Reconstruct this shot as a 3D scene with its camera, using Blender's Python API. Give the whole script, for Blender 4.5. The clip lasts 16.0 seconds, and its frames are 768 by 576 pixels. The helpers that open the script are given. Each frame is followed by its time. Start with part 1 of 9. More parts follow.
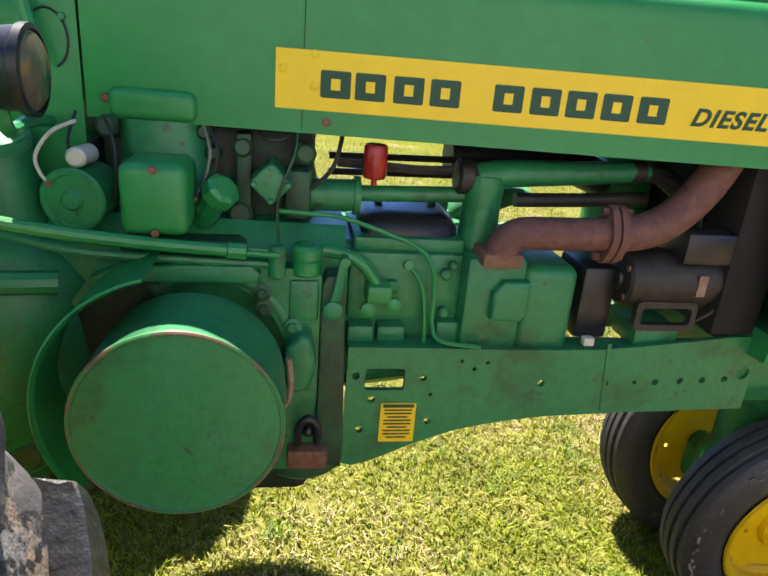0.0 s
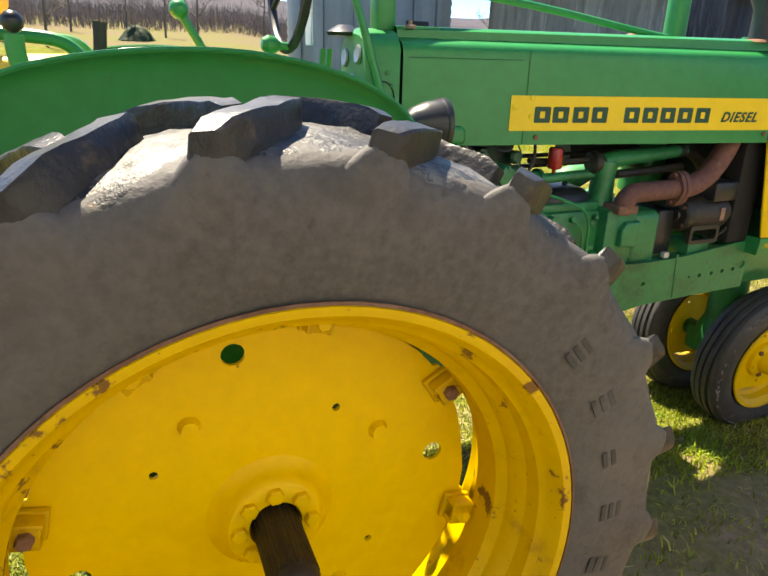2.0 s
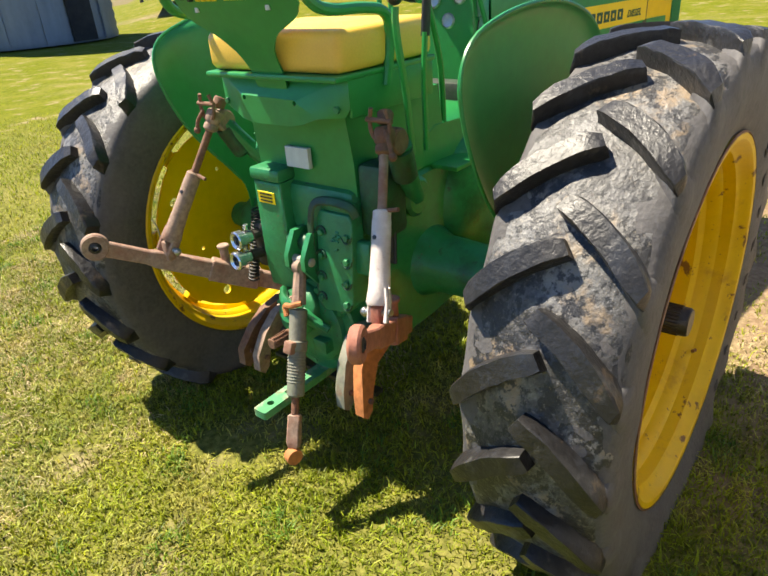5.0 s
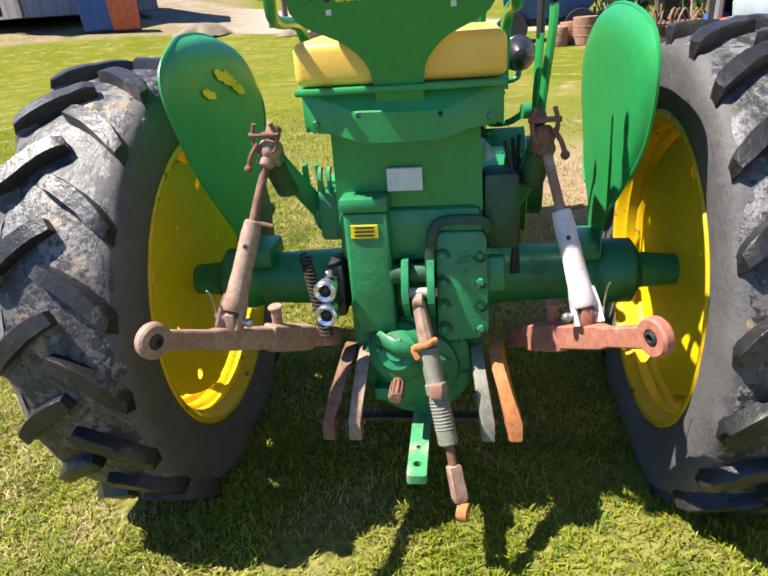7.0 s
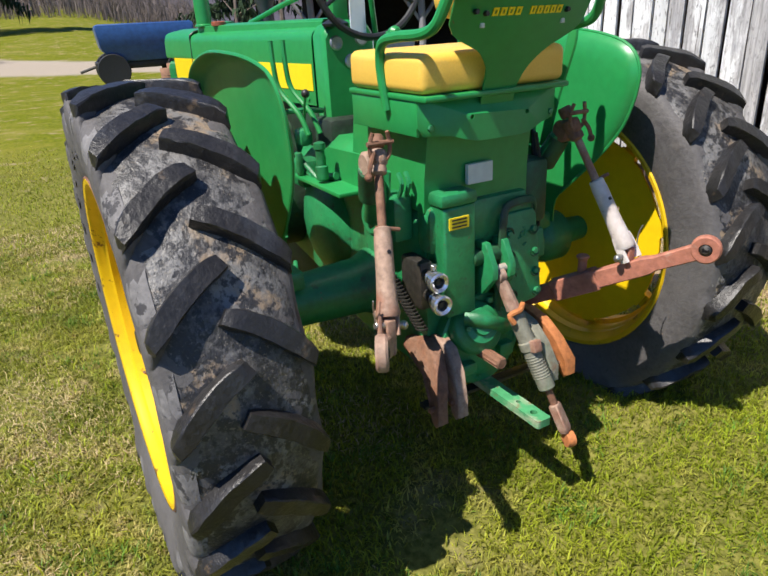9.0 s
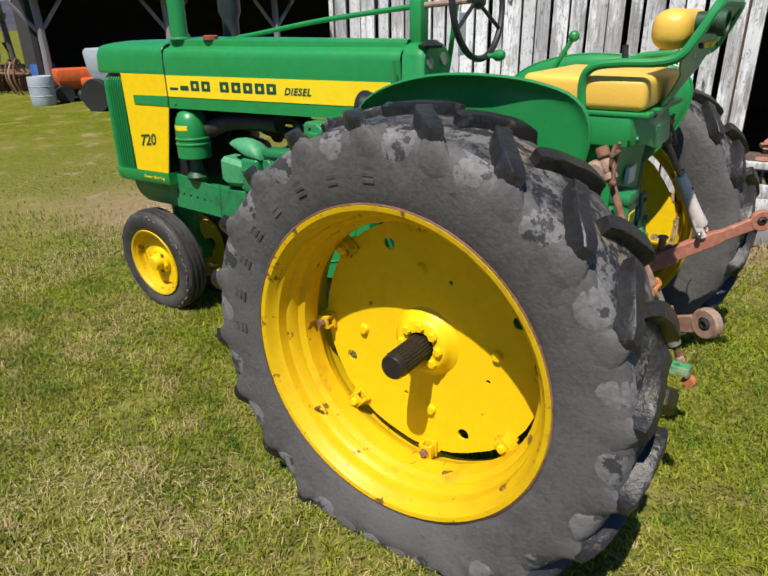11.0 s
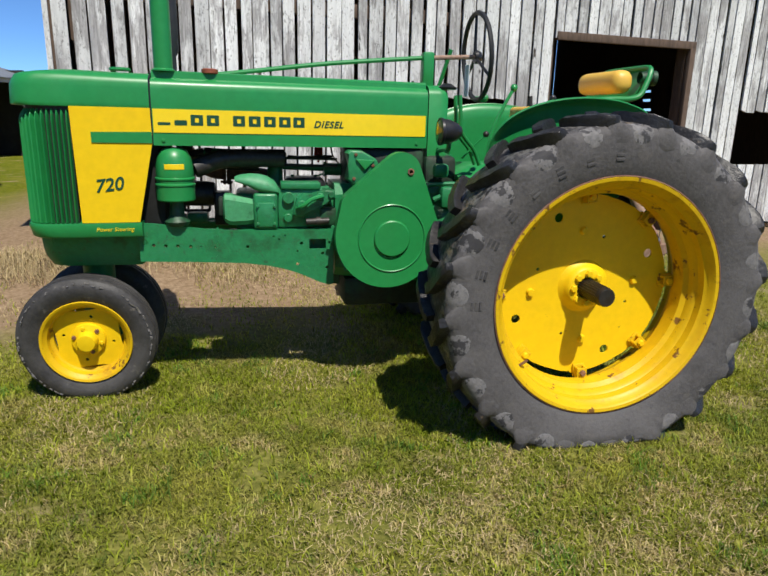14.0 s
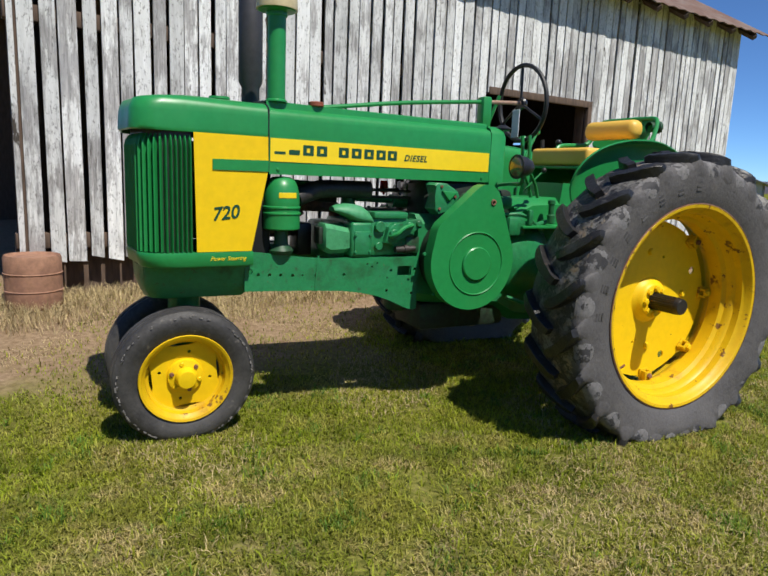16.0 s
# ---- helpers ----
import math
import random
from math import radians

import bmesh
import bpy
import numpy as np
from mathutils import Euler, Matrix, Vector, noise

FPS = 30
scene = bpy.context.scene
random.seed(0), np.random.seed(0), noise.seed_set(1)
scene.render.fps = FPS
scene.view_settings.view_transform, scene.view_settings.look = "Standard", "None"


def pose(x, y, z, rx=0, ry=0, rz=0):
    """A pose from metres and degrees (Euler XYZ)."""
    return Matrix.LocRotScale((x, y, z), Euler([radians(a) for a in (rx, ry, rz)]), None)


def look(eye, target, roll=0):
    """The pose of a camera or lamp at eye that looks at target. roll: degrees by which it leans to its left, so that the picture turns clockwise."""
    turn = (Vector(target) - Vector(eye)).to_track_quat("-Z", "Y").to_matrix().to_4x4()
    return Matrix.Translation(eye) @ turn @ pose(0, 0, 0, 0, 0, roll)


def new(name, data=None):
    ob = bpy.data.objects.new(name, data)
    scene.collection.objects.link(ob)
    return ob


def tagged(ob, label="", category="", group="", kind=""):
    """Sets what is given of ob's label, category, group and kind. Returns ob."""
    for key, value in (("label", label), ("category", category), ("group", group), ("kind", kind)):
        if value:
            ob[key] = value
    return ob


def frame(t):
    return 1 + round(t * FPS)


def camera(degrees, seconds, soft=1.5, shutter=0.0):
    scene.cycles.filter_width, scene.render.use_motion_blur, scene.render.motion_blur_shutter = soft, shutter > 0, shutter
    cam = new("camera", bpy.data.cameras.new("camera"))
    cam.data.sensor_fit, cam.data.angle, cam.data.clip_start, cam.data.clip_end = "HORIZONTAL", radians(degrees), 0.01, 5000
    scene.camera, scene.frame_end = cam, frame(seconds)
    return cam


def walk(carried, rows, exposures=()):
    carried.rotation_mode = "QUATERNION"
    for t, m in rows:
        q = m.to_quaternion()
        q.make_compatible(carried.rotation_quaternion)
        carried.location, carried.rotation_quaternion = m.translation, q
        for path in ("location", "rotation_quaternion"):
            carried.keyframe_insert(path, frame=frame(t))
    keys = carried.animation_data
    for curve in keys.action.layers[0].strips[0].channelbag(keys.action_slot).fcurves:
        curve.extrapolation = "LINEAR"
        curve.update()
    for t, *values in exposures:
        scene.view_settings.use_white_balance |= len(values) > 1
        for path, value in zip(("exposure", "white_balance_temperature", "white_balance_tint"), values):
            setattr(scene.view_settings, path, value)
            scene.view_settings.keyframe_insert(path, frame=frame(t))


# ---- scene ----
cam = camera(62.8, 16.0, soft=1.7)
PATH = [
    (0, (0.933, -1.371, 1.392), (1.242, 0.473, 0.682), 4.9),
    (0.5, (0.724, -1.572, 1.452), (1.199, 0.27, 0.833), 3.7),
    (1, (0.457, -1.748, 1.49), (1.049, 0.061, 0.876), 2.8),
    (1.5, (0.081, -1.771, 1.42), (0.765, 0.006, 0.807), 2.6),
    (2, (-0.191, -1.829, 1.491), (0.533, -0.103, 0.787), 1.8),
    (2.5, (-0.552, -1.938, 1.555), (0.331, -0.296, 0.829), 2.0),
    (3, (-0.847, -1.932, 1.607), (0.107, -0.391, 0.76), 0.4),
    (3.5, (-1.175, -1.756, 1.608), (-0.124, -0.278, 0.765), -0.9),
    (3.7, (-1.272, -1.72, 1.629), (-0.187, -0.269, 0.784), -1.5),
    (5.8, (-1.886, -0.91, 1.548), (-0.261, -0.129, 0.683), -3.0),
    (6, (-1.951, -0.774, 1.549), (-0.268, -0.099, 0.706), -2.5),
    (6.5, (-2.034, -0.478, 1.562), (-0.296, 0.044, 0.723), -3.5),
    (7, (-2.018, -0.148, 1.526), (-0.212, 0.108, 0.706), -4.4),
    (7.5, (-2.095, 0.184, 1.531), (-0.24, 0.103, 0.787), -2.3),
    (8, (-2.162, 0.548, 1.562), (-0.331, 0.186, 0.844), -2.7),
    (8.2, (-2.129, 0.692, 1.54), (-0.332, 0.217, 0.8), -2.7),
    (10.5, (-1.261, 2.093, 1.594), (-0.056, 0.697, 0.82), -2.6),
    (11, (-0.934, 2.414, 1.633), (0.116, 0.902, 0.851), -0.9),
    (11.5, (-0.515, 2.571, 1.582), (0.286, 0.916, 0.795), -1.2),
    (12, (-0.165, 2.794, 1.592), (0.34, 1.01, 0.841), 0.2),
    (12.5, (0.243, 3.051, 1.564), (0.464, 1.194, 0.855), 1.0),
    (13, (0.697, 3.154, 1.471), (0.696, 1.263, 0.818), -0.4),
    (13.5, (1.09, 3.284, 1.407), (0.866, 1.384, 0.823), 1.3),
    (14, (1.466, 3.355, 1.366), (1.061, 1.465, 0.852), 1.4),
    (14.5, (1.836, 3.339, 1.311), (1.263, 1.472, 0.88), 1.2),
    (15, (2.17, 3.332, 1.29), (1.464, 1.497, 0.923), 2.1),
    (15.5, (2.474, 3.265, 1.28), (1.664, 1.472, 0.919), 2.6),
    (16, (2.732, 3.106, 1.249), (1.837, 1.353, 0.896), 2.4),
]
walk(cam, [(t, look(eye, target, roll)) for t, eye, target, roll in PATH], [(0, 1.80, 6700, 14), (0.5, 1.68, 6750, 18), (1.0, 1.56, 7150, 20), (1.5, 1.62, 8000, 14), (2.0, 1.70, 7900, 8), (2.5, 1.50, 8100, 8), (3.0, 1.44, 8100, 8), (3.5, 1.34, 8000, 8), (6.0, 1.36, 6900, 10), (7.0, 1.36, 6600, 12), (8.0, 1.08, 6500, 13), (10.5, 0.37, 6550, 10), (16, 0.17, 6500, 10)])

# ---- sky and sun ----
SUN_TO = Vector((-0.10, 0.52, 0.87)).normalized()
world = bpy.data.worlds.new("world")
scene.world = world
world.use_nodes = True
wn = world.node_tree.nodes
sky = wn.new("ShaderNodeTexSky")
sky.sky_type = "NISHITA"
sky.sun_disc = False
sky.sun_elevation = math.asin(SUN_TO.z)
sky.sun_rotation = math.atan2(SUN_TO.x, SUN_TO.y)
sky.altitude = 5000
sky.air_density, sky.dust_density, sky.ozone_density = 1.0, 0.0, 4.5
wn["Background"].inputs["Strength"].default_value = 0.114
clear = wn.new("ShaderNodeMix")
clear.data_type, clear.blend_type = "RGBA", "MULTIPLY"
clear.inputs["Factor"].default_value = 1.0
clear.inputs["B"].default_value = (0.70, 0.93, 1.12, 1)  # a very clear, dry spring sky
world.node_tree.links.new(sky.outputs[0], clear.inputs["A"])
world.node_tree.links.new(clear.outputs["Result"], wn["Background"].inputs[0])
sun_data = bpy.data.lights.new("sun", "SUN")
sun_data.energy, sun_data.angle, sun_data.color = 5.0, radians(0.55), (1.0, 0.95, 0.86)
sun = new("sun", sun_data)
sun.matrix_world = look(SUN_TO * 50, (0, 0, 0))
scene.view_settings.exposure = 0.0

# ---- materials ----


def mat(name, base, rough=0.5, metal=0.0, spots=(), grain=(120.0, 0.15), bump=(0.0, 60.0), coat=0.0, island=0.0, obj_rand=0.0, stretch=None, rough_var=0.1, spec=0.5, through_light=0.0):
    """A surface: base colour, fine grain, larger stains (scale, low, high, colour, strength), fine relief."""
    m = bpy.data.materials.new(name)
    m.use_nodes = True
    nt = m.node_tree
    n, l = nt.nodes, nt.links
    b = n["Principled BSDF"]
    b.inputs["Roughness"].default_value = rough
    b.inputs["Metallic"].default_value = metal
    b.inputs["Specular IOR Level"].default_value = spec
    if coat:
        b.inputs["Coat Weight"].default_value = coat
        b.inputs["Coat Roughness"].default_value = 0.12
    tc = n.new("ShaderNodeTexCoord")
    mp = n.new("ShaderNodeMapping")
    l.new(tc.outputs["Object"], mp.inputs["Vector"])
    if stretch:
        mp.inputs["Scale"].default_value = stretch
    rgb = n.new("ShaderNodeRGB")
    rgb.outputs[0].default_value = (*base, 1)
    col = rgb.outputs[0]

    def mix(kind, fac, a, c):
        x = n.new("ShaderNodeMix")
        x.data_type, x.blend_type = "RGBA", kind
        for sock, val in ((x.inputs["Factor"], fac), (x.inputs["A"], a), (x.inputs["B"], c)):
            if isinstance(val, (int, float)):
                sock.default_value = val
            elif isinstance(val, tuple):
                sock.default_value = (*val, 1)
            else:
                l.new(val, sock)
        return x.outputs["Result"]

    def noise_tex(scale, detail=4.0, rough_=0.6):
        x = n.new("ShaderNodeTexNoise")
        x.inputs["Scale"].default_value, x.inputs["Detail"].default_value, x.inputs["Roughness"].default_value = scale, detail, rough_
        l.new(mp.outputs[0], x.inputs["Vector"])
        return x.outputs["Fac"]

    def ramp(src, lo, hi):
        x = n.new("ShaderNodeMapRange")
        x.inputs["From Min"].default_value, x.inputs["From Max"].default_value = lo, hi
        l.new(src, x.inputs["Value"])
        return x.outputs["Result"]

    def scaled(src, k):
        x = n.new("ShaderNodeMath")
        x.operation = "MULTIPLY"
        l.new(src, x.inputs[0])
        x.inputs[1].default_value = k
        return x.outputs[0]

    g = noise_tex(grain[0])
    lo = tuple(c * (1 - grain[1]) for c in base)
    hi = tuple(min(1, c * (1 + grain[1])) for c in base)
    col = mix("MIX", ramp(g, 0.3, 0.7), lo, hi)
    for scale, a, c, colour, strength in spots:
        f = scaled(ramp(noise_tex(scale, 6.0, 0.65), a, c), strength)
        col = mix("MIX", f, col, colour)
    if island or obj_rand:
        if island:
            gi = n.new("ShaderNodeNewGeometry").outputs["Random Per Island"]
            amount = island
        else:
            gi = n.new("ShaderNodeObjectInfo").outputs["Random"]
            amount = obj_rand
        hv = n.new("ShaderNodeHueSaturation")
        l.new(ramp(gi, 0.0, 1.0), hv.inputs["Value"])
        mr = hv.inputs["Value"].links[0].from_node
        mr.inputs["To Min"].default_value, mr.inputs["To Max"].default_value = 1 - amount, 1 + amount
        l.new(col, hv.inputs["Color"])
        col = hv.outputs[0]
    l.new(col, b.inputs["Base Color"])
    rr = n.new("ShaderNodeMapRange")
    l.new(noise_tex(9.0), rr.inputs["Value"])
    rr.inputs["To Min"].default_value, rr.inputs["To Max"].default_value = max(0.02, rough - rough_var), min(1, rough + rough_var)
    l.new(rr.outputs[0], b.inputs["Roughness"])
    if bump[0]:
        bp = n.new("ShaderNodeBump")
        bp.inputs["Strength"].default_value, bp.inputs["Distance"].default_value = bump[0], 0.004
        l.new(noise_tex(bump[1], 5.0), bp.inputs["Height"])
        l.new(bp.outputs[0], b.inputs["Normal"])
    if through_light:
        # thin leaves let the sun shine through
        tl = n.new("ShaderNodeBsdfTranslucent")
        warm = mix("MULTIPLY", 1.0, col, (1.25, 1.25, 0.6))
        l.new(warm, tl.inputs["Color"])
        ms = n.new("ShaderNodeMixShader")
        ms.inputs[0].default_value = through_light
        l.new(b.outputs[0], ms.inputs[1])
        l.new(tl.outputs[0], ms.inputs[2])
        l.new(ms.outputs[0], n["Material Output"].inputs["Surface"])
    return m


GREEN = mat("green_paint", (0.015, 0.232, 0.058), 0.38, grain=(30, 0.08), spots=((7, 0.5, 0.8, (0.030, 0.26, 0.075), 0.6), (2.2, 0.5, 0.75, (0.020, 0.195, 0.040), 0.5), (38, 0.69, 0.73, (0.14, 0.07, 0.035), 0.6)), bump=(0.06, 14), coat=0.04)
GREENCAST = mat("green_cast_iron", (0.016, 0.200, 0.068), 0.42, grain=(40, 0.16), spots=((9, 0.5, 0.75, (0.032, 0.21, 0.095), 0.6), (6, 0.53, 0.66, (0.016, 0.085, 0.030), 0.75), (20, 0.60, 0.70, (0.035, 0.035, 0.022), 0.8), (55, 0.665, 0.70, (0.16, 0.07, 0.04), 0.7)), bump=(0.35, 90), coat=0.1)
PALEGREEN = mat("pale_green_iron", (0.050, 0.270, 0.110), 0.55, grain=(40, 0.15), spots=((8, 0.5, 0.7, (0.085, 0.30, 0.16), 0.7), (14, 0.58, 0.68, (0.02, 0.12, 0.045), 0.7), (50, 0.665, 0.70, (0.14, 0.07, 0.04), 0.6)), bump=(0.3, 90))
GRIMY = mat("greasy_green_iron", (0.014, 0.085, 0.032), 0.5, grain=(40, 0.3), spots=((11, 0.42, 0.66, (0.02, 0.02, 0.014), 0.8),), bump=(0.4, 80))
YELLOW = mat("yellow_paint", (0.82, 0.54, 0.006), 0.45, grain=(25, 0.05), spots=((5, 0.52, 0.85, (0.72, 0.42, 0.006), 0.6), (26, 0.70, 0.73, (0.12, 0.05, 0.02), 0.85)), bump=(0.05, 20), spec=0.3)
RIMYELLOW = mat("chipped_yellow_rim", (0.66, 0.42, 0.006), 0.45, grain=(25, 0.05), spots=((5, 0.52, 0.8, (0.56, 0.31, 0.01), 0.7), (9, 0.57, 0.74, (0.30, 0.15, 0.02), 0.65), (13, 0.615, 0.65, (0.13, 0.05, 0.02), 0.9), (80, 0.68, 0.70, (0.16, 0.06, 0.03), 0.9)), bump=(0.08, 30), spec=0.3)
DECAL = mat("yellow_decal", (0.86, 0.62, 0.012), 0.42, grain=(20, 0.04), spots=((3, 0.5, 0.9, (0.80, 0.52, 0.02), 0.5),))
DECALGREEN = mat("dark_green_print", (0.004, 0.062, 0.03), 0.5, grain=(60, 0.2))
VINYL = mat("yellow_vinyl", (0.78, 0.48, 0.075), 0.45, grain=(160, 0.06), spots=((4, 0.5, 0.8, (0.72, 0.40, 0.06), 0.6), (14, 0.66, 0.74, (0.35, 0.2, 0.05), 0.5)), bump=(0.15, 120))
TYRE = mat("weathered_rubber", (0.076, 0.071, 0.070), 0.72, grain=(70, 0.25), spots=((2.6, 0.42, 0.66, (0.112, 0.106, 0.105), 0.8), (11, 0.56, 0.70, (0.120, 0.108, 0.098), 0.5), (5, 0.56, 0.68, (0.050, 0.046, 0.045), 0.7), (30, 0.62, 0.70, (0.033, 0.030, 0.029), 0.5)), bump=(0.6, 70), rough_var=0.12)
TREAD = mat("dusty_worn_tread", (0.060, 0.058, 0.057), 0.50, grain=(90, 0.5), spots=((6, 0.47, 0.56, (0.165, 0.160, 0.152), 0.9), (5.5, 0.54, 0.62, (0.26, 0.185, 0.11), 0.85), (14, 0.50, 0.54, (0.016, 0.016, 0.018), 0.95), (38, 0.54, 0.58, (0.014, 0.014, 0.015), 0.9), (110, 0.58, 0.66, (0.22, 0.19, 0.15), 0.6)), bump=(1.2, 60), rough_var=0.14, spec=0.6)
LUG = mat("tread_lug_rubber", (0.017, 0.016, 0.016), 0.40, grain=(60, 0.35), spots=((7, 0.54, 0.68, (0.030, 0.033, 0.040), 0.8), (13, 0.62, 0.68, (0.085, 0.082, 0.08), 0.5), (16, 0.62, 0.72, (0.14, 0.095, 0.055), 0.6), (45, 0.60, 0.68, (0.008, 0.008, 0.009), 0.8)), bump=(0.8, 55), rough_var=0.14, spec=0.45)
FOOT = mat("bleached_lug_foot", (0.155, 0.149, 0.147), 0.75, grain=(60, 0.25), spots=((6, 0.48, 0.66, (0.105, 0.100, 0.100), 0.8), (13, 0.535, 0.56, (0.022, 0.021, 0.024), 0.9), (40, 0.62, 0.70, (0.03, 0.028, 0.027), 0.6)), bump=(0.6, 70))


FTYRE = mat("front_tyre_rubber", (0.036, 0.034, 0.033), 0.62, grain=(60, 0.3), spots=((5, 0.45, 0.66, (0.080, 0.076, 0.072), 0.8), (22, 0.62, 0.70, (0.15, 0.135, 0.115), 0.6)), bump=(0.4, 70))
BLACK = mat("black_enamel", (0.018, 0.018, 0.020), 0.35, grain=(30, 0.3), spots=((8, 0.55, 0.75, (0.05, 0.045, 0.04), 0.6),), bump=(0.1, 40))
BLACKRUB = mat("black_rubber", (0.016, 0.016, 0.017), 0.55, grain=(50, 0.3), bump=(0.2, 60))
SHAFT = mat("greased_steel", (0.05, 0.045, 0.04), 0.4, metal=0.6, grain=(40, 0.3), spots=((12, 0.5, 0.7, (0.09, 0.055, 0.03), 0.7),), bump=(0.3, 80))
RUSTM = mat("rusty_iron", (0.17, 0.075, 0.04), 0.8, grain=(60, 0.35), spots=((10, 0.45, 0.7, (0.25, 0.15, 0.10), 0.7), (24, 0.6, 0.7, (0.05, 0.025, 0.018), 0.7)), bump=(0.7, 70))
RUSTLIGHT = mat("faded_link_iron", (0.30, 0.20, 0.145), 0.75, grain=(60, 0.3), spots=((7, 0.5, 0.66, (0.24, 0.10, 0.06), 0.8), (18, 0.6, 0.75, (0.42, 0.36, 0.30), 0.6)), bump=(0.5, 80))
GREYIRON = mat("bare_grey_iron", (0.36, 0.32, 0.27), 0.6, grain=(50, 0.2), spots=((7, 0.5, 0.7, (0.30, 0.19, 0.12), 0.7),), bump=(0.4, 70))
EXHAUST = mat("rusted_exhaust_pipe", (0.155, 0.068, 0.05), 0.75, grain=(50, 0.3), spots=((6, 0.5, 0.75, (0.10, 0.04, 0.035), 0.8), (20, 0.62, 0.72, (0.26, 0.14, 0.08), 0.6)), bump=(0.5, 60))
DARKGREASE = mat("dark_oily_metal", (0.022, 0.020, 0.017), 0.5, grain=(50, 0.4), spots=((10, 0.52, 0.72, (0.075, 0.060, 0.045), 0.6),), bump=(0.4, 60))
OLIVEIRON = mat("faded_olive_iron", (0.19, 0.185, 0.14), 0.65, grain=(50, 0.25), spots=((9, 0.5, 0.66, (0.12, 0.17, 0.10), 0.7), (14, 0.58, 0.68, (0.22, 0.11, 0.06), 0.7)), bump=(0.5, 70))
# near-black green iron: shade of deep engine gaps is put into the colour
SHADEGREEN = mat("shade_dark_green_iron", (0.012, 0.022, 0.013), 0.6, grain=(40, 0.4), spots=((9, 0.50, 0.66, (0.018, 0.075, 0.03), 0.7),), bump=(0.4, 60))
STEEL = mat("dull_steel", (0.35, 0.34, 0.32), 0.35, metal=0.8, grain=(50, 0.2), bump=(0.2, 60))
CHROME = mat("plated_steel", (0.62, 0.62, 0.64), 0.25, metal=0.9, grain=(50, 0.15), spots=((20, 0.6, 0.7, (0.25, 0.22, 0.2), 0.6),))
WHITEISH = mat("cream_plastic", (0.62, 0.58, 0.48), 0.5, grain=(50, 0.1))
REDGLASS = mat("red_bowl", (0.35, 0.02, 0.015), 0.15, grain=(20, 0.1))
LAMPGLASS = mat("dusty_lamp_lens", (0.22, 0.17, 0.12), 0.12, metal=0.5, grain=(30, 0.2))
LABEL = mat("white_label", (0.55, 0.58, 0.55), 0.5, grain=(30, 0.08))
BRASS = mat("amber_cap", (0.24, 0.06, 0.03), 0.6, grain=(60, 0.3), bump=(0.5, 60))

# ---- shape helpers ----


def part(name, bm, material, parent=None, label="", smooth=35.0):
    """One mesh object from a bmesh, under its parent."""
    me = bpy.data.meshes.new(name)
    bmesh.ops.recalc_face_normals(bm, faces=bm.faces)
    bm.to_mesh(me)
    bm.free()
    me.materials.append(material)
    if smooth:
        for p in me.polygons:
            p.use_smooth = True
        me.set_sharp_from_angle(angle=radians(smooth))
    ob = new(name, me)
    if parent is not None:
        ob.parent = parent
    if label:
        ob["label"] = label
    return ob


def thing(name, label, category, group="", kind="", at=(0, 0, 0)):
    ob = new(name)
    ob.location = at
    return tagged(ob, label, category, group, kind)


def B():
    return bmesh.new()


def faces_of(bm, rings, closed=True, cap=True):
    vs = [[bm.verts.new(p) for p in r] for r in rings]
    k = len(vs[0])
    for a, c in zip(vs, vs[1:]):
        for i in range(k if closed else k - 1):
            j = (i + 1) % k
            bm.faces.new((a[i], a[j], c[j], c[i]))
    if cap and closed:
        bm.faces.new(vs[0][::-1])
        bm.faces.new(vs[-1])
    return vs


def thicken(bm, t):
    """Give an open sheet real thickness: an inner skin at t, closed round the rims."""
    bmesh.ops.recalc_face_normals(bm, faces=bm.faces[:])
    bm.normal_update()
    verts, faces = bm.verts[:], bm.faces[:]
    rims = [(e.verts[0], e.verts[1]) for e in bm.edges if e.is_boundary]
    inner = {v: bm.verts.new(v.co - v.normal * t) for v in verts}
    for f in faces:
        bm.faces.new([inner[v] for v in reversed(f.verts)])
    for a, b in rims:
        bm.faces.new((a, b, inner[b], inner[a]))


def box(bm, x0, x1, y0, y1, z0, z1, bev=0.0, seg=2, m=None):
    r = bmesh.ops.create_cube(bm, size=1.0)["verts"]
    mm = Matrix.Translation(((x0 + x1) / 2, (y0 + y1) / 2, (z0 + z1) / 2)) @ Matrix.Diagonal((abs(x1 - x0), abs(y1 - y0), abs(z1 - z0), 1))
    bmesh.ops.transform(bm, matrix=(m @ mm) if m is not None else mm, verts=r)
    if bev:
        e = list({e for v in r for e in v.link_edges})
        bmesh.ops.bevel(bm, geom=e, offset=bev, segments=seg, profile=0.5, affect="EDGES", clamp_overlap=True)


def basis(d):
    d = Vector(d).normalized()
    u = d.cross(Vector((0, 0, 1)))
    if u.length < 0.05:
        u = d.cross(Vector((1, 0, 0)))
    u.normalize()
    return d, u, d.cross(u)


def lathe(bm, profile, c, axis, seg=24, cap=True, arc=(0.0, 360.0)):
    """Rings of (radius, distance along the axis) round the axis through c."""
    d, u, v = basis(axis)
    c = Vector(c)
    full = arc[1] - arc[0] >= 360
    k = seg if full else seg + 1
    angs = [radians(arc[0] + (arc[1] - arc[0]) * i / seg) for i in range(k)]
    rings = [[c + d * a + (u * math.cos(t) + v * math.sin(t)) * max(r, 1e-4) for t in angs] for r, a in profile]
    faces_of(bm, rings, closed=full, cap=cap)


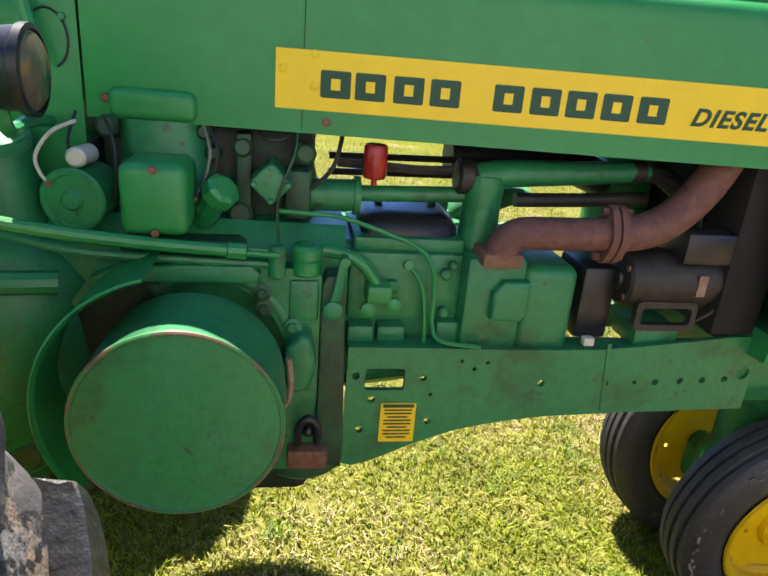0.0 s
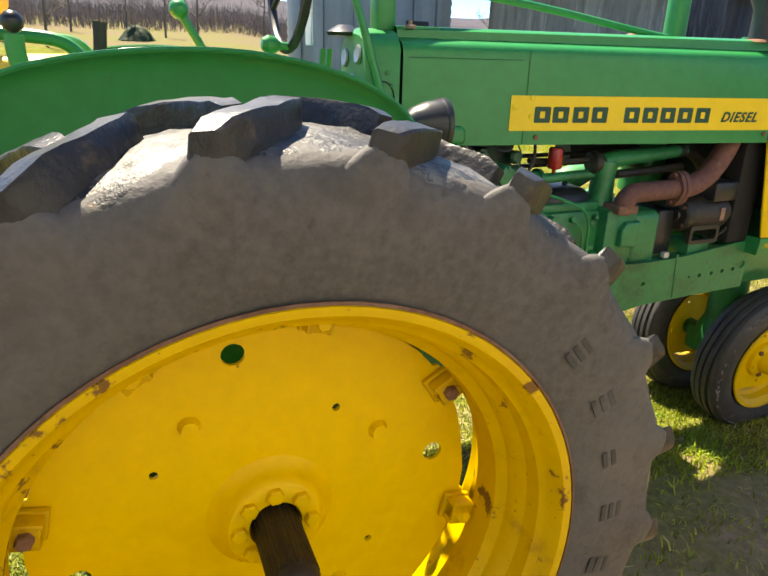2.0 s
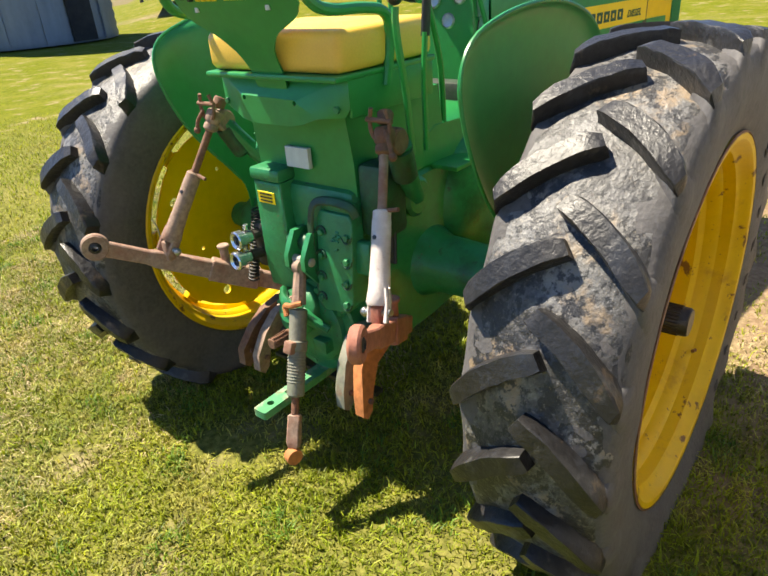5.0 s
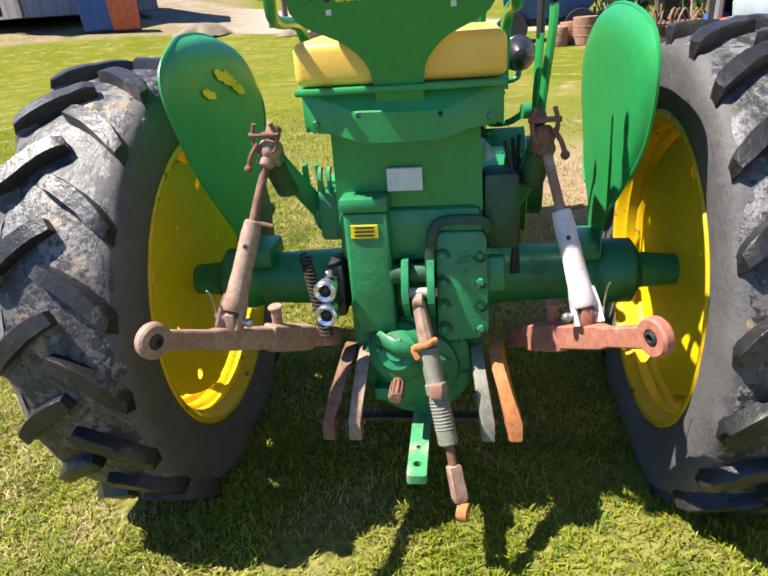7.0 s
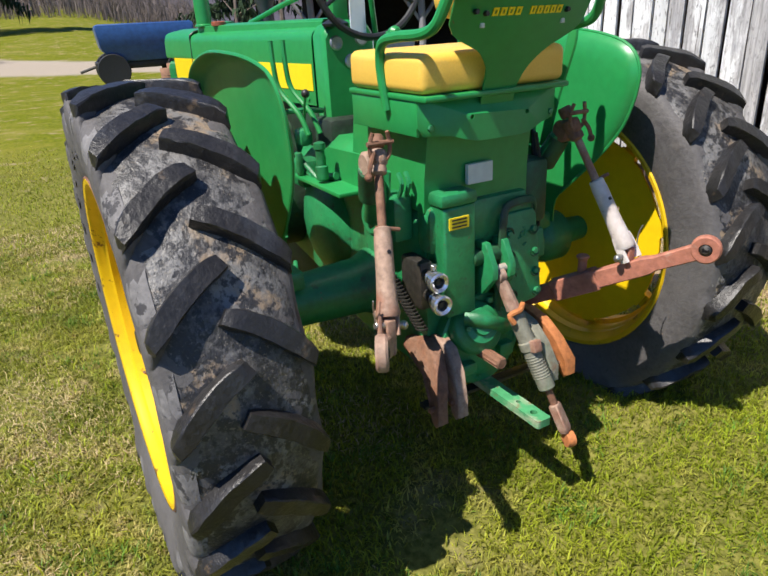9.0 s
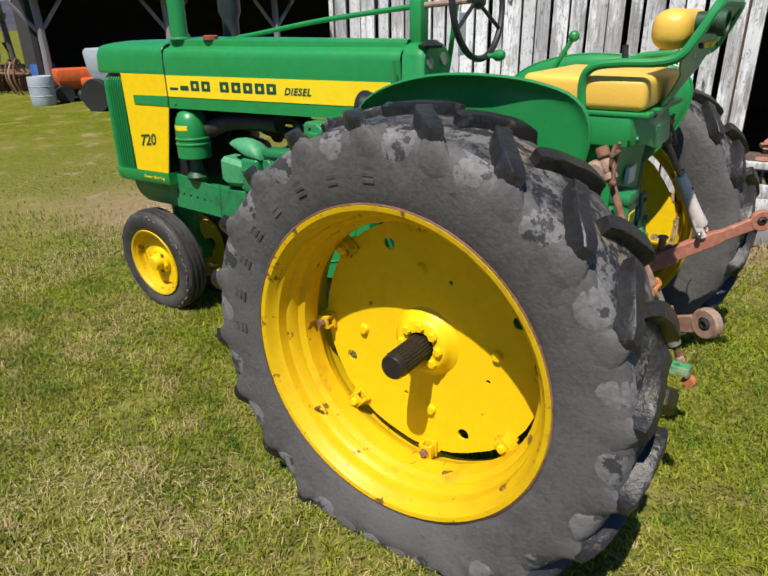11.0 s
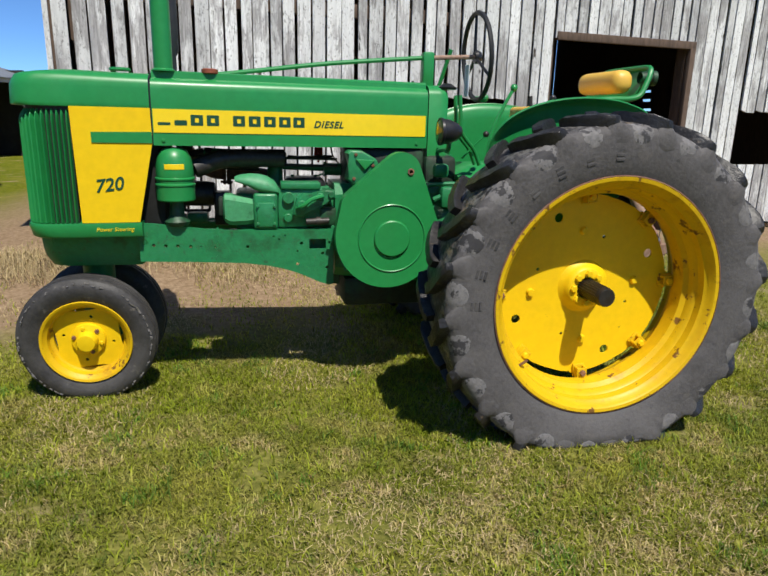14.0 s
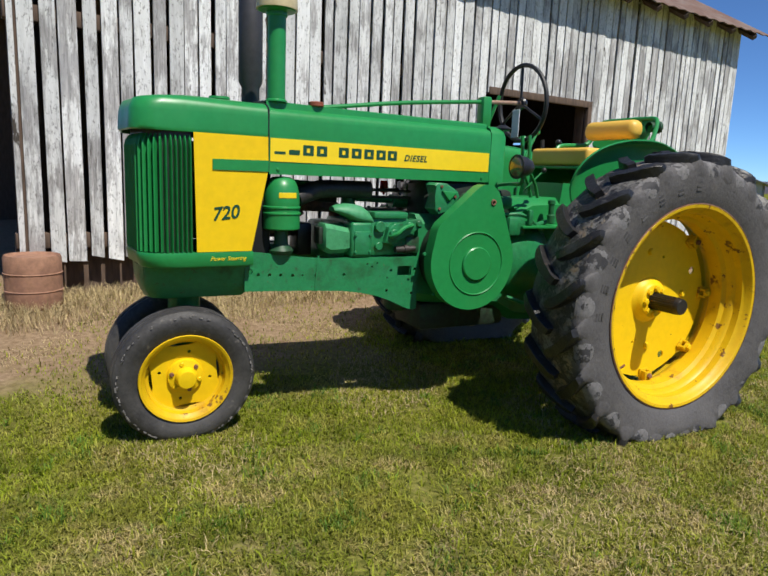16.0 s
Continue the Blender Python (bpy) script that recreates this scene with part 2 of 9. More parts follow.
def cyl(bm, p0, p1, r0, r1=None, seg=16, bev=0.0):
    r1 = r0 if r1 is None else r1
    p0, p1 = Vector(p0), Vector(p1)
    L = (p1 - p0).length
    if bev:
        prof = [(r0 - bev, 0), (r0, bev), (r1, L - bev), (r1 - bev, L)]
    else:
        prof = [(r0, 0), (r1, L)]
    lathe(bm, prof, p0, p1 - p0, seg)


def curve_points(pts, sub=6):
    pts = [Vector(p) for p in pts]
    if len(pts) < 3 or sub < 2:
        return pts
    out = []
    for i in range(len(pts) - 1):
        p0 = pts[max(i - 1, 0)]
        p1, p2 = pts[i], pts[i + 1]
        p3 = pts[min(i + 2, len(pts) - 1)]
        for s in range(sub):
            t = s / sub
            out.append(0.5 * (2 * p1 + (p2 - p0) * t + (2 * p0 - 5 * p1 + 4 * p2 - p3) * t * t + (3 * p1 - p0 - 3 * p2 + p3) * t**3))
    out.append(pts[-1])
    return out


def tube(bm, pts, r, seg=8, sub=6, r_end=None, flat=None):
    """A round bar along a smooth line; flat=(a, b): an oblong bar."""
    pts = curve_points(pts, sub)
    rings = []
    u = None
    for i, p in enumerate(pts):
        d = (pts[min(i + 1, len(pts) - 1)] - pts[max(i - 1, 0)]).normalized()
        if u is None:
            _, u, v = basis(d)
        else:
            u = (u - d * u.dot(d)).normalized()
            v = d.cross(u)
        k = r if r_end is None else r + (r_end - r) * i / (len(pts) - 1)
        a, c = (k, k) if flat is None else flat
        rings.append([p + u * a * math.cos(2 * math.pi * s / seg) + v * c * math.sin(2 * math.pi * s / seg) for s in range(seg)])
    faces_of(bm, rings)


def ball(bm, c, r, seg=12, squash=(1, 1, 1)):
    m = Matrix.Translation(c) @ Matrix.Diagonal((*squash, 1))
    bmesh.ops.create_uvsphere(bm, u_segments=seg, v_segments=max(6, seg // 2), radius=r, matrix=m)


def plate(bm, outline, holes, place, d0, d1):
    """A sheet with holes: 2D loops, laid into space by place(u, v, d), from depth d0 to d1."""
    edges = []
    for loop in (outline, *holes):
        vs = [bm.verts.new(place(u, v, d0)) for u, v in loop]
        edges += [bm.edges.new((vs[i], vs[(i + 1) % len(vs)])) for i in range(len(vs))]
    fs = [g for g in bmesh.ops.triangle_fill(bm, use_beauty=True, use_dissolve=False, edges=edges)["geom"] if isinstance(g, bmesh.types.BMFace)]
    ex = bmesh.ops.extrude_face_region(bm, geom=fs)["geom"]
    step = Vector(place(0, 0, d1)) - Vector(place(0, 0, d0))
    bmesh.ops.translate(bm, vec=step, verts=[g for g in ex if isinstance(g, bmesh.types.BMVert)])


def ring2(cu, cv, r, k=16, r2=None, turn=0.0):
    return [(cu + r * math.cos(2 * math.pi * i / k + turn), cv + (r2 or r) * math.sin(2 * math.pi * i / k + turn)) for i in range(k)]


def rect2(u0, u1, v0, v1, r=0.0, k=4):
    if r <= 0:
        return [(u0, v0), (u1, v0), (u1, v1), (u0, v1)]
    out = []
    for cu, cv, a0 in ((u1 - r, v0 + r, -90), (u1 - r, v1 - r, 0), (u0 + r, v1 - r, 90), (u0 + r, v0 + r, 180)):
        out += [(cu + r * math.cos(radians(a0 + 90 * i / k)), cv + r * math.sin(radians(a0 + 90 * i / k))) for i in range(k + 1)]
    return out


def bolt(bm, c, axis, r=0.012, h=0.009):
    d = Vector(axis).normalized()
    c = Vector(c)
    lathe(bm, [(r, 0), (r, h * 0.8), (r * 0.8, h)], c, d, 6)


def prism(bm, outline, place, d0, d1, bev=0.0):
    a = [bm.verts.new(place(u, v, d0)) for u, v in outline]
    c = [bm.verts.new(place(u, v, d1)) for u, v in outline]
    k = len(a)
    bm.faces.new(a[::-1])
    top = bm.faces.new(c)
    for i in range(k):
        bm.faces.new((a[i], a[(i + 1) % k], c[(i + 1) % k], c[i]))
    if bev:
        bmesh.ops.bevel(bm, geom=list(top.edges), offset=bev, segments=3, profile=0.5, affect="EDGES", clamp_overlap=True)


def XZ(u, v, d):
    return (u, d, v)


def XZs(s):
    return lambda u, v, d: (u, s * d, v)


def letters(name, body, size, place, material, parent, depth=0.0012, shear=0.0, spacing=1.0, bold=0.0):
    """Flat raised letters from the built-in font."""
    cu = bpy.data.curves.new("letters", "FONT")
    cu.body, cu.size, cu.extrude, cu.shear, cu.space_character, cu.offset = body, size, depth, shear, spacing, bold
    tmp = new("letters", cu)
    me = bpy.data.meshes.new_from_object(tmp.evaluated_get(bpy.context.evaluated_depsgraph_get()))
    bpy.data.objects.remove(tmp)
    me.materials.clear()
    me.materials.append(material)
    me.transform(place)
    ob = new(name, me)
    ob.parent = parent
    return ob

# ---- ground ----
WALL_A, WALL_B = -2.898, 0.121  # the barn's long wall: y = A + B x


def wall_y(x):
    return WALL_A + WALL_B * x


def smooth01(t):
    t = max(0.0, min(1.0, t))
    return t * t * (3 - 2 * t)


def ground_z(x, y):
    near = wall_y(max(-7.0, min(3.2, x)))
    along = smooth01((x + 9.0) / 2.0) * smooth01((6.0 - x) / 2.5)
    rise = (0.10 * smooth01((y - near - 1.5) / -1.5) + 0.06 * smooth01((y - near - 2.7) / -0.8)) * along
    lump = 0.012 * noise.noise(Vector((x * 0.7, y * 0.7, 3.0))) if abs(x) < 12 and abs(y) < 12 else 0.0
    r, head = math.hypot(x + 2.0, y), math.degrees(math.atan2(y, x + 2.0))
    slope = (0.07 + 0.045 * smooth01((head - 16) / 14.0)) * max(0.0, min(r, 115.0) - 28.0) * smooth01((head + 18) / 15.0) * smooth01((60 - head) / 15.0)
    field = 0.055 * max(0.0, min(r, 165.0) - 42.0) * smooth01((head - 68) / 12.0) * smooth01((150 - head) / 15.0)
    return rise + lump - 0.006 + slope + field


def ground_material():
    m = bpy.data.materials.new("lawn")
    m.use_nodes = True
    nt = m.node_tree
    n, l = nt.nodes, nt.links
    b = n["Principled BSDF"]
    b.inputs["Roughness"].default_value = 0.9
    b.inputs["Specular IOR Level"].default_value = 0.04
    pos = n.new("ShaderNodeNewGeometry").outputs["Position"]

    def tex(scale, detail=5.0, rough=0.6):
        x = n.new("ShaderNodeTexNoise")
        x.inputs["Scale"].default_value, x.inputs["Detail"].default_value, x.inputs["Roughness"].default_value = scale, detail, rough
        l.new(pos, x.inputs["Vector"])
        return x.outputs["Fac"]

    def rng(src, a, c, to=(0, 1)):
        x = n.new("ShaderNodeMapRange")
        for k, v in zip(("From Min", "From Max", "To Min", "To Max"), (a, c, *to)):
            x.inputs[k].default_value = v
        l.new(src, x.inputs["Value"])
        return x.outputs["Result"]

    def mixc(f, a, c):
        x = n.new("ShaderNodeMix")
        x.data_type = "RGBA"
        for s, v in ((x.inputs["Factor"], f), (x.inputs["A"], a), (x.inputs["B"], c)):
            if isinstance(v, tuple):
                s.default_value = (*v, 1)
            else:
                l.new(v, s)
        return x.outputs["Result"]

    def math_(op, a, c):
        x = n.new("ShaderNodeMath")
        x.operation = op
        for s, v in zip(x.inputs, (a, c)):
            if isinstance(v, (int, float)):
                s.default_value = v
            else:
                l.new(v, s)
        return x.outputs[0]

    grass = mixc(rng(tex(14), 0.3, 0.7), (0.062, 0.083, 0.006), (0.175, 0.185, 0.014))
    grass = mixc(rng(tex(1.1), 0.45, 0.75), grass, (0.19, 0.175, 0.030))
    rr = n.new("ShaderNodeVectorMath")
    rr.operation = "LENGTH"
    l.new(pos, rr.inputs[0])
    mat_ = mixc(rng(tex(30), 0.35, 0.65), (0.085, 0.092, 0.018), (0.215, 0.205, 0.050))
    grass = mixc(rng(rr.outputs["Value"], 9.5, 6.5), grass, mat_)
    dry = mixc(rng(tex(60), 0.3, 0.7), (0.20, 0.155, 0.085), (0.36, 0.29, 0.17))
    soil = mixc(rng(tex(25), 0.35, 0.65), (0.195, 0.130, 0.076), (0.315, 0.228, 0.145))
    col = mixc(rng(tex(2.2, 6), 0.57, 0.70), grass, dry)
    col = mixc(rng(tex(0.30, 6, 0.7), 0.52, 0.72, (0.0, 0.55)), col, mixc(rng(tex(20), 0.3, 0.7), (0.20, 0.165, 0.055), (0.30, 0.25, 0.10)))
    sx = n.new("ShaderNodeSeparateXYZ")
    l.new(pos, sx.inputs[0])
    # bare soil along the barn's foot
    d = math_("SUBTRACT", sx.outputs[1], math_("ADD", math_("MULTIPLY", sx.outputs[0], WALL_B), WALL_A))
    wob = math_("MULTIPLY", math_("SUBTRACT", tex(1.6), 0.5), 2.4)
    wider = rng(sx.outputs[0], -0.9, 0.8, (0.0, 0.85))
    near = rng(math_("SUBTRACT", math_("SUBTRACT", d, wob), wider), 1.55, 0.75)
    inx = math_("MULTIPLY", rng(sx.outputs[0], -9.0, -7.5), rng(sx.outputs[0], 5.6, 4.0))
    col = mixc(math_("MULTIPLY", near, inx), col, soil)
    # gravel drive and yard far ahead of the tractor
    near_edge = math_("SUBTRACT", sx.outputs[0], math_("MULTIPLY", sx.outputs[1], 0.45))
    far_edge = math_("SUBTRACT", sx.outputs[0], sx.outputs[1])
    sway = math_("MULTIPLY", math_("SUBTRACT", tex(0.35), 0.5), 3.0)
    drive = math_("MULTIPLY", rng(math_("ADD", near_edge, sway), 27.8, 28.6), rng(math_("ADD", far_edge, sway), 35.0, 34.2))
    gravel = mixc(rng(tex(40), 0.3, 0.7), (0.26, 0.22, 0.17), (0.37, 0.32, 0.26))
    col = mixc(drive, col, gravel)
    bank = math_("MULTIPLY", rng(math_("ADD", rr.outputs["Value"], sway), 34.4, 35.6), rng(math_("SUBTRACT", sx.outputs[1], math_("MULTIPLY", sx.outputs[0], 0.30)), 0.0, 3.0))
    bank = math_("MULTIPLY", bank, rng(tex(0.8, 6), 0.30, 0.55))
    col = mixc(math_("MULTIPLY", bank, rng(sx.outputs[1], 34.0, 30.0)), col, mixc(rng(tex(6), 0.35, 0.65), (0.16, 0.125, 0.07), (0.30, 0.235, 0.15)))
    field = rng(sx.outputs[1], 58.0, 66.0)
    col = mixc(field, col, mixc(rng(tex(0.08, 6), 0.40, 0.60), (0.165, 0.130, 0.078), (0.150, 0.145, 0.050)))
    l.new(col, b.inputs["Base Color"])
    bp = n.new("ShaderNodeBump")
    bp.inputs["Strength"].default_value, bp.inputs["Distance"].default_value = 0.6, 0.02
    l.new(tex(45, 6), bp.inputs["Height"])
    l.new(bp.outputs[0], b.inputs["Normal"])
    return m


LAWN = ground_material()


def build_ground():
    bm = B()

    def line(lo, hi, step):
        near = list(np.arange(lo, hi + 1e-6, step))
        out, g = [], step
        a = hi
        while a < 2500:
            g *= 1.22
            a += g
            out.append(a)
        back, g, a = [], step, lo
        while a > -2500:
            g *= 1.22
            a -= g
            back.append(a)
        return back[::-1] + near + out

    xs, ys = line(-9, 7, 0.3), line(-6, 5, 0.3)
    grid = [[bm.verts.new((x, y, ground_z(x, y))) for y in ys] for x in xs]
    for i in range(len(xs) - 1):
        for j in range(len(ys) - 1):
            bm.faces.new((grid[i][j], grid[i + 1][j], grid[i + 1][j + 1], grid[i][j + 1]))
    ob = part("ground", bm, LAWN)
    tagged(ob, "mown spring lawn with dry patches and bare soil", "ground", kind="structure")


build_ground()

GRASS = mat("grass_blade", (0.208, 0.254, 0.016), 0.5, grain=(3, 0.35), spots=((1.3, 0.45, 0.70, (0.36, 0.34, 0.045), 0.7), (2.0, 0.53, 0.64, (0.42, 0.34, 0.13), 0.65), (6, 0.54, 0.66, (0.42, 0.34, 0.11), 0.55)), island=0.55, spec=0.25, through_light=0.38)
DRYLAWN = mat("half_dry_grass_blade", (0.215, 0.240, 0.030), 0.5, grain=(3, 0.35), spots=((1.3, 0.45, 0.68, (0.34, 0.32, 0.055), 0.7), (3.2, 0.50, 0.60, (0.46, 0.36, 0.17), 0.8), (7, 0.55, 0.66, (0.13, 0.19, 0.035), 0.7), (9, 0.57, 0.66, (0.30, 0.20, 0.10), 0.7)), island=0.55, spec=0.25, through_light=0.3)
TUFT = mat("grass_tuft_blade", (0.120, 0.225, 0.030), 0.5, grain=(3, 0.3), spots=((2.5, 0.45, 0.65, (0.18, 0.26, 0.035), 0.7),), island=0.45, spec=0.25, through_light=0.38)
STRAW = mat("dry_straw", (0.42, 0.33, 0.17), 0.7, grain=(30, 0.25), island=0.3, spec=0.3)


def blades(name, n, region, height, width, material, label, keep, lean=0.5, seed=3, category="grass"):
    """Many single blades as one mesh: each a bent, tapering strip."""
    rs = np.random.RandomState(seed)
    x = rs.uniform(region[0], region[1], n)
    y = rs.uniform(region[2], region[3], n)
    ok = np.array([keep(a, c, rs.rand()) for a, c in zip(x, y)])
    x, y = x[ok], y[ok]
    n = len(x)
    z = np.array([ground_z(a, c) for a, c in zip(x, y)]) - 0.004
    ang = rs.uniform(0, 2 * np.pi, n)
    ln = rs.uniform(0.15, 1.0, n) * lean
    h = height * rs.uniform(0.45, 1.15, n)
    w = width * rs.uniform(0.6, 1.3, n)
    dirx, diry = np.cos(ang), np.sin(ang)
    sx, sy = -diry, dirx
    v = np.empty((n, 5, 3))
    for k, (s, t, ww) in enumerate(((-1, 0, 1), (1, 0, 1), (-1, 0.55, 0.75), (1, 0.55, 0.75), (0, 1, 0))):
        v[:, k, 0] = x + s * sx * w * ww + dirx * ln * h * t * t
        v[:, k, 1] = y + s * sy * w * ww + diry * ln * h * t * t
        v[:, k, 2] = z + h * (t if t < 1 else 1 - 0.25 * ln)
    base = np.arange(n)[:, None] * 5
    quads = base + np.array([0, 1, 3, 2])
    tris = base + np.array([2, 3, 4])
    me = bpy.data.meshes.new(name)
    me.from_pydata(v.reshape(-1, 3).tolist(), [], quads.tolist() + tris.tolist())
    me.materials.append(material)
    ob = new(name, me)
    return tagged(ob, label, category, kind="stuff")


def bare(x, y):
    """How bare the soil is, 0 to 1, by the barn and in the dry patches."""
    d = y - wall_y(x)
    wob = 1.1 * noise.noise(Vector((x * 0.9, y * 0.9, 7.7)))
    return smooth01((1.40 + 0.65 * smooth01((x + 0.9) / 1.4) + 0.75 * smooth01((x - 0.2) / 0.8) - d + wob) / 0.9)


def keep_far(x, y, r):
    edge = min(x + 4.0, 9.5 - x, 9.0 - y)
    return edge > 3.0 * r and keep_lawn(x, y, r)


def keep_lawn(x, y, r):
    if bare(x, y) > 0.25 + 0.85 * r:
        return False
    return noise.noise(Vector((x * 1.7, y * 1.7, 1.3))) > -0.55 + 0.5 * (r - 0.5)


def clump(x, y, k, seed):
    return noise.noise(Vector((x * k, y * k, seed))) + 0.5 * noise.noise(Vector((x * k * 2.3, y * k * 2.3, seed + 9)))


def keep_tuft(x, y, r):
    return clump(x, y, 4.6, 21.0) > 0.26 + 0.35 * r and bare(x, y) < 0.5


def keep_mat(x, y, r):
    edge = min(x + 2.8, 4.2 - x, 3.9 - y)
    if edge < 1.1 * r + 0.5 * noise.noise(Vector((x * 1.3, y * 1.3, 12.0))):
        return False
    return keep_lawn(x, y, r) and clump(x, y, 2.4, 33.0) > -0.75 + 0.45 * r


def open_side(x, y):
    return y > 0.75 + 0.5 * noise.noise(Vector((x * 0.8, y * 0.8, 17.0)))


def keep_lush(x, y, r):
    return keep_mat(x, y, r) and not open_side(x, y)


def keep_dry(x, y, r):
    return keep_mat(x, y, r) and open_side(x, y) and clump(x, y, 3.1, 51.0) > -0.62 + 0.4 * r


blades("lawn_grass", 330000, (-2.8, 4.2, -2.9, 1.4), 0.032, 0.0027, GRASS, "short green lawn grass round the tractor", keep_lush, 1.5, 3)
blades("lawn_grass", 340000, (-2.8, 4.2, 0.2, 3.9), 0.032, 0.0026, DRYLAWN, "short half-dry lawn grass with tan patches", keep_dry, 1.6, 5)
blades("grass_tuft", 260000, (-2.4, 3.8, -2.4, 3.6), 0.046, 0.0028, TUFT, "taller blue-green grass tufts in the lawn", keep_tuft, 1.1, 13)
blades("lawn_grass", 200000, (-4.0, 9.5, -3.2, 9.0), 0.048, 0.0036, GRASS, "short green lawn grass farther out", keep_far, 1.2, 4)

# ---- barn ----


def board_material():
    """Old boards: grey wood with flaking whitewash, knots and dark stains, running up the grain."""
    m = bpy.data.materials.new("weathered_whitewashed_board")
    m.use_nodes = True
    n, l = m.node_tree.nodes, m.node_tree.links
    b = n["Principled BSDF"]
    b.inputs["Roughness"].default_value, b.inputs["Specular IOR Level"].default_value = 0.85, 0.2
    pos = n.new("ShaderNodeNewGeometry").outputs["Position"]
    rnd = n.new("ShaderNodeObjectInfo").outputs["Random"]

    def tex(scale, stretch, detail=5.0, rough=0.65):
        mp = n.new("ShaderNodeMapping")
        mp.inputs["Scale"].default_value = (1, 1, stretch)
        l.new(pos, mp.inputs["Vector"])
        off = n.new("ShaderNodeVectorMath")
        off.operation = "ADD"
        cmb = n.new("ShaderNodeCombineXYZ")
        mul = n.new("ShaderNodeMath")
        mul.operation = "MULTIPLY"
        mul.inputs[1].default_value = 37.0
        l.new(rnd, mul.inputs[0])
        l.new(mul.outputs[0], cmb.inputs[2])
        l.new(mp.outputs[0], off.inputs[0])
        l.new(cmb.outputs[0], off.inputs[1])
        x = n.new("ShaderNodeTexNoise")
        x.inputs["Scale"].default_value, x.inputs["Detail"].default_value, x.inputs["Roughness"].default_value = scale, detail, rough
        l.new(off.outputs[0], x.inputs["Vector"])
        return x.outputs["Fac"]

    def rng(src, a, c, lo=0.0, hi=1.0):
        x = n.new("ShaderNodeMapRange")
        for k, v in zip(("From Min", "From Max", "To Min", "To Max"), (a, c, lo, hi)):
            x.inputs[k].default_value = v
        l.new(src, x.inputs["Value"])
        return x.outputs["Result"]

    def mixc(f, a, c):
        x = n.new("ShaderNodeMix")
        x.data_type = "RGBA"
        for s_, v in ((x.inputs["Factor"], f), (x.inputs["A"], a), (x.inputs["B"], c)):
            if isinstance(v, tuple):
                s_.default_value = (*v, 1)
            else:
                l.new(v, s_)
        return x.outputs["Result"]

    wood = mixc(rng(tex(60, 0.06), 0.35, 0.65), (0.24, 0.235, 0.229), (0.50, 0.49, 0.48))
    paint = mixc(rng(tex(30, 0.15), 0.3, 0.7), (0.60, 0.61, 0.595), (0.80, 0.81, 0.795))
    # broad bands where the whitewash has held, broken up by fine flaking
    add = n.new("ShaderNodeMath")
    add.operation = "ADD"
    sepz = n.new("ShaderNodeSeparateXYZ")
    l.new(pos, sepz.inputs[0])
    high = n.new("ShaderNodeMath")
    high.operation = "ADD"
    l.new(rng(tex(1.6, 0.6, 3.0), 0.34, 0.64, -0.22, 0.22), high.inputs[0])
    l.new(rng(sepz.outputs[2], 1.75, 2.15, 0.0, 0.06), high.inputs[1])
    l.new(high.outputs[0], add.inputs[0])
    l.new(tex(30, 0.16, 8.0, 0.75), add.inputs[1])
    col = mixc(rng(add.outputs[0], 0.43, 0.58), wood, paint)
    col = mixc(rng(tex(55, 0.45, 6.0, 0.7), 0.56, 0.62, 0.0, 0.75), col, (0.21, 0.205, 0.20))
    col = mixc(rng(tex(2.2, 0.35, 4.0), 0.56, 0.70, 0.0, 0.55), col, (0.27, 0.27, 0.28))
    col = mixc(rng(tex(9, 0.35, 4.0), 0.66, 0.70), col, (0.07, 0.06, 0.05))
    col = mixc(rng(tex(70, 0.03, 3.0), 0.655, 0.70), col, (0.08, 0.07, 0.06))
    hv = n.new("ShaderNodeHueSaturation")
    l.new(rng(rnd, 0, 1, 0.80, 1.14), hv.inputs["Value"])
    l.new(col, hv.inputs["Color"])
    l.new(hv.outputs[0], b.inputs["Base Color"])
    bp = n.new("ShaderNodeBump")
    bp.inputs["Strength"].default_value, bp.inputs["Distance"].default_value = 0.7, 0.006
    l.new(tex(45, 0.08), bp.inputs["Height"])
    l.new(bp.outputs[0], b.inputs["Normal"])
    return m


BOARD = board_material()
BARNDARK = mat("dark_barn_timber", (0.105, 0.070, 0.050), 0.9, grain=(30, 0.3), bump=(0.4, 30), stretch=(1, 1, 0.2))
ROOF = mat("rusty_barn_roof", (0.17, 0.10, 0.07), 0.6, metal=0.3, grain=(20, 0.25), spots=((3, 0.45, 0.7, (0.28, 0.25, 0.22), 0.6),), bump=(0.2, 30))
X0B, X1B, EAVE = -6.85, 3.08, 3.72
DOOR = (-3.42, -1.68, 2.23)
HATCH = (-1.04, -0.47, 0.20, 1.59)
PANE = (-5.02, -4.31, 0.95, 1.56)
ANG = math.atan(WALL_B)
LBARN = (X1B - X0B) / math.cos(ANG)
BARN_M = Matrix.Translation((X0B, wall_y(X0B), 0)) @ Matrix.Rotation(ANG, 4, "Z")


def on_wall(x):
    """Distance along the wall of a place x."""
    return (x - X0B) / math.cos(ANG)


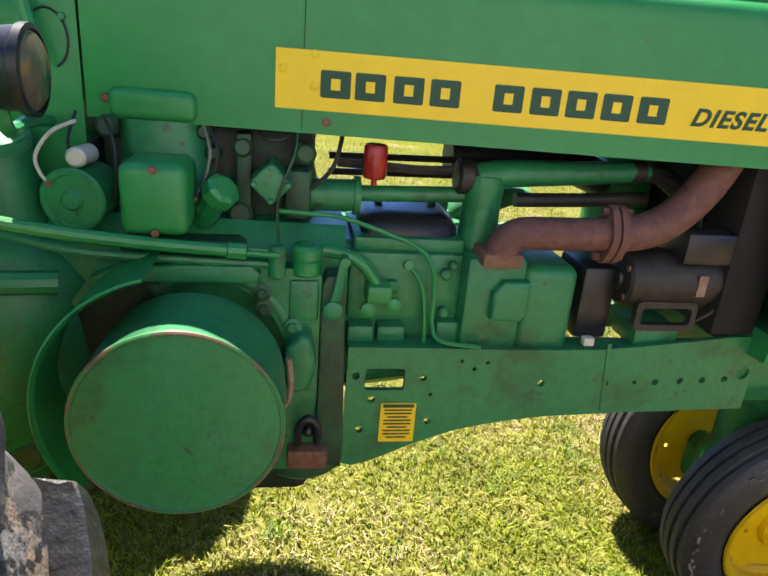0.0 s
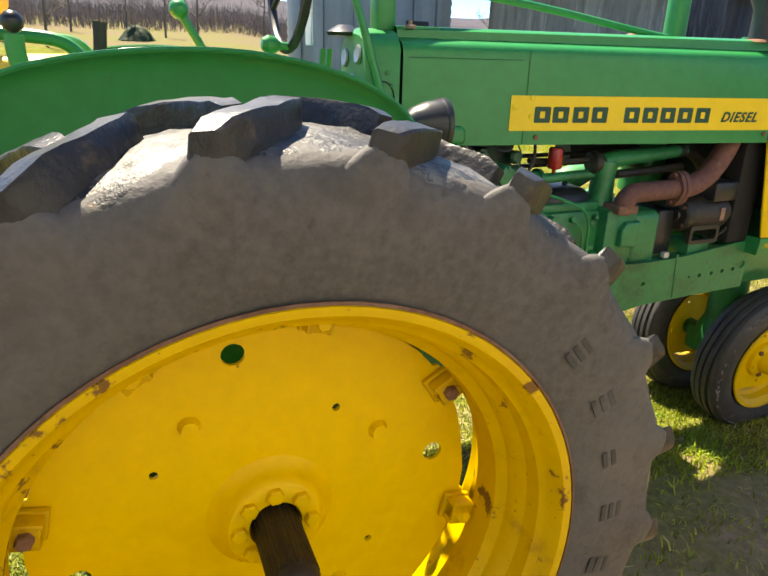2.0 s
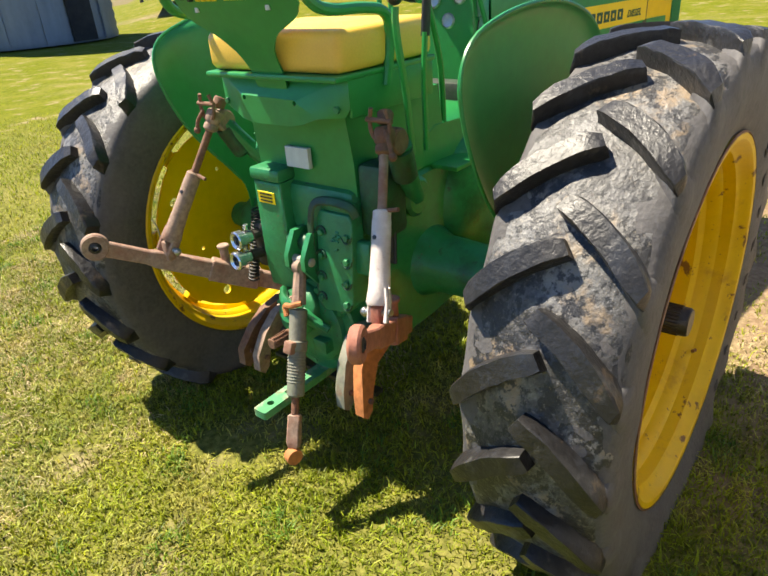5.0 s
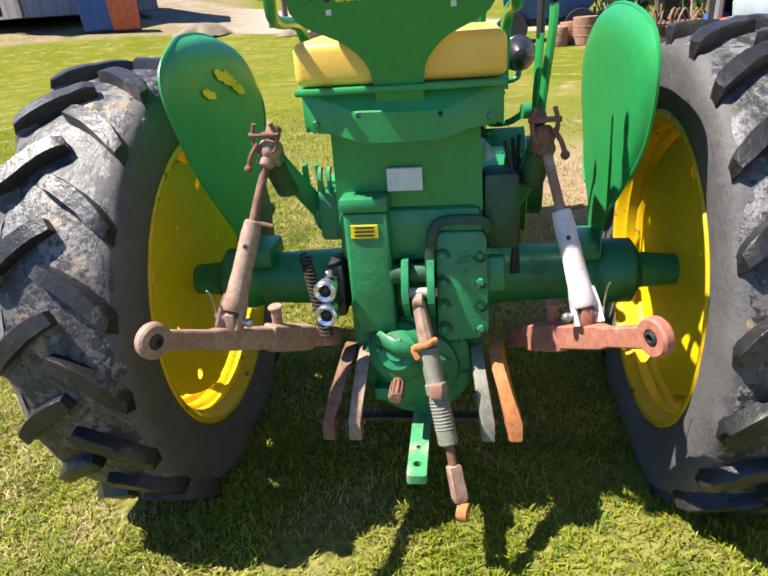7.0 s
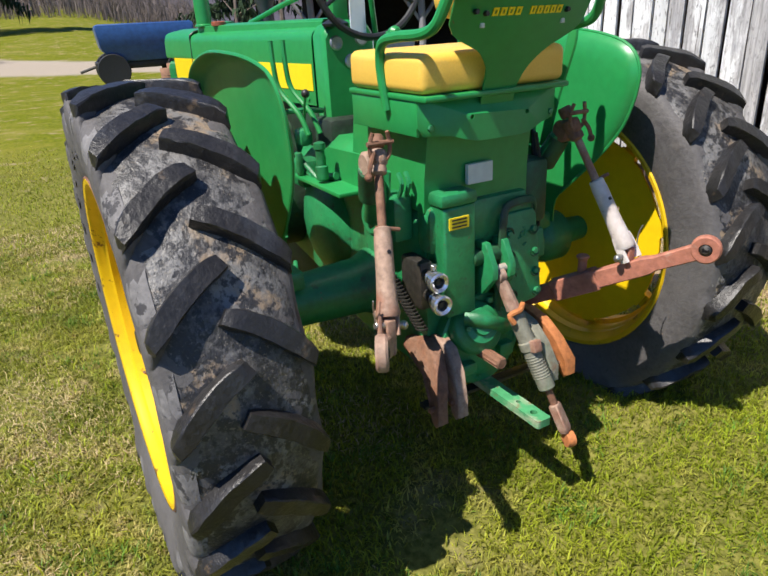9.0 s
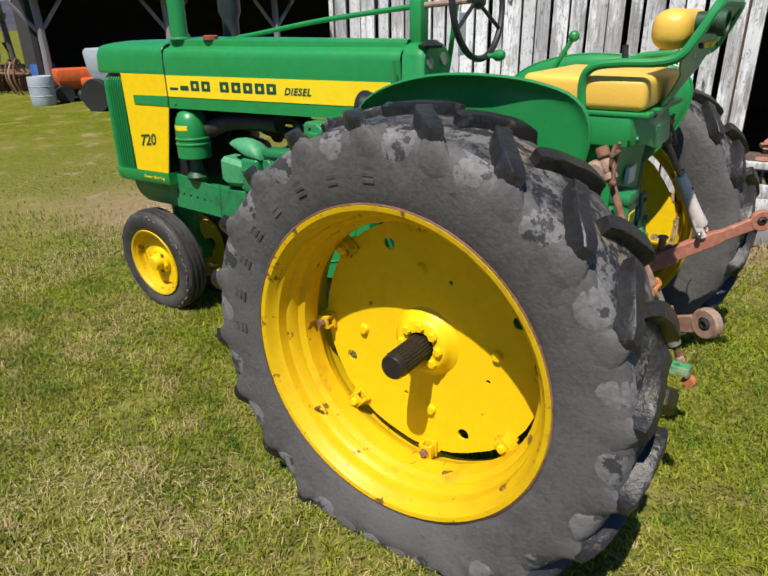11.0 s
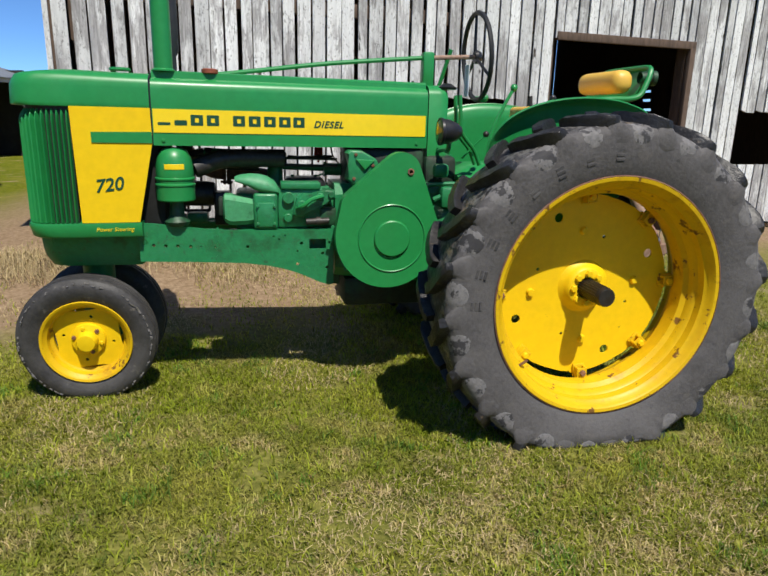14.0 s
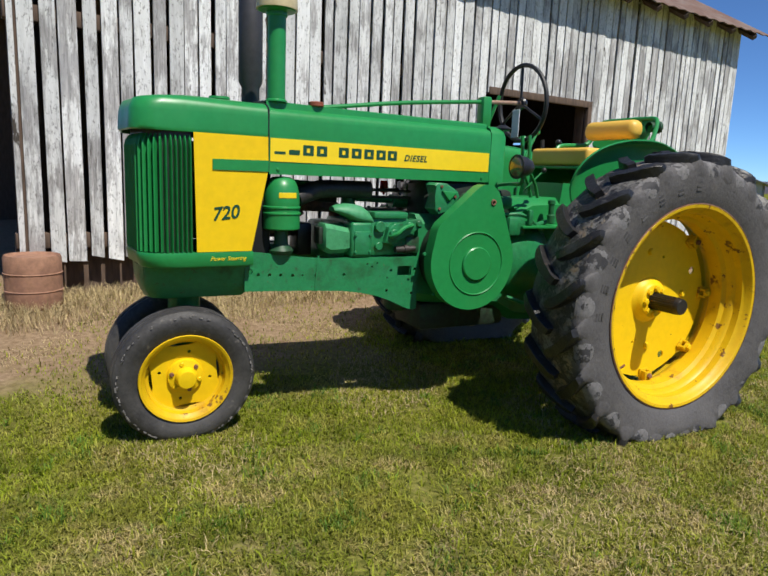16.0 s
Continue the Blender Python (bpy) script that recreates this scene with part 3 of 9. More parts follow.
def build_barn():
    rs = random.Random(11)
    barn = thing("barn", "weathered whitewashed plank barn with open doorway", "barn")
    barn.matrix_world = BARN_M
    depth = 8.0
    # frame behind the boards
    def timber(name, *a):
        bm = B()
        box(bm, *a, bev=0.008)
        return part(name, bm, BARNDARK, barn)

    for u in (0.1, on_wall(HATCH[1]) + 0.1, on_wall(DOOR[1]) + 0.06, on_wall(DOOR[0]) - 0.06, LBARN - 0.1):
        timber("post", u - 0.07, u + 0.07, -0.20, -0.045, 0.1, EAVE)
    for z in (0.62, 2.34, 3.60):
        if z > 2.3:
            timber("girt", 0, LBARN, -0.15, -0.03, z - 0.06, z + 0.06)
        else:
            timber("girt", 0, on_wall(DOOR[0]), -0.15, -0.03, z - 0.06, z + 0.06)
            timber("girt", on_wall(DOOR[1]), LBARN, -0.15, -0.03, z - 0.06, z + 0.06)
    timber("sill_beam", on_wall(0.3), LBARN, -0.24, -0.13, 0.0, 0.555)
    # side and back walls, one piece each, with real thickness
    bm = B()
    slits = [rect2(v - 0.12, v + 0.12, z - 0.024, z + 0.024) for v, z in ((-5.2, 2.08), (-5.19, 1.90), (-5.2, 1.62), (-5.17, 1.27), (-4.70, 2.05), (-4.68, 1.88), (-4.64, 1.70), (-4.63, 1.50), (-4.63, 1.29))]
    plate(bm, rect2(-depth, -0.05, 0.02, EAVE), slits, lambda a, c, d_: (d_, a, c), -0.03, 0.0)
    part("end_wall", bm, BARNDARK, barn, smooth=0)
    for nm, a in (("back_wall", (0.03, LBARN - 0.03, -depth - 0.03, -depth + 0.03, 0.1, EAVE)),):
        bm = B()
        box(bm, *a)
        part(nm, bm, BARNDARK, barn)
    # far end wall of spaced slats that let light through
    v = -depth
    while v < -0.1:
        bm = B()
        uo = LBARN + 0.25 * (v + 0.1)
        box(bm, uo - 0.07, uo, v, v + 0.19, 0.02, EAVE)
        part("slat", bm, BARNDARK, barn)
        v += 0.19
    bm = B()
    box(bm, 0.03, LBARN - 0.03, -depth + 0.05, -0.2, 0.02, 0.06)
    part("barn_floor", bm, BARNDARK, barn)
    # roof: two slopes of ribbed sheet
    ridge = EAVE + 2.4
    for nm, v0, v1 in (("roof", 0.30, -depth / 2), ("roof", -depth - 0.30, -depth / 2)):
        bm = B()
        k = 90
        zs = EAVE + 0.06 - (0.30 * 2.4 / (depth / 2)), ridge
        rings = []
        for v_, z_ in ((v0, zs[0]), (v1, zs[1])):
            rings.append([(-0.55 + (LBARN + 1.1) * i / k, v_, z_ + (0.018 if i % 2 else 0.0)) for i in range(k + 1)])
        faces_of(bm, rings, closed=False, cap=False)
        thicken(bm, 0.01)
        part(nm, bm, ROOF, barn, "rust-stained ribbed metal roof", smooth=0)
    for i in range(17):
        u = 0.1 + (LBARN - 0.2) * i / 16
        bm = B()
        tube(bm, [(u, 0.27, EAVE - 0.17), (u, -0.6, EAVE + 0.36)], 0.05, 4, 1)
        part("rafter", bm, BARNDARK, barn)
    # gable above the left end
    bm = B()
    prism(bm, [(-depth, EAVE), (0, EAVE), (-depth / 2, ridge - 0.05)], lambda a, c, d: (d, a, c), LBARN - 0.05, LBARN)
    part("gable", bm, BOARD, barn)
    bm = B()
    prism(bm, [(-depth, EAVE), (0, EAVE), (-depth / 2, ridge - 0.05)], lambda a, c, d: (d, a, c), 0, 0.05)
    part("gable", bm, BOARD, barn)
    # hatch sill, threshold planks and a stack of old roofing slabs inside
    h0, h1 = on_wall(HATCH[0]), on_wall(HATCH[1])
    for nm, a in (("sill_plank", (h0 - 0.06, h1 + 0.05, -0.045, 0.020, 0.262, 0.366)), ("sill_plank", (h0 - 0.04, h1 + 0.03, -0.045, 0.014, 0.371, 0.462)), ("hatch_sill", (h0 - 0.05, h1 + 0.05, -0.10, 0.030, 0.585, 0.630))):
        bm = B()
        box(bm, *a, bev=0.004)
        part(nm, bm, BOARD, barn)
    # door frame
    for nm, a in (("door_post", (on_wall(DOOR[0]) - 0.05, on_wall(DOOR[0]) + 0.02, -0.03, 0.03, 0.1, DOOR[2])), ("door_lintel", (on_wall(DOOR[0]) - 0.05, on_wall(DOOR[1]), -0.035, 0.028, DOOR[2] - 0.01, DOOR[2] + 0.07))):
        bm = B()
        box(bm, *a, bev=0.004)
        part(nm, bm, BARNDARK, barn)
    return barn


barn = build_barn()


def roofing_slabs():
    """Salmon-red slabs lying on the hatch sill."""
    rs = random.Random(9)
    h0 = on_wall(HATCH[0])
    slab_m = mat("terracotta_slab", (0.42, 0.20, 0.13), 0.85, grain=(20, 0.2), spots=((8, 0.5, 0.7, (0.33, 0.15, 0.10), 0.7),), bump=(0.4, 30))
    for k in range(5):
        bm = B()
        pts = [(-0.19, -0.10), (0.02, -0.13), (0.18, -0.09), (0.20, 0.08), (0.05, 0.12), (-0.17, 0.10)]
        prism(bm, [(u * rs.uniform(0.75, 1.05), v * rs.uniform(0.8, 1.1)) for u, v in pts], lambda u, v, d: (u, v, d), 0.0, 0.030, bev=0.006)
        ob = part("roofing_slab", bm, slab_m)
        ob.matrix_world = BARN_M @ Matrix.Translation((h0 + 0.27 + rs.uniform(-0.07, 0.07), -0.13 + rs.uniform(-0.02, 0.02), 0.640 + 0.037 * k)) @ Matrix.Rotation(rs.uniform(-0.4, 0.4), 4, "Z") @ Matrix.Rotation(rs.uniform(-0.05, 0.05), 4, "X")
        tagged(ob, "broken salmon-red slab stacked on hatch sill", "slab", "slab stack")
    bm = B()
    tube(bm, [(h0 + 0.42, -0.25, 0.1), (h0 + 0.40, -0.16, 0.9), (h0 + 0.385, -0.12, 1.22)], 0.012, 7, 2)
    ob = part("leaning_stick", bm, BOARD)
    ob.matrix_world = BARN_M
    tagged(ob, "pale weathered stick leaning inside the hatch", "stick")


roofing_slabs()

# ---- things farther off ----
HILL = mat("bare_wooded_hill", (0.070, 0.066, 0.080), 0.95, grain=(0.05, 0.25), spots=((0.02, 0.45, 0.65, (0.085, 0.075, 0.084), 0.7), (0.3, 0.5, 0.7, (0.050, 0.046, 0.058), 0.6)), spec=0.1)
BARK = mat("grey_bark", (0.12, 0.095, 0.075), 0.9, grain=(8, 0.3), bump=(0.4, 20))
NEEDLE = mat("dark_evergreen", (0.022, 0.042, 0.018), 0.7, grain=(4, 0.3), island=0.5, spec=0.2)
GALV = mat("galvanised_sheet", (0.22, 0.24, 0.27), 0.5, metal=0.35, grain=(3, 0.15), spots=((0.6, 0.45, 0.7, (0.14, 0.15, 0.17), 0.7), (1.4, 0.64, 0.74, (0.12, 0.07, 0.05), 0.6)), stretch=(1, 1, 0.15))
GREYWOOD = mat("silvered_barn_wood", (0.20, 0.195, 0.205), 0.85, grain=(4, 0.3), spots=((0.8, 0.45, 0.65, (0.33, 0.325, 0.335), 0.7), (2.5, 0.52, 0.64, (0.12, 0.11, 0.115), 0.7), (6, 0.58, 0.66, (0.42, 0.41, 0.41), 0.6)), stretch=(1, 1, 0.1))
BROWNWOOD = mat("dark_weathered_barn_wood", (0.115, 0.105, 0.112), 0.85, grain=(4, 0.3), spots=((0.8, 0.45, 0.65, (0.19, 0.18, 0.185), 0.7), (3, 0.55, 0.66, (0.30, 0.29, 0.29), 0.6)), stretch=(1, 1, 0.1))
TANROOF = mat("tan_metal_roof", (0.29, 0.26, 0.215), 0.55, grain=(2, 0.08), spots=((0.7, 0.5, 0.7, (0.22, 0.19, 0.15), 0.5),))
PALEROOF = mat("pale_grey_roof", (0.23, 0.245, 0.265), 0.5, metal=0.3, grain=(2, 0.1))
PALEWALL = mat("pale_siding", (0.46, 0.46, 0.47), 0.7, grain=(3, 0.12), spots=((0.9, 0.5, 0.7, (0.34, 0.34, 0.35), 0.6),))
# near-black timber: the shed interior's shade is put into its base colour
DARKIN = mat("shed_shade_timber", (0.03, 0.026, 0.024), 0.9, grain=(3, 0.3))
RED = mat("faded_red_paint", (0.42, 0.05, 0.03), 0.5, grain=(6, 0.2))
BLUE = mat("blue_paint", (0.03, 0.09, 0.26), 0.4, grain=(6, 0.2))
ORANGE = mat("orange_paint", (0.62, 0.12, 0.03), 0.45, grain=(6, 0.2))
MACHINE = mat("machine_yellow", (0.66, 0.36, 0.02), 0.45, grain=(6, 0.12), spots=((3, 0.55, 0.7, (0.40, 0.22, 0.05), 0.5),))
PALEBLUE = mat("pale_grey_paint", (0.32, 0.36, 0.40), 0.5, grain=(6, 0.1))
CLAY = mat("rusted_drum_clay", (0.30, 0.16, 0.10), 0.8, grain=(20, 0.25), spots=((7, 0.5, 0.7, (0.20, 0.10, 0.07), 0.7),), bump=(0.4, 30))
SOILPILE = mat("pale_dirt_heap", (0.19, 0.15, 0.095), 0.95, grain=(8, 0.2), bump=(0.6, 10))
GLASSDARK = mat("dark_window_glass", (0.02, 0.025, 0.03), 0.08, grain=(3, 0.1))


def polar(head, dist, eye=(0.3, 0.0)):
    return (eye[0] + dist * math.cos(radians(head)), eye[1] + dist * math.sin(radians(head)))


def hills():
    bm = B()
    rings = []
    for k, (dist, zf) in enumerate(((330.0, 0.0), (420.0, 0.55), (520.0, 1.0), (640.0, 0.85))):
        ring = []
        for i in range(181):
            a = 2 * math.pi * i / 180
            deg = math.degrees(a)
            deg = deg - 360 if deg > 180 else deg
            low = 0.30 + 0.70 * smooth01((deg + 50) / 40.0) * smooth01((175 - deg) / 30.0)
            h = 30 + 14 * math.exp(-(((deg - 96) / 20.0) ** 2)) + 13 * noise.noise(Vector((math.cos(a) * 2.2, math.sin(a) * 2.2, 0.4))) + 5 * noise.noise(Vector((math.cos(a) * 11, math.sin(a) * 11, 2.0))) + 2.0 * noise.noise(Vector((math.cos(a) * 60, math.sin(a) * 60, 5.0)))
            ring.append((dist * math.cos(a), dist * math.sin(a), -0.5 if zf == 0 else h * zf * low))
        rings.append(ring)
    faces_of(bm, rings, closed=False, cap=False)
    ob = part("backdrop", bm, HILL, smooth=60)
    tagged(ob, "low brown wooded hills on the horizon", "hills", kind="structure")


hills()


def bare_tree(at, height, seed, lean=0.0, limbs=9):
    rs = random.Random(seed)
    tree = thing("bare_tree", "leafless grey tree with fine twigs", "tree", "bare trees", at=(at[0], at[1], ground_z(*at[:2]) - 0.03))
    bm = B()
    top = Vector((lean, 0.2 * lean, height))
    trunk_pts = [(0, 0, -0.1), (lean * 0.2, 0.1, height * 0.35), (lean * 0.6, -0.1, height * 0.7), tuple(top)]
    tube(bm, trunk_pts, height * 0.020, 7, 4, r_end=0.02)
    part("trunk", bm, BARK, tree)
    bm = B()
    pts = curve_points(trunk_pts, 4)
    for i in range(limbs):
        t = rs.uniform(0.3, 0.95)
        p = pts[int(t * (len(pts) - 1))]
        a = rs.uniform(0, 2 * math.pi)
        L = height * 0.38 * (1.15 - t)
        q = p + Vector((math.cos(a) * L, math.sin(a) * L, L * rs.uniform(0.5, 1.0)))
        m = (p + q) / 2 + Vector((0, 0, -0.08 * L))
        tube(bm, [p, m, q], height * 0.007, 4, 3, r_end=0.012)
        for j in range(7):
            s = rs.uniform(0.3, 1.0)
            b0 = p + (q - p) * s
            b1 = b0 + Vector((rs.uniform(-1, 1), rs.uniform(-1, 1), rs.uniform(0.1, 1.0))) * L * 0.42
            tube(bm, [b0, b1], 0.022, 3, 1, r_end=0.008)
            for w in range(3):
                c0 = b0 + (b1 - b0) * rs.uniform(0.3, 0.9)
                c1 = c0 + Vector((rs.uniform(-1, 1), rs.uniform(-1, 1), rs.uniform(0, 1))) * L * 0.22
                tube(bm, [c0, c1], 0.012, 3, 1, r_end=0.006)
    part("crown", bm, BARK, tree)
    return tree


for head, dist, h, sd in ((-21, 27, 7, 21), (-19, 31, 8, 22), (-23.5, 30, 7.5, 23), (-17, 28, 6, 24), (83.5, 70, 7.5, 1), (86, 82, 7, 2), (89, 75, 6, 3), (95, 60, 7, 4), (98, 66, 8, 5), (78, 95, 8, 6), (100, 50, 6.5, 7), (93, 90, 8, 8), (11.5, 30, 6, 9), (10.0, 34, 7, 10), (58, 60, 8, 11), (104, 70, 8, 12), (-86, 60, 6, 13), (-83, 75, 7, 14), (-26, 30, 9, 15)):
    bare_tree(polar(head, dist), h, sd, lean=0.4)


def brush():
    """Leafless thicket of fine branching stems along the field's far edges."""
    rs = np.random.RandomState(8)
    v, f = [], []

    def stem(p, q, w):
        a = rs.uniform(0, np.pi)
        dx, dy = w * np.cos(a), w * np.sin(a)
        k = len(v)
        v.extend([(p[0] - dx, p[1] - dy, p[2]), (p[0] + dx, p[1] + dy, p[2]), tuple(q)])
        f.append((k, k + 1, k + 2))

    for i in range(17000):
        if i % 3:
            x, y = polar(rs.uniform(62, 116), rs.uniform(100, 165))
            h = rs.uniform(1.5, 4.0) * (2.0 if rs.rand() < 0.08 else 1.0)
        else:
            x, y = polar(rs.uniform(-14, 26), rs.uniform(75, 112))
            h = rs.uniform(2.0, 5.0) * (1.9 if rs.rand() < 0.12 else 1.0)
        p = np.array((x, y, ground_z(x, y)))
        top = p + np.array((*rs.uniform(-0.6, 0.6, 2), h))
        stem(p, top, rs.uniform(0.02, 0.05))
        for b in range(5):
            t = rs.uniform(0.25, 0.8)
            q = p + (top - p) * t
            stem(q, q + np.array((*rs.uniform(-0.9, 0.9, 2), h * rs.uniform(0.18, 0.42))), rs.uniform(0.012, 0.028))
    me = bpy.data.meshes.new("thicket")
    me.from_pydata(v, [], f)
    me.materials.append(mat("grey_brown_brush", (0.165, 0.135, 0.125), 0.9, grain=(2, 0.3), island=0.35, spec=0.1))
    tagged(new("thicket", me), "grey-brown leafless thicket at the field edge", "brush", kind="stuff")

brush()

# round grain bin
cx, cy = polar(68.6, 29.0, (-0.5, -1.8))
bin_ = thing("grain_bin", "weathered galvanised round grain bin", "silo", at=(cx, cy, 0))
bm = B()
prof = []
for k in range(28):
    z = 0.05 + 0.32 * k
    prof += [(3.42, z), (3.46, z + 0.16)]
lathe(bm, prof, (0, 0, 0), (0, 0, 1), 72)
part("bin_wall", bm, GALV, bin_)
bm = B()
lathe(bm, [(3.65, 0), (0.4, 1.9), (0, 1.95)], (0, 0, 9.0), (0, 0, 1), 48)
part("bin_roof", bm, GALV, bin_)
bm = B()
a = radians(68.6 + 180 + 33)
box(bm, -0.06, 0.06, -0.5, 0.5, 0.1, 2.6, bev=0.02, m=Matrix.Translation((3.45 * math.cos(a), 3.45 * math.sin(a), 0)) @ Matrix.Rotation(a, 4, "Z"))
part("bin_door", bm, DARKIN, bin_)
for k in range(6):
    a = radians(68.6 + 180 - 50 + 20 * k)
    bm = B()
    box(bm, -0.03, 0.03, -0.04, 0.04, 0.1, 8.9, m=Matrix.Translation((3.48 * math.cos(a), 3.48 * math.sin(a), 0)) @ Matrix.Rotation(a, 4, "Z"))
    part("bin_rib", bm, GALV, bin_)


def gabled(name, label, at, turn, L, W, wall_h, roof_h, wall_mat, roof_mat, openings=(), over=0.5):
    """A plain gabled building: four walls, two roof slopes, and the openings of one long side (u0, u1, z0, z1)."""
    b = thing(name, label, "building", at=(at[0], at[1], ground_z(*at[:2]) - 0.03))
    b.rotation_euler = (0, 0, radians(turn))
    bm = B()
    holes = [rect2(u0, u1, z0, z1) for u0, u1, z0, z1 in openings]
    plate(bm, rect2(-L / 2, L / 2, -0.05, wall_h), holes, lambda u, v, d: (u, d, v), -W / 2, -W / 2 + 0.15)
    part("wall", bm, wall_mat, b, smooth=0)
    bm = B()
    box(bm, -L / 2, L / 2, W / 2 - 0.15, W / 2, -0.05, wall_h)
    part("wall", bm, wall_mat, b, smooth=0)
    for s in (1, -1):
        bm = B()
        prism(bm, [(-W / 2, -0.05), (W / 2, -0.05), (W / 2, wall_h), (0, wall_h + roof_h), (-W / 2, wall_h)], lambda u, v, d: (s * d, u, v), L / 2 - 0.15, L / 2)
        part("gable_wall", bm, wall_mat, b, smooth=0)
        bm = B()
        k = (wall_h + roof_h) / 1.0
        sl = roof_h / (W / 2)
        n = 24
        rings = []
        for yy in (W / 2 + over, 0):
            z = wall_h + roof_h - sl * yy + 0.06
            rings.append([(-L / 2 - over + (L + 2 * over) * i / n, s * yy, z + (0.03 if i % 2 else 0)) for i in range(n + 1)])
        faces_of(bm, rings, closed=False, cap=False)
        thicken(bm, 0.05)
        part("roof", bm, roof_mat, b, smooth=0)
    for u0, u1, z0, z1 in openings:
        if z1 - z0 < 2.0:
            bm = B()
            box(bm, u0, u1, -W / 2 + 0.05, -W / 2 + 0.07, z0, z1)
            part("window_pane", bm, GLASSDARK, b, smooth=0)
            bm = B()
            for a in ((u0 - 0.05, u1 + 0.05, z1, z1 + 0.07), (u0 - 0.05, u1 + 0.05, z0 - 0.07, z0), (u0 - 0.06, u0, z0, z1), (u1, u1 + 0.06, z0, z1), ((u0 + u1) / 2 - 0.02, (u0 + u1) / 2 + 0.02, z0, z1)):
                box(bm, a[0], a[1], -W / 2 - 0.02, -W / 2 + 0.05, a[2], a[3])
            part("window_frame", bm, PALEWALL, b, smooth=0)
    return b


c = polar(51.0, 39.0)
gabled("far_barn", "grey plank barn with a tan metal roof", (c[0], c[1]), -38.0, 9.0, 9.5, 3.6, 3.4, GREYWOOD, TANROOF)
c = polar(36.0, 46.0)
gabled("far_barn", "long dark brown barn beyond the yard", (c[0], c[1]), -50.0, 15.0, 9.0, 5.2, 3.0, BROWNWOOD, PALEROOF)

c = polar(-144.6, 48.0, (2.4, 3.3))
gabled("far_shed", "small white shed beyond the pasture", (c[0], c[1]), 35.0, 5.0, 4.0, 1.7, 0.7, PALEWALL, PALEROOF)


def open_shed(at, turn, L, W, h, posts, label):
    b = thing("open_shed", label, "shed", at=(at[0], at[1], ground_z(*at[:2]) - 0.03))
    b.rotation_euler = (0, 0, radians(turn))
    # inner walls carry the shade under the roof in their near-black colour
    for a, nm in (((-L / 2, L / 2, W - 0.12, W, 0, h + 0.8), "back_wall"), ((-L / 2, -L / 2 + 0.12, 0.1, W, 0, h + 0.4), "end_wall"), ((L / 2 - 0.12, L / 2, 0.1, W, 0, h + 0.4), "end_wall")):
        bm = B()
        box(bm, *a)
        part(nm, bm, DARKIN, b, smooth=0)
    bm = B()
    n = 40
    rings = [[(-L / 2 - 0.3 + (L + 0.6) * i / n, y, z + (0.025 if i % 2 else 0)) for i in range(n + 1)] for y, z in ((-0.35, h + 0.12), (W * 0.55, h + 1.15), (W + 0.3, h + 0.5))]
    faces_of(bm, rings, closed=False, cap=False)
    thicken(bm, 0.05)
    part("roof", bm, PALEROOF, b, smooth=0)
    bm = B()
    box(bm, -L / 2 - 0.3, L / 2 + 0.3, -0.30, -0.24, h - 0.02, h + 0.13)
    part("fascia", bm, PALEWALL, b, smooth=0)
    for k in range(posts):
        u = -L / 2 + 0.2 + (L - 0.4) * k / (posts - 1)
        bm = B()
        tube(bm, [(u, 0, -0.1), (u + 0.03, 0, h * 0.5), (u, 0, h)], 0.09, 8, 2)
        part("post", bm, GREYWOOD, b)
        bm = B()
        for q in (-1, 1):
            tube(bm, [(u, 0, h - 0.75), (u + 0.55 * q, 0, h - 0.02)], 0.05, 6, 1)
        part("brace", bm, GREYWOOD, b)
    return b


open_shed((11.35, -12.5), 244.8, 14.8, 7.0, 2.25, 6, "open-fronted machine shed with dark interior")
c = polar(38.0, 46.0)
gabled("far_shed", "long weathered grey plank shed across the lawn", (c[0], c[1]), -112.0, 16.0, 6.0, 2.7, 1.3, GREYWOOD, PALEROOF, openings=((-6.8, -5.6, 0.9, 1.9), (-3.6, -2.7, 1.0, 1.9), (-1.0, 0.4, 0.1, 2.1), (2.2, 3.1, 1.0, 1.9), (5.0, 6.4, 0.1, 2.1)))


def drum(name, label, at, r, h, material, category="barrel"):
    d = thing(name, label, category, at=(at[0], at[1], ground_z(*at)))
    bm = B()
    lathe(bm, [(r * 0.96, 0), (r, 0.02), (r, h * 0.32), (r * 1.03, h * 0.335), (r, h * 0.35), (r, h * 0.65), (r * 1.03, h * 0.665), (r, h * 0.68), (r, h - 0.02), (r * 0.96, h), (r * 0.9, h - 0.02), (0, h - 0.02)], (0, 0, 0), (0, 0, 1), 28)
    part("drum_body", bm, material, d)
    return d


drum("plastic_barrel", "blue plastic barrel in the shed front", polar(-28.4, 18.0, (-0.9, 2.4)), 0.28, 0.8, BLUE)
drum("water_tank", "white plastic drum in the shed front", polar(-28.0, 16.5, (-0.9, 2.4)), 0.26, 0.62, PALEBLUE)


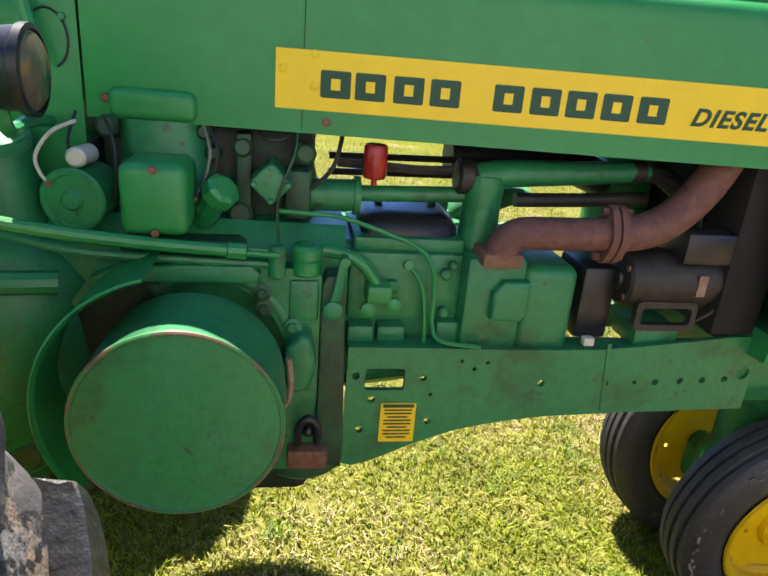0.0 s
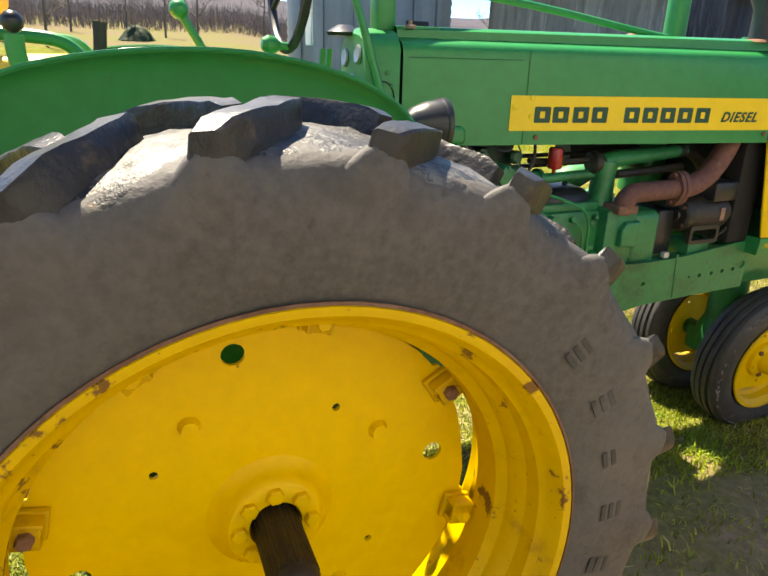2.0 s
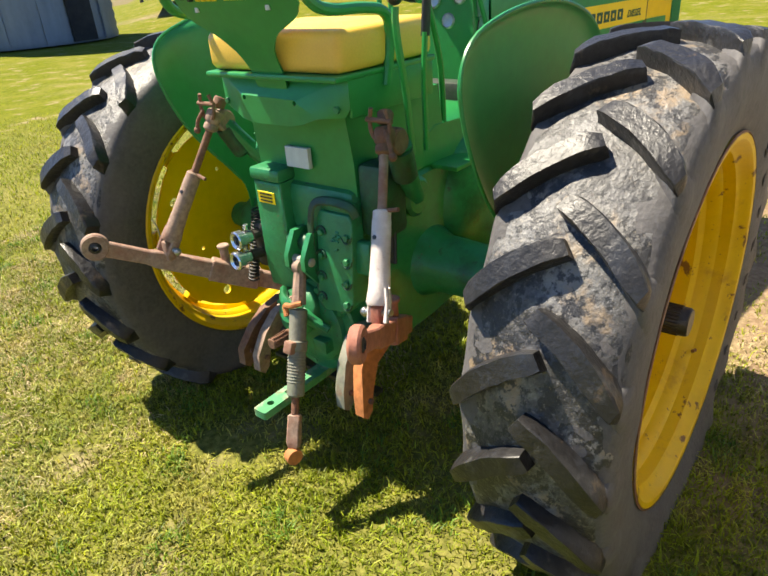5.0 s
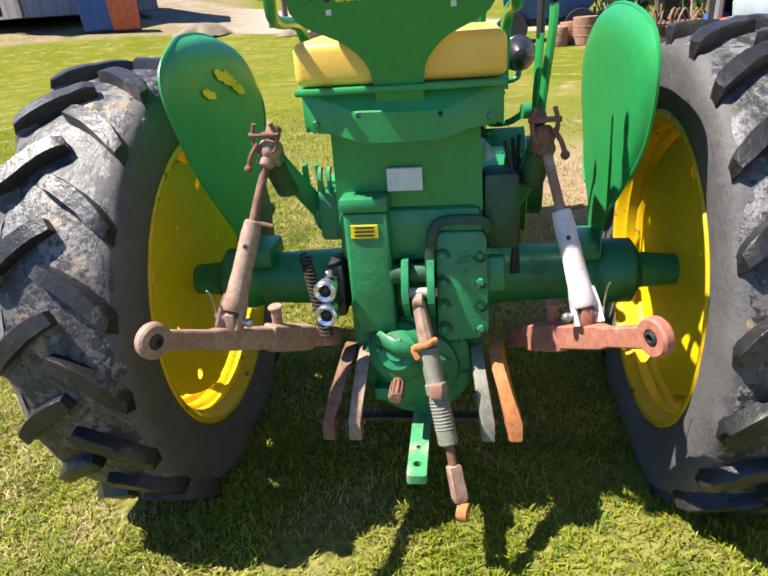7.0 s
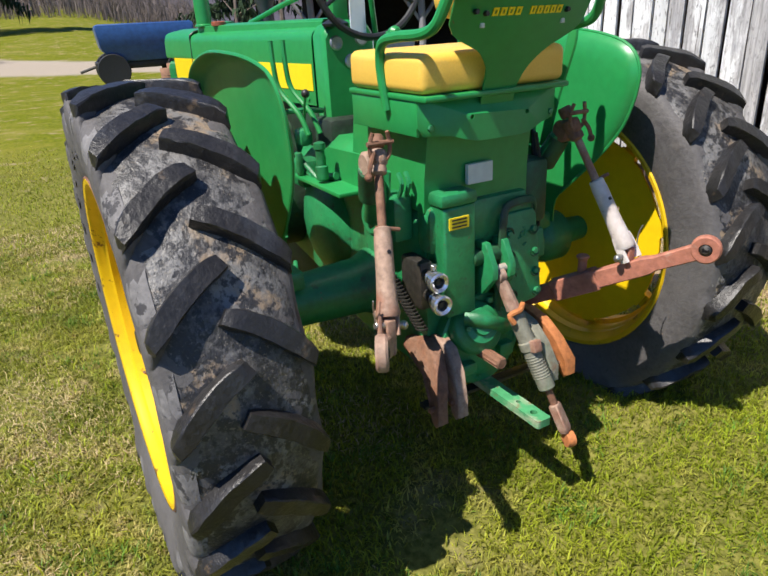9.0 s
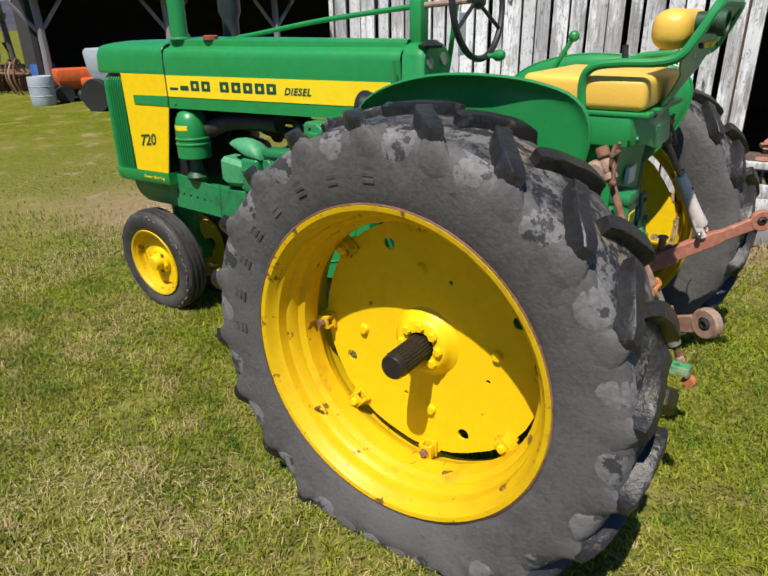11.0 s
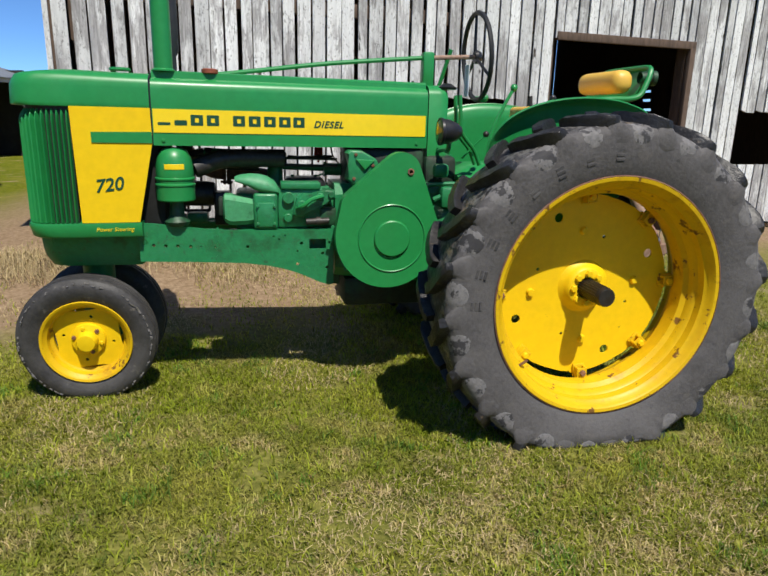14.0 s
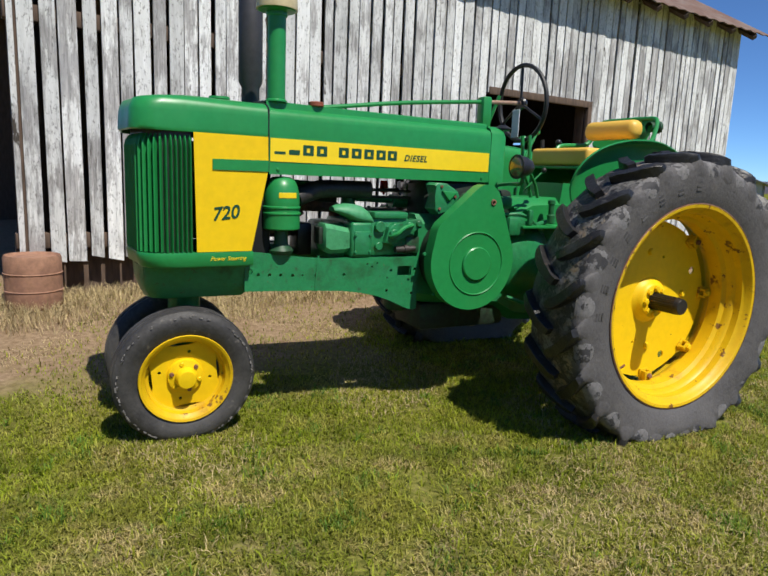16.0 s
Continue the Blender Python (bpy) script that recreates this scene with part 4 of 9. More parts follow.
def machine(name, label, at, turn, L, W, H, material, category, seed):
    """A parked yard machine: frame, body, hopper or engine box, and wheels."""
    rs = random.Random(seed)
    t = thing(name, label, category, at=(at[0], at[1], ground_z(*at[:2]) - 0.03))
    t.rotation_euler = (0, 0, radians(turn))
    bm = B()
    box(bm, -L / 2, L / 2, -W * 0.3, W * 0.3, H * 0.28, H * 0.40, bev=0.03)
    part("chassis", bm, DARKGREASE, t)
    bm = B()
    rings = []
    for z, k in ((H * 0.40, 0.72), (H * 0.62, 0.95), (H * 0.95, 1.0), (H, 0.96)):
        rings.append([(-L / 2 * k, -W / 2 * k, z), (L / 2 * k * 0.9, -W / 2 * k, z), (L / 2 * k * 0.9, W / 2 * k, z), (-L / 2 * k, W / 2 * k, z)])
    faces_of(bm, rings)
    bmesh.ops.bevel(bm, geom=bm.edges[:], offset=0.03, segments=2, affect="EDGES", clamp_overlap=True)
    part("body", bm, material, t)
    for sx in (-0.34, 0.34):
        for sy in (-1, 1):
            bm = B()
            r = H * 0.27
            lathe(bm, [(r * 0.55, -0.09), (r * 0.95, -0.10), (r, -0.05), (r, 0.05), (r * 0.95, 0.10), (r * 0.55, 0.09)], (L * sx, sy * W * 0.45, r), (0, 1, 0), 22)
            w = part("wheel", bm, BLACKRUB, t)
            bm = B()
            lathe(bm, [(r * 0.56, -0.05), (r * 0.5, 0.05), (0, 0.06)], (L * sx, sy * W * 0.45, r), (0, sy, 0), 16)
            part("rim", bm, material, w)
    bm = B()
    tube(bm, [(L / 2, 0, H * 0.33), (L / 2 + 0.5, 0, H * 0.25)], 0.05, 6, 1)
    part("hitch", bm, DARKGREASE, t)
    return t


machine("seed_wagon", "white gravity wagon by the shed", polar(-36.0, 14.5, (-0.5, 2.5)), 20, 1.5, 1.2, 1.25, PALEBLUE, "wagon", 1)
machine("red_machine", "faded red farm machine in the shed", (6.9, -8.9), 10, 1.9, 1.3, 1.15, RED, "machine", 2)
machine("garden_tractor", "orange garden machine by the shed", polar(-30.4, 17.2, (-0.9, 2.4)), 70, 0.9, 0.7, 0.75, ORANGE, "machine", 3)
machine("garden_tractor", "small orange tiller by the shed", polar(-32.0, 17.0, (-0.9, 2.4)), 120, 0.6, 0.5, 0.55, ORANGE, "machine", 4)
machine("parked_truck", "dark blue truck box beyond the drive", polar(-6.3, 24.0, (-2.0, -0.4)), 85, 3.2, 2.0, 1.9, BLUE, "truck", 5)

def implement(name, label, at, turn, L, paint, second, seed):
    """Old tillage tool: bar frame, gang of discs, curved spring teeth, drawbar."""
    rs = random.Random(seed)
    t = thing(name, label, "implement", at=(at[0], at[1], ground_z(*at[:2]) - 0.02))
    t.rotation_euler = (0, 0, radians(turn))
    bm = B()
    for y in (-0.45, 0.0, 0.45):
        tube(bm, [(-L / 2, y, 0.52), (L / 2, y, 0.55)], 0.04, 6, 1)
    for k in range(4):
        x = -L / 2 + L * k / 3
        tube(bm, [(x, -0.5, 0.53), (x, 0.5, 0.55)], 0.035, 6, 1)
    part("frame", bm, paint, t)
    for k in range(7):
        x = -L / 2 + L * (k + 0.5) / 7
        bm = B()
        lathe(bm, [(0.0, 0.05), (0.15, 0.03), (0.27, -0.03), (0.275, -0.02), (0.15, 0.045), (0.0, 0.065)], (x, -0.3, 0.26), (1, 0.25, 0), 16, cap=False)
        part("disc", bm, second if k % 3 == 0 else paint, t)
        bm = B()
        y = rs.uniform(0.1, 0.5)
        tube(bm, [(x, y, 0.55), (x + 0.05, y + 0.2, 0.75 + rs.uniform(0, 0.2)), (x + 0.04, y + 0.4, 0.45), (x, y + 0.25, 0.02)], 0.025, 6, 4)
        part("tooth", bm, second if k % 2 else paint, t)
    bm = B()
    tube(bm, [(0.0, -0.45, 0.54), (rs.uniform(-0.2, 0.2), -1.3, 0.40)], 0.05, 6, 1)
    tube(bm, [(L * 0.2, 0.0, 0.55), (L * 0.2 + 0.2, -0.1, 1.15)], 0.03, 6, 1)
    part("drawbar", bm, second, t)
    return t


implement("disc_harrow", "rusty brown disc harrow beside the shed", (17.3, -6.6), 20, 1.9, RUSTM, RUSTLIGHT, 6)
implement("disc_harrow", "rusty spring-tooth harrow by the drive", (18.2, -5.6), 55, 1.7, RUSTM, DARKGREASE, 16)
implement("cultivator", "blue and white cultivator beyond the lawn", (19.0, -4.9), 100, 1.6, BLUE, PALEBLUE, 7)
implement("cultivator", "dark cultivator with pale blades", (18.6, -5.3), 10, 1.2, DARKGREASE, PALEBLUE, 17)

def bin_box(label, at, turn, L, W, H, paint):
    """Upright steel bin: tapered body with pressed ribs, lid and skids."""
    t = thing("storage_box", label, "container", at=(at[0], at[1], ground_z(*at[:2]) - 0.03))
    t.rotation_euler = (0, 0, radians(turn))
    bm = B()
    faces_of(bm, [[(-L / 2 * k, -W / 2 * k, z), (L / 2 * k, -W / 2 * k, z), (L / 2 * k, W / 2 * k, z), (-L / 2 * k, W / 2 * k, z)] for z, k in ((0.10, 0.9), (H * 0.4, 0.96), (H, 1.0))])
    bmesh.ops.bevel(bm, geom=bm.edges[:], offset=0.02, segments=1, affect="EDGES", clamp_overlap=True)
    part("body", bm, paint, t)
    bm = B()
    box(bm, -L / 2 - 0.04, L / 2 + 0.04, -W / 2 - 0.04, W / 2 + 0.04, H, H + 0.07, bev=0.02)
    part("lid", bm, paint, t)
    for k in range(4):
        x = L * (k - 1.5) / 4
        bm = B()
        box(bm, x - 0.04, x + 0.04, -W / 2 - 0.03, W / 2 + 0.03, 0.12, H - 0.05, bev=0.01)
        part("rib", bm, paint, t)
    for y in (-W * 0.3, W * 0.3):
        bm = B()
        box(bm, -L / 2, L / 2, y - 0.06, y + 0.06, 0.0, 0.12, bev=0.01)
        part("skid", bm, DARKGREASE, t)
    return t


bin_box("faded orange-red steel bin by the sheds", polar(27.2, 39.0, (-1.9, -0.2)), 120, 1.5, 1.2, 1.5, ORANGE)
bin_box("dark blue steel bin by the sheds", polar(29.2, 39.0, (-1.9, -0.2)), 120, 1.6, 1.2, 1.7, BLUE)
machine("parked_car", "dark car far behind the pole", polar(14.6, 66.0, (-2.0, 0.5)), 90, 3.6, 1.6, 1.4, mat("car_grey", (0.06, 0.07, 0.09), 0.3, grain=(5, 0.1)), "car", 10)


def excavator(at, turn):
    t = thing("mini_excavator", "yellow mini excavator parked on the grass", "excavator", at=(at[0], at[1], ground_z(*at[:2]) - 0.03))
    t.rotation_euler = (0, 0, radians(turn))
    for s in (1, -1):
        bm = B()
        prism(bm, [(-1.05, 0.20), (-0.95, 0.05), (0.95, 0.05), (1.08, 0.22), (1.0, 0.42), (-1.0, 0.42)], lambda u, v, d: (u, s * d, v), 0.45, 0.78, bev=0.03)
        tr = part("track", bm, BLACKRUB, t)
        for k in range(5):
            bm = B()
            lathe(bm, [(0.10, 0), (0.10, 0.03), (0.05, 0.04)], (-0.8 + 0.4 * k, s * 0.785, 0.22), (0, s, 0), 12)
            part("roller", bm, DARKGREASE, tr)
    bm = B()
    box(bm, -0.5, 0.5, -0.45, 0.45, 0.30, 0.55, bev=0.04)
    part("undercarriage", bm, DARKGREASE, t)
    bm = B()
    box(bm, -0.9, 0.55, -0.62, 0.62, 0.55, 0.98, bev=0.08, seg=3)
    box(bm, -0.9, -0.25, -0.62, 0.62, 0.95, 1.22, bev=0.08, seg=3)
    part("house", bm, MACHINE, t)
    cab = part("cab", B(), MACHINE, t)
    for x, y in ((-0.42, -0.58), (-0.42, 0.02), (0.42, -0.58), (0.42, 0.02)):
        bm = B()
        box(bm, x - 0.03, x + 0.03, y - 0.03, y + 0.03, 0.95, 1.95, bev=0.01)
        part("cab_post", bm, MACHINE, cab)
    bm = B()
    box(bm, -0.47, 0.47, -0.63, 0.07, 1.93, 2.02, bev=0.03)
    part("cab_roof", bm, MACHINE, cab)
    bm = B()
    box(bm, -0.40, 0.40, -0.57, 0.01, 1.0, 1.9)
    part("cab_glass", bm, GLASSDARK, cab)
    bm = B()
    tube(bm, [(0.50, 0.28, 0.80), (0.62, 0.28, 1.7), (0.50, 0.28, 2.6), (0.30, 0.28, 3.1)], 0.20, 6, 4, flat=(0.24, 0.17))
    boom = part("boom", bm, MACHINE, t)
    bm = B()
    tube(bm, [(0.30, 0.28, 3.1), (1.25, 0.28, 2.5), (1.40, 0.28, 0.6)], 0.10, 6, 3)
    part("arm", bm, MACHINE, boom)
    bm = B()
    cyl(bm, (0.75, 0.25, 0.8), (1.05, 0.25, 1.75), 0.05, seg=10)
    part("ram", bm, STEEL, boom)
    bm = B()
    prism(bm, [(1.05, 0.10), (1.75, 0.05), (1.85, 0.35), (1.55, 0.62), (1.15, 0.50)], lambda u, v, d: (u, d, v), -0.15, 0.65, bev=0.04)
    part("bucket", bm, RUSTLIGHT, t)
    bm = B()
    box(bm, 1.0, 1.12, -0.8, 0.8, 0.05, 0.4, bev=0.03)
    part("blade", bm, MACHINE, t)
    return t


ex = excavator(polar(7.2, 29.5, (-2.1, 0.4)), 105)
ex.scale = (1.36, 1.36, 1.36)


def pole(at, h, r, label):
    t = thing("utility_pole", label, "pole", "poles", at=(at[0], at[1], ground_z(*at[:2]) - 0.03))
    bm = B()
    tube(bm, [(0, 0, -0.2), (0.05, 0.02, h * 0.5), (0.08, 0, h)], r, 9, 3)
    part("shaft", bm, BARK, t)
    bm = B()
    box(bm, -0.9, 0.9, -0.06, 0.06, h - 0.5, h - 0.36, bev=0.01)
    part("crossarm", bm, BARK, t)
    return t


pole(polar(14.9, 39.0, (-2.1, 0.4)), 9.0, 0.16, "brown wooden utility pole by the drive")
pole(polar(13.7, 39.6, (-2.1, 0.4)), 9.0, 0.16, "grey wooden post by the drive")
pole(polar(26.0, 45.0, (-2.0, -0.15)), 8.0, 0.14, "leaning wooden pole near the sheds")


def evergreen(at):
    t = thing("evergreen_tree", "large dark evergreen with drooping boughs", "tree", at=(at[0], at[1], ground_z(*at[:2]) - 0.03))
    bm = B()
    tube(bm, [(0, 0, -0.2), (0.1, 0, 2.0), (0, 0.1, 5.0), (0, 0, 9.0)], 0.38, 10, 3, r_end=0.08)
    part("trunk", bm, BARK, t)
    rs = np.random.RandomState(4)
    v, f = [], []
    for i in range(70):
        z0 = rs.uniform(1.4, 8.5)
        a = rs.uniform(0, 2 * np.pi)
        L = 3.0 * (1.05 - z0 / 9.5) + rs.uniform(0, 0.6)
        for j in range(120):
            s = rs.uniform(0.12, 1.0)
            px, py = np.cos(a) * L * s, np.sin(a) * L * s
            pz = z0 - 0.9 * s * s * L * 0.4
            px += rs.normal(0, 0.18); py += rs.normal(0, 0.18)
            w, h = rs.uniform(0.03, 0.08), rs.uniform(0.25, 0.65)
            b = rs.uniform(0, np.pi)
            k = len(v)
            v += [(px - w * np.cos(b), py - w * np.sin(b), pz), (px + w * np.cos(b), py + w * np.sin(b), pz), (px + rs.normal(0, 0.1), py + rs.normal(0, 0.1), pz - h)]
            f.append((k, k + 1, k + 2))
    me = bpy.data.meshes.new("crown")
    me.from_pydata(v, [], f)
    me.materials.append(NEEDLE)
    c = new("crown", me)
    c.parent = t
    return t


ev = evergreen(polar(1.8, 58.0, (-2.1, 0.5)))
ev.scale = (1.7, 1.7, 1.7)


def heap(name, label, at, rx, ry, h, material, category, seed):
    bm = B()
    rings = []
    for k in range(7):
        t = k / 6
        ring = []
        for i in range(28):
            a = 2 * math.pi * i / 28
            r = (1 - t) ** 0.8 * (1 + 0.45 * noise.noise(Vector((math.cos(a) * 2, math.sin(a) * 2, seed + t))))
            ring.append((at[0] + rx * r * math.cos(a), at[1] + ry * r * math.sin(a), ground_z(*at) - 0.05 + (h + 0.05) * math.sin(t * math.pi / 2) + 0.16 * h * noise.noise(Vector((math.cos(a) * 3, math.sin(a) * 3, seed + t * 5)))))
        rings.append(ring)
    faces_of(bm, rings)
    return tagged(part(name, bm, material, smooth=60), label, category)


heap("dirt_mound", "pale dirt mound at the drive's edge", polar(21.0, 37.0, (-2.0, 0.0)), 2.2, 1.3, 0.55, SOILPILE, "dirt mound", 1.0)
heap("dirt_mound", "low gravel mound beside the poles", polar(13.0, 35.0, (-2.1, 0.4)), 1.4, 0.9, 0.30, SOILPILE, "dirt mound", 2.0)
heap("brush_pile", "dark brush pile out in the pasture", polar(88.0, 76.0, (-0.19, -1.83)), 1.9, 1.5, 1.5, NEEDLE, "brush pile", 3.0)

bush = evergreen(polar(-20.5, 33.0, (-1.26, 2.1)))
bush.scale = (1.3, 1.3, 0.75)
for k, (hd_, ds_, r_) in enumerate(((-8.2, 21.5, 0.30), (-9.4, 21.2, 0.36), (-7.4, 21.0, 0.25))):
    drum("clay_pot", "rusty round drum beside the parked truck", polar(hd_, ds_, (-2.0, -0.4)), r_, 2.2 * r_, CLAY, "barrel")


# by the barn: clay drum, planks, straw
drum("clay_pot", "rusty brown round tub at the barn corner", (2.97, -2.34), 0.20, 0.40, CLAY, "tub")


def keep_straw(x, y, r):
    d = y - wall_y(x)
    return -0.1 < d < 1.0 - 0.6 * r + 0.5 * noise.noise(Vector((x * 1.1, y, 9.0)))


blades("dry_grass", 40000, (-1.2, 4.6, -3.3, -1.4), 0.13, 0.0022, STRAW, "dry tan grass along the barn foot", keep_straw, 1.6, 6)


def keep_dead(x, y, r):
    return noise.noise(Vector((x * 1.3, y * 1.3, 4.2))) > 0.05 - 0.35 * smooth01((y - 0.9) / 0.8) + 0.30 * (1 - r) and y - wall_y(x) > 0.4


blades("dead_grass", 130000, (-2.4, 4.2, -2.4, 3.6), 0.036, 0.0022, STRAW, "dead tan blades in the lawn", keep_dead, 1.8, 7)

bm = B()
box(bm, 0, 1.9, -0.12, 0.12, 0, 0.16, bev=0.01)
pk = part("timber_beam", bm, GREYWOOD)
pk.matrix_world = Matrix.Translation((-2.3, wall_y(-2.3) + 0.30, ground_z(-2.3, wall_y(-2.3) + 0.3))) @ Matrix.Rotation(ANG + 0.05, 4, "Z")
tagged(pk, "grey timber sill at the barn doorway", "beam")

# ---- tractor ----
TR = thing("tractor", "green and yellow row-crop diesel tractor parked on the lawn", "tractor")
AXZ = 0.66


def flatten(ob, centre_z, depth_y=0.12):
    """The tyre settles on the grass: what lies below the ground is pressed up and bulges out."""
    lim = -centre_z + 0.004
    for v in ob.data.vertices:
        k = smooth01((-(v.co.z) - (centre_z - 0.17)) / 0.17)
        v.co.y *= 1 + depth_y * k
        if v.co.z < lim:
            v.co.z = lim + 0.12 * (v.co.z - lim)


def annulus_bars(parent, k, radius, a_mid, side, size, depth, y_face, material):
    """Raised plain blocks round the sidewall, one for each moulded mark."""
    step = 0.215
    for i in range(k):
        a = a_mid + side * (i - (k - 1) / 2) * step
        bm = B()
        for v in (-0.36, 0.0, 0.36):
            box(bm, -size * 0.36, size * 0.36, -depth, depth, size * (v - 0.11), size * (v + 0.11), bev=0.001, seg=1)
        m = Matrix.Rotation(-(a - math.pi / 2), 4, "Y") @ Matrix.Translation((0, y_face, radius))
        bmesh.ops.transform(bm, matrix=m, verts=bm.verts)
        part("sidewall_mark", bm, material, parent, smooth=0)


def scallop(co, rot, count, stagger):
    """The shoulder swells out under each lug's foot."""
    r = math.hypot(co.x, co.z)
    win = smooth01((r - 0.595) / 0.06) * smooth01((0.735 - r) / 0.03) * smooth01((abs(co.y) - 0.13) / 0.04)
    if win <= 0:
        return
    phase = (stagger if co.y > 0 else 0.0)
    a = math.atan2(co.z, co.x) - 0.215 - rot
    k = 0.5 + 0.5 * math.cos(count * a - 2 * math.pi * phase)
    k = k ** 1.3
    co.y += math.copysign(0.003 * k * win, co.y)
    if r > 0.66:
        g = 1 + 0.012 * k * win
        co.x *= g
        co.z *= g


MARKRUB = mat("dark_moulded_rubber", (0.045, 0.043, 0.043), 0.75, grain=(70, 0.25), spots=((9, 0.48, 0.6, (0.090, 0.085, 0.082), 0.8),), bump=(0.3, 70))


def rear_wheel(name, y_mid, s):
    """s: +1 where the outer face looks to +y."""
    wheel = part(name, B(), YELLOW, TR)
    wheel.location = (0, y_mid, AXZ)
    rot = radians(-7.4 if s > 0 else 1.3)  # how far the tread is turned
    count, stagger = (20, 0.5) if s > 0 else (21, 0.38)  # lugs to a side, and how far one side leads
    # tyre casing
    prof = [(0.492, -0.160), (0.512, -0.172), (0.56, -0.186), (0.61, -0.192), (0.66, -0.1915), (0.690, -0.186), (0.708, -0.170), (0.718, -0.13), (0.724, -0.06), (0.726, 0.0)]
    prof = prof + [(r, -a) for r, a in prof[-2::-1]]
    bm = B()
    lathe(bm, prof, (0, 0, 0), (0, 1, 0), 240, cap=False)
    for v in bm.verts:
        scallop(v.co, rot, count, stagger)
        v.co += 0.004 * Vector((noise.noise(v.co * 9), noise.noise(v.co * 9 + Vector((5, 0, 0))), noise.noise(v.co * 9 + Vector((0, 7, 0)))))
    thicken(bm, 0.02)
    tyre = part("tyre", bm, TYRE, wheel, "weathered cracked black rubber tyre", smooth=60)
    flatten(tyre, AXZ)
    # dusty tread band between the lugs
    bm = B()
    band = [(0.690, -0.182), (0.703, -0.174), (0.714, -0.158), (0.721, -0.12), (0.7285, -0.06), (0.7305, 0), (0.7285, 0.06), (0.721, 0.12), (0.714, 0.158), (0.703, 0.174), (0.690, 0.182)]
    lathe(bm, band, (0, 0, 0), (0, 1, 0), 220, cap=False)
    for v in bm.verts:
        v.co += (0.004 * noise.noise(v.co * 30) + 0.003 * noise.noise(v.co * 75)) * v.co.normalized()
    ob = part("tread", bm, TREAD, tyre, "dusty worn tread between lugs", smooth=60)
    flatten(ob, AXZ)
    # lugs: long bent bars, alternating left and right of the middle
    rs = random.Random(int(100 + 10 * s))
    for i in range(count):
        for half in (-1, 1):
            a0 = 2 * math.pi * (i + (stagger if half > 0 else 0.0)) / count + rot
            bm = B()
            rings = []
            n = 10
            wear = rs.uniform(-0.004, 0.003)
            for j in range(n):
                t = j / (n - 1)
                y = -0.016 + 0.204 * t
                ang = a0 + 0.195 * t - 0.025 * math.sin(math.pi * t)
                wd = 0.0215 + 0.0025 * math.sin(math.pi * t)
                tongue = max(0.0, (t - 0.72) / 0.28)
                wd *= 1 - 0.10 * tongue**2
                if j == 0:
                    wd *= 0.86
                top = 0.768 + wear - 0.009 * t**2 - 0.004 * tongue**2 - (0.006 if j == 0 else 0) + rs.uniform(-0.0025, 0.0020)
                base = 0.708 - 0.022 * t**4
                ring = []
                for off, r in ((-wd * 1.22, base), (-wd * 1.08, top - 0.016), (-wd * 1.03, top - 0.003), (-wd * 0.95, top), (wd * 0.95, top), (wd * 1.03, top - 0.003), (wd * 1.08, top - 0.016), (wd * 1.22, base)):
                    off += rs.uniform(-0.0012, 0.0012)
                    an = ang + 0.80 * off / 0.74
                    ye = min(y - 0.60 * off, 0.192 - 0.006 * (r == base))
                    if ye > 0.168 and r > base:
                        r -= 0.12 * (ye - 0.168)
                    ring.append((r * math.cos(an), half * ye + rs.uniform(-0.0015, 0.0015), r * math.sin(an)))
                rings.append(ring)
            # the lug's blunt end drops into the shoulder
            end = []
            for off, k in ((-0.024, 0), (-0.020, 0.6), (-0.015, 0.9), (-0.008, 1), (0.008, 1), (0.015, 0.9), (0.020, 0.6), (0.024, 0)):
                an = a0 + 0.205 + off / 0.70
                r = 0.700 + 0.012 * k + rs.uniform(-0.004, 0.004)
                end.append((r * math.cos(an), half * (0.184 + 0.005 * k), r * math.sin(an)))
            rings.append(end)
            faces_of(bm, rings)
            bmesh.ops.smooth_vert(bm, verts=[v for v in bm.verts if abs(v.co.y) > 0.172], factor=0.3, use_axis_x=True, use_axis_y=True, use_axis_z=True)
            ob = part("lug", bm, LUG, tyre, smooth=34)
            flatten(ob, AXZ)
            if half != s:
                continue
            gap = 2 * math.pi / count
            # rounded knuckle on the outer shoulder that carries the lug
            bm = B()
            rings = []
            crest = ((0.745, 0.130), (0.746, 0.160), (0.738, 0.184), (0.712, 0.1935), (0.680, 0.1965), (0.648, 0.1955), (0.622, 0.189))
            flank = ((0.712, 0.126), (0.704, 0.146), (0.696, 0.162), (0.684, 0.174), (0.664, 0.183), (0.643, 0.185), (0.620, 0.186))
            for (rc, yc), (rf, yf), w, mid in zip(crest, flank, (0.030, 0.036, 0.046, 0.064, 0.080, 0.074, 0.030), (0.130, 0.160, 0.190, 0.202, 0.208, 0.210, 0.210)):
                ring = []
                for p in range(13):
                    u = p / 6 - 1
                    an = a0 + mid + u * w / 0.69
                    k = (1 - abs(u) ** 2.2) * rs.uniform(0.96, 1.0)
                    r = rf + (rc - rf) * k + rs.uniform(-0.0015, 0.0015)
                    ring.append((r * math.cos(an), half * (yf + (yc - yf) * k), r * math.sin(an)))
                rings.append(ring)
            faces_of(bm, rings, closed=False, cap=False)
            bmesh.ops.subdivide_edges(bm, edges=bm.edges[:], cuts=1, use_grid_fill=True, smooth=0.6)
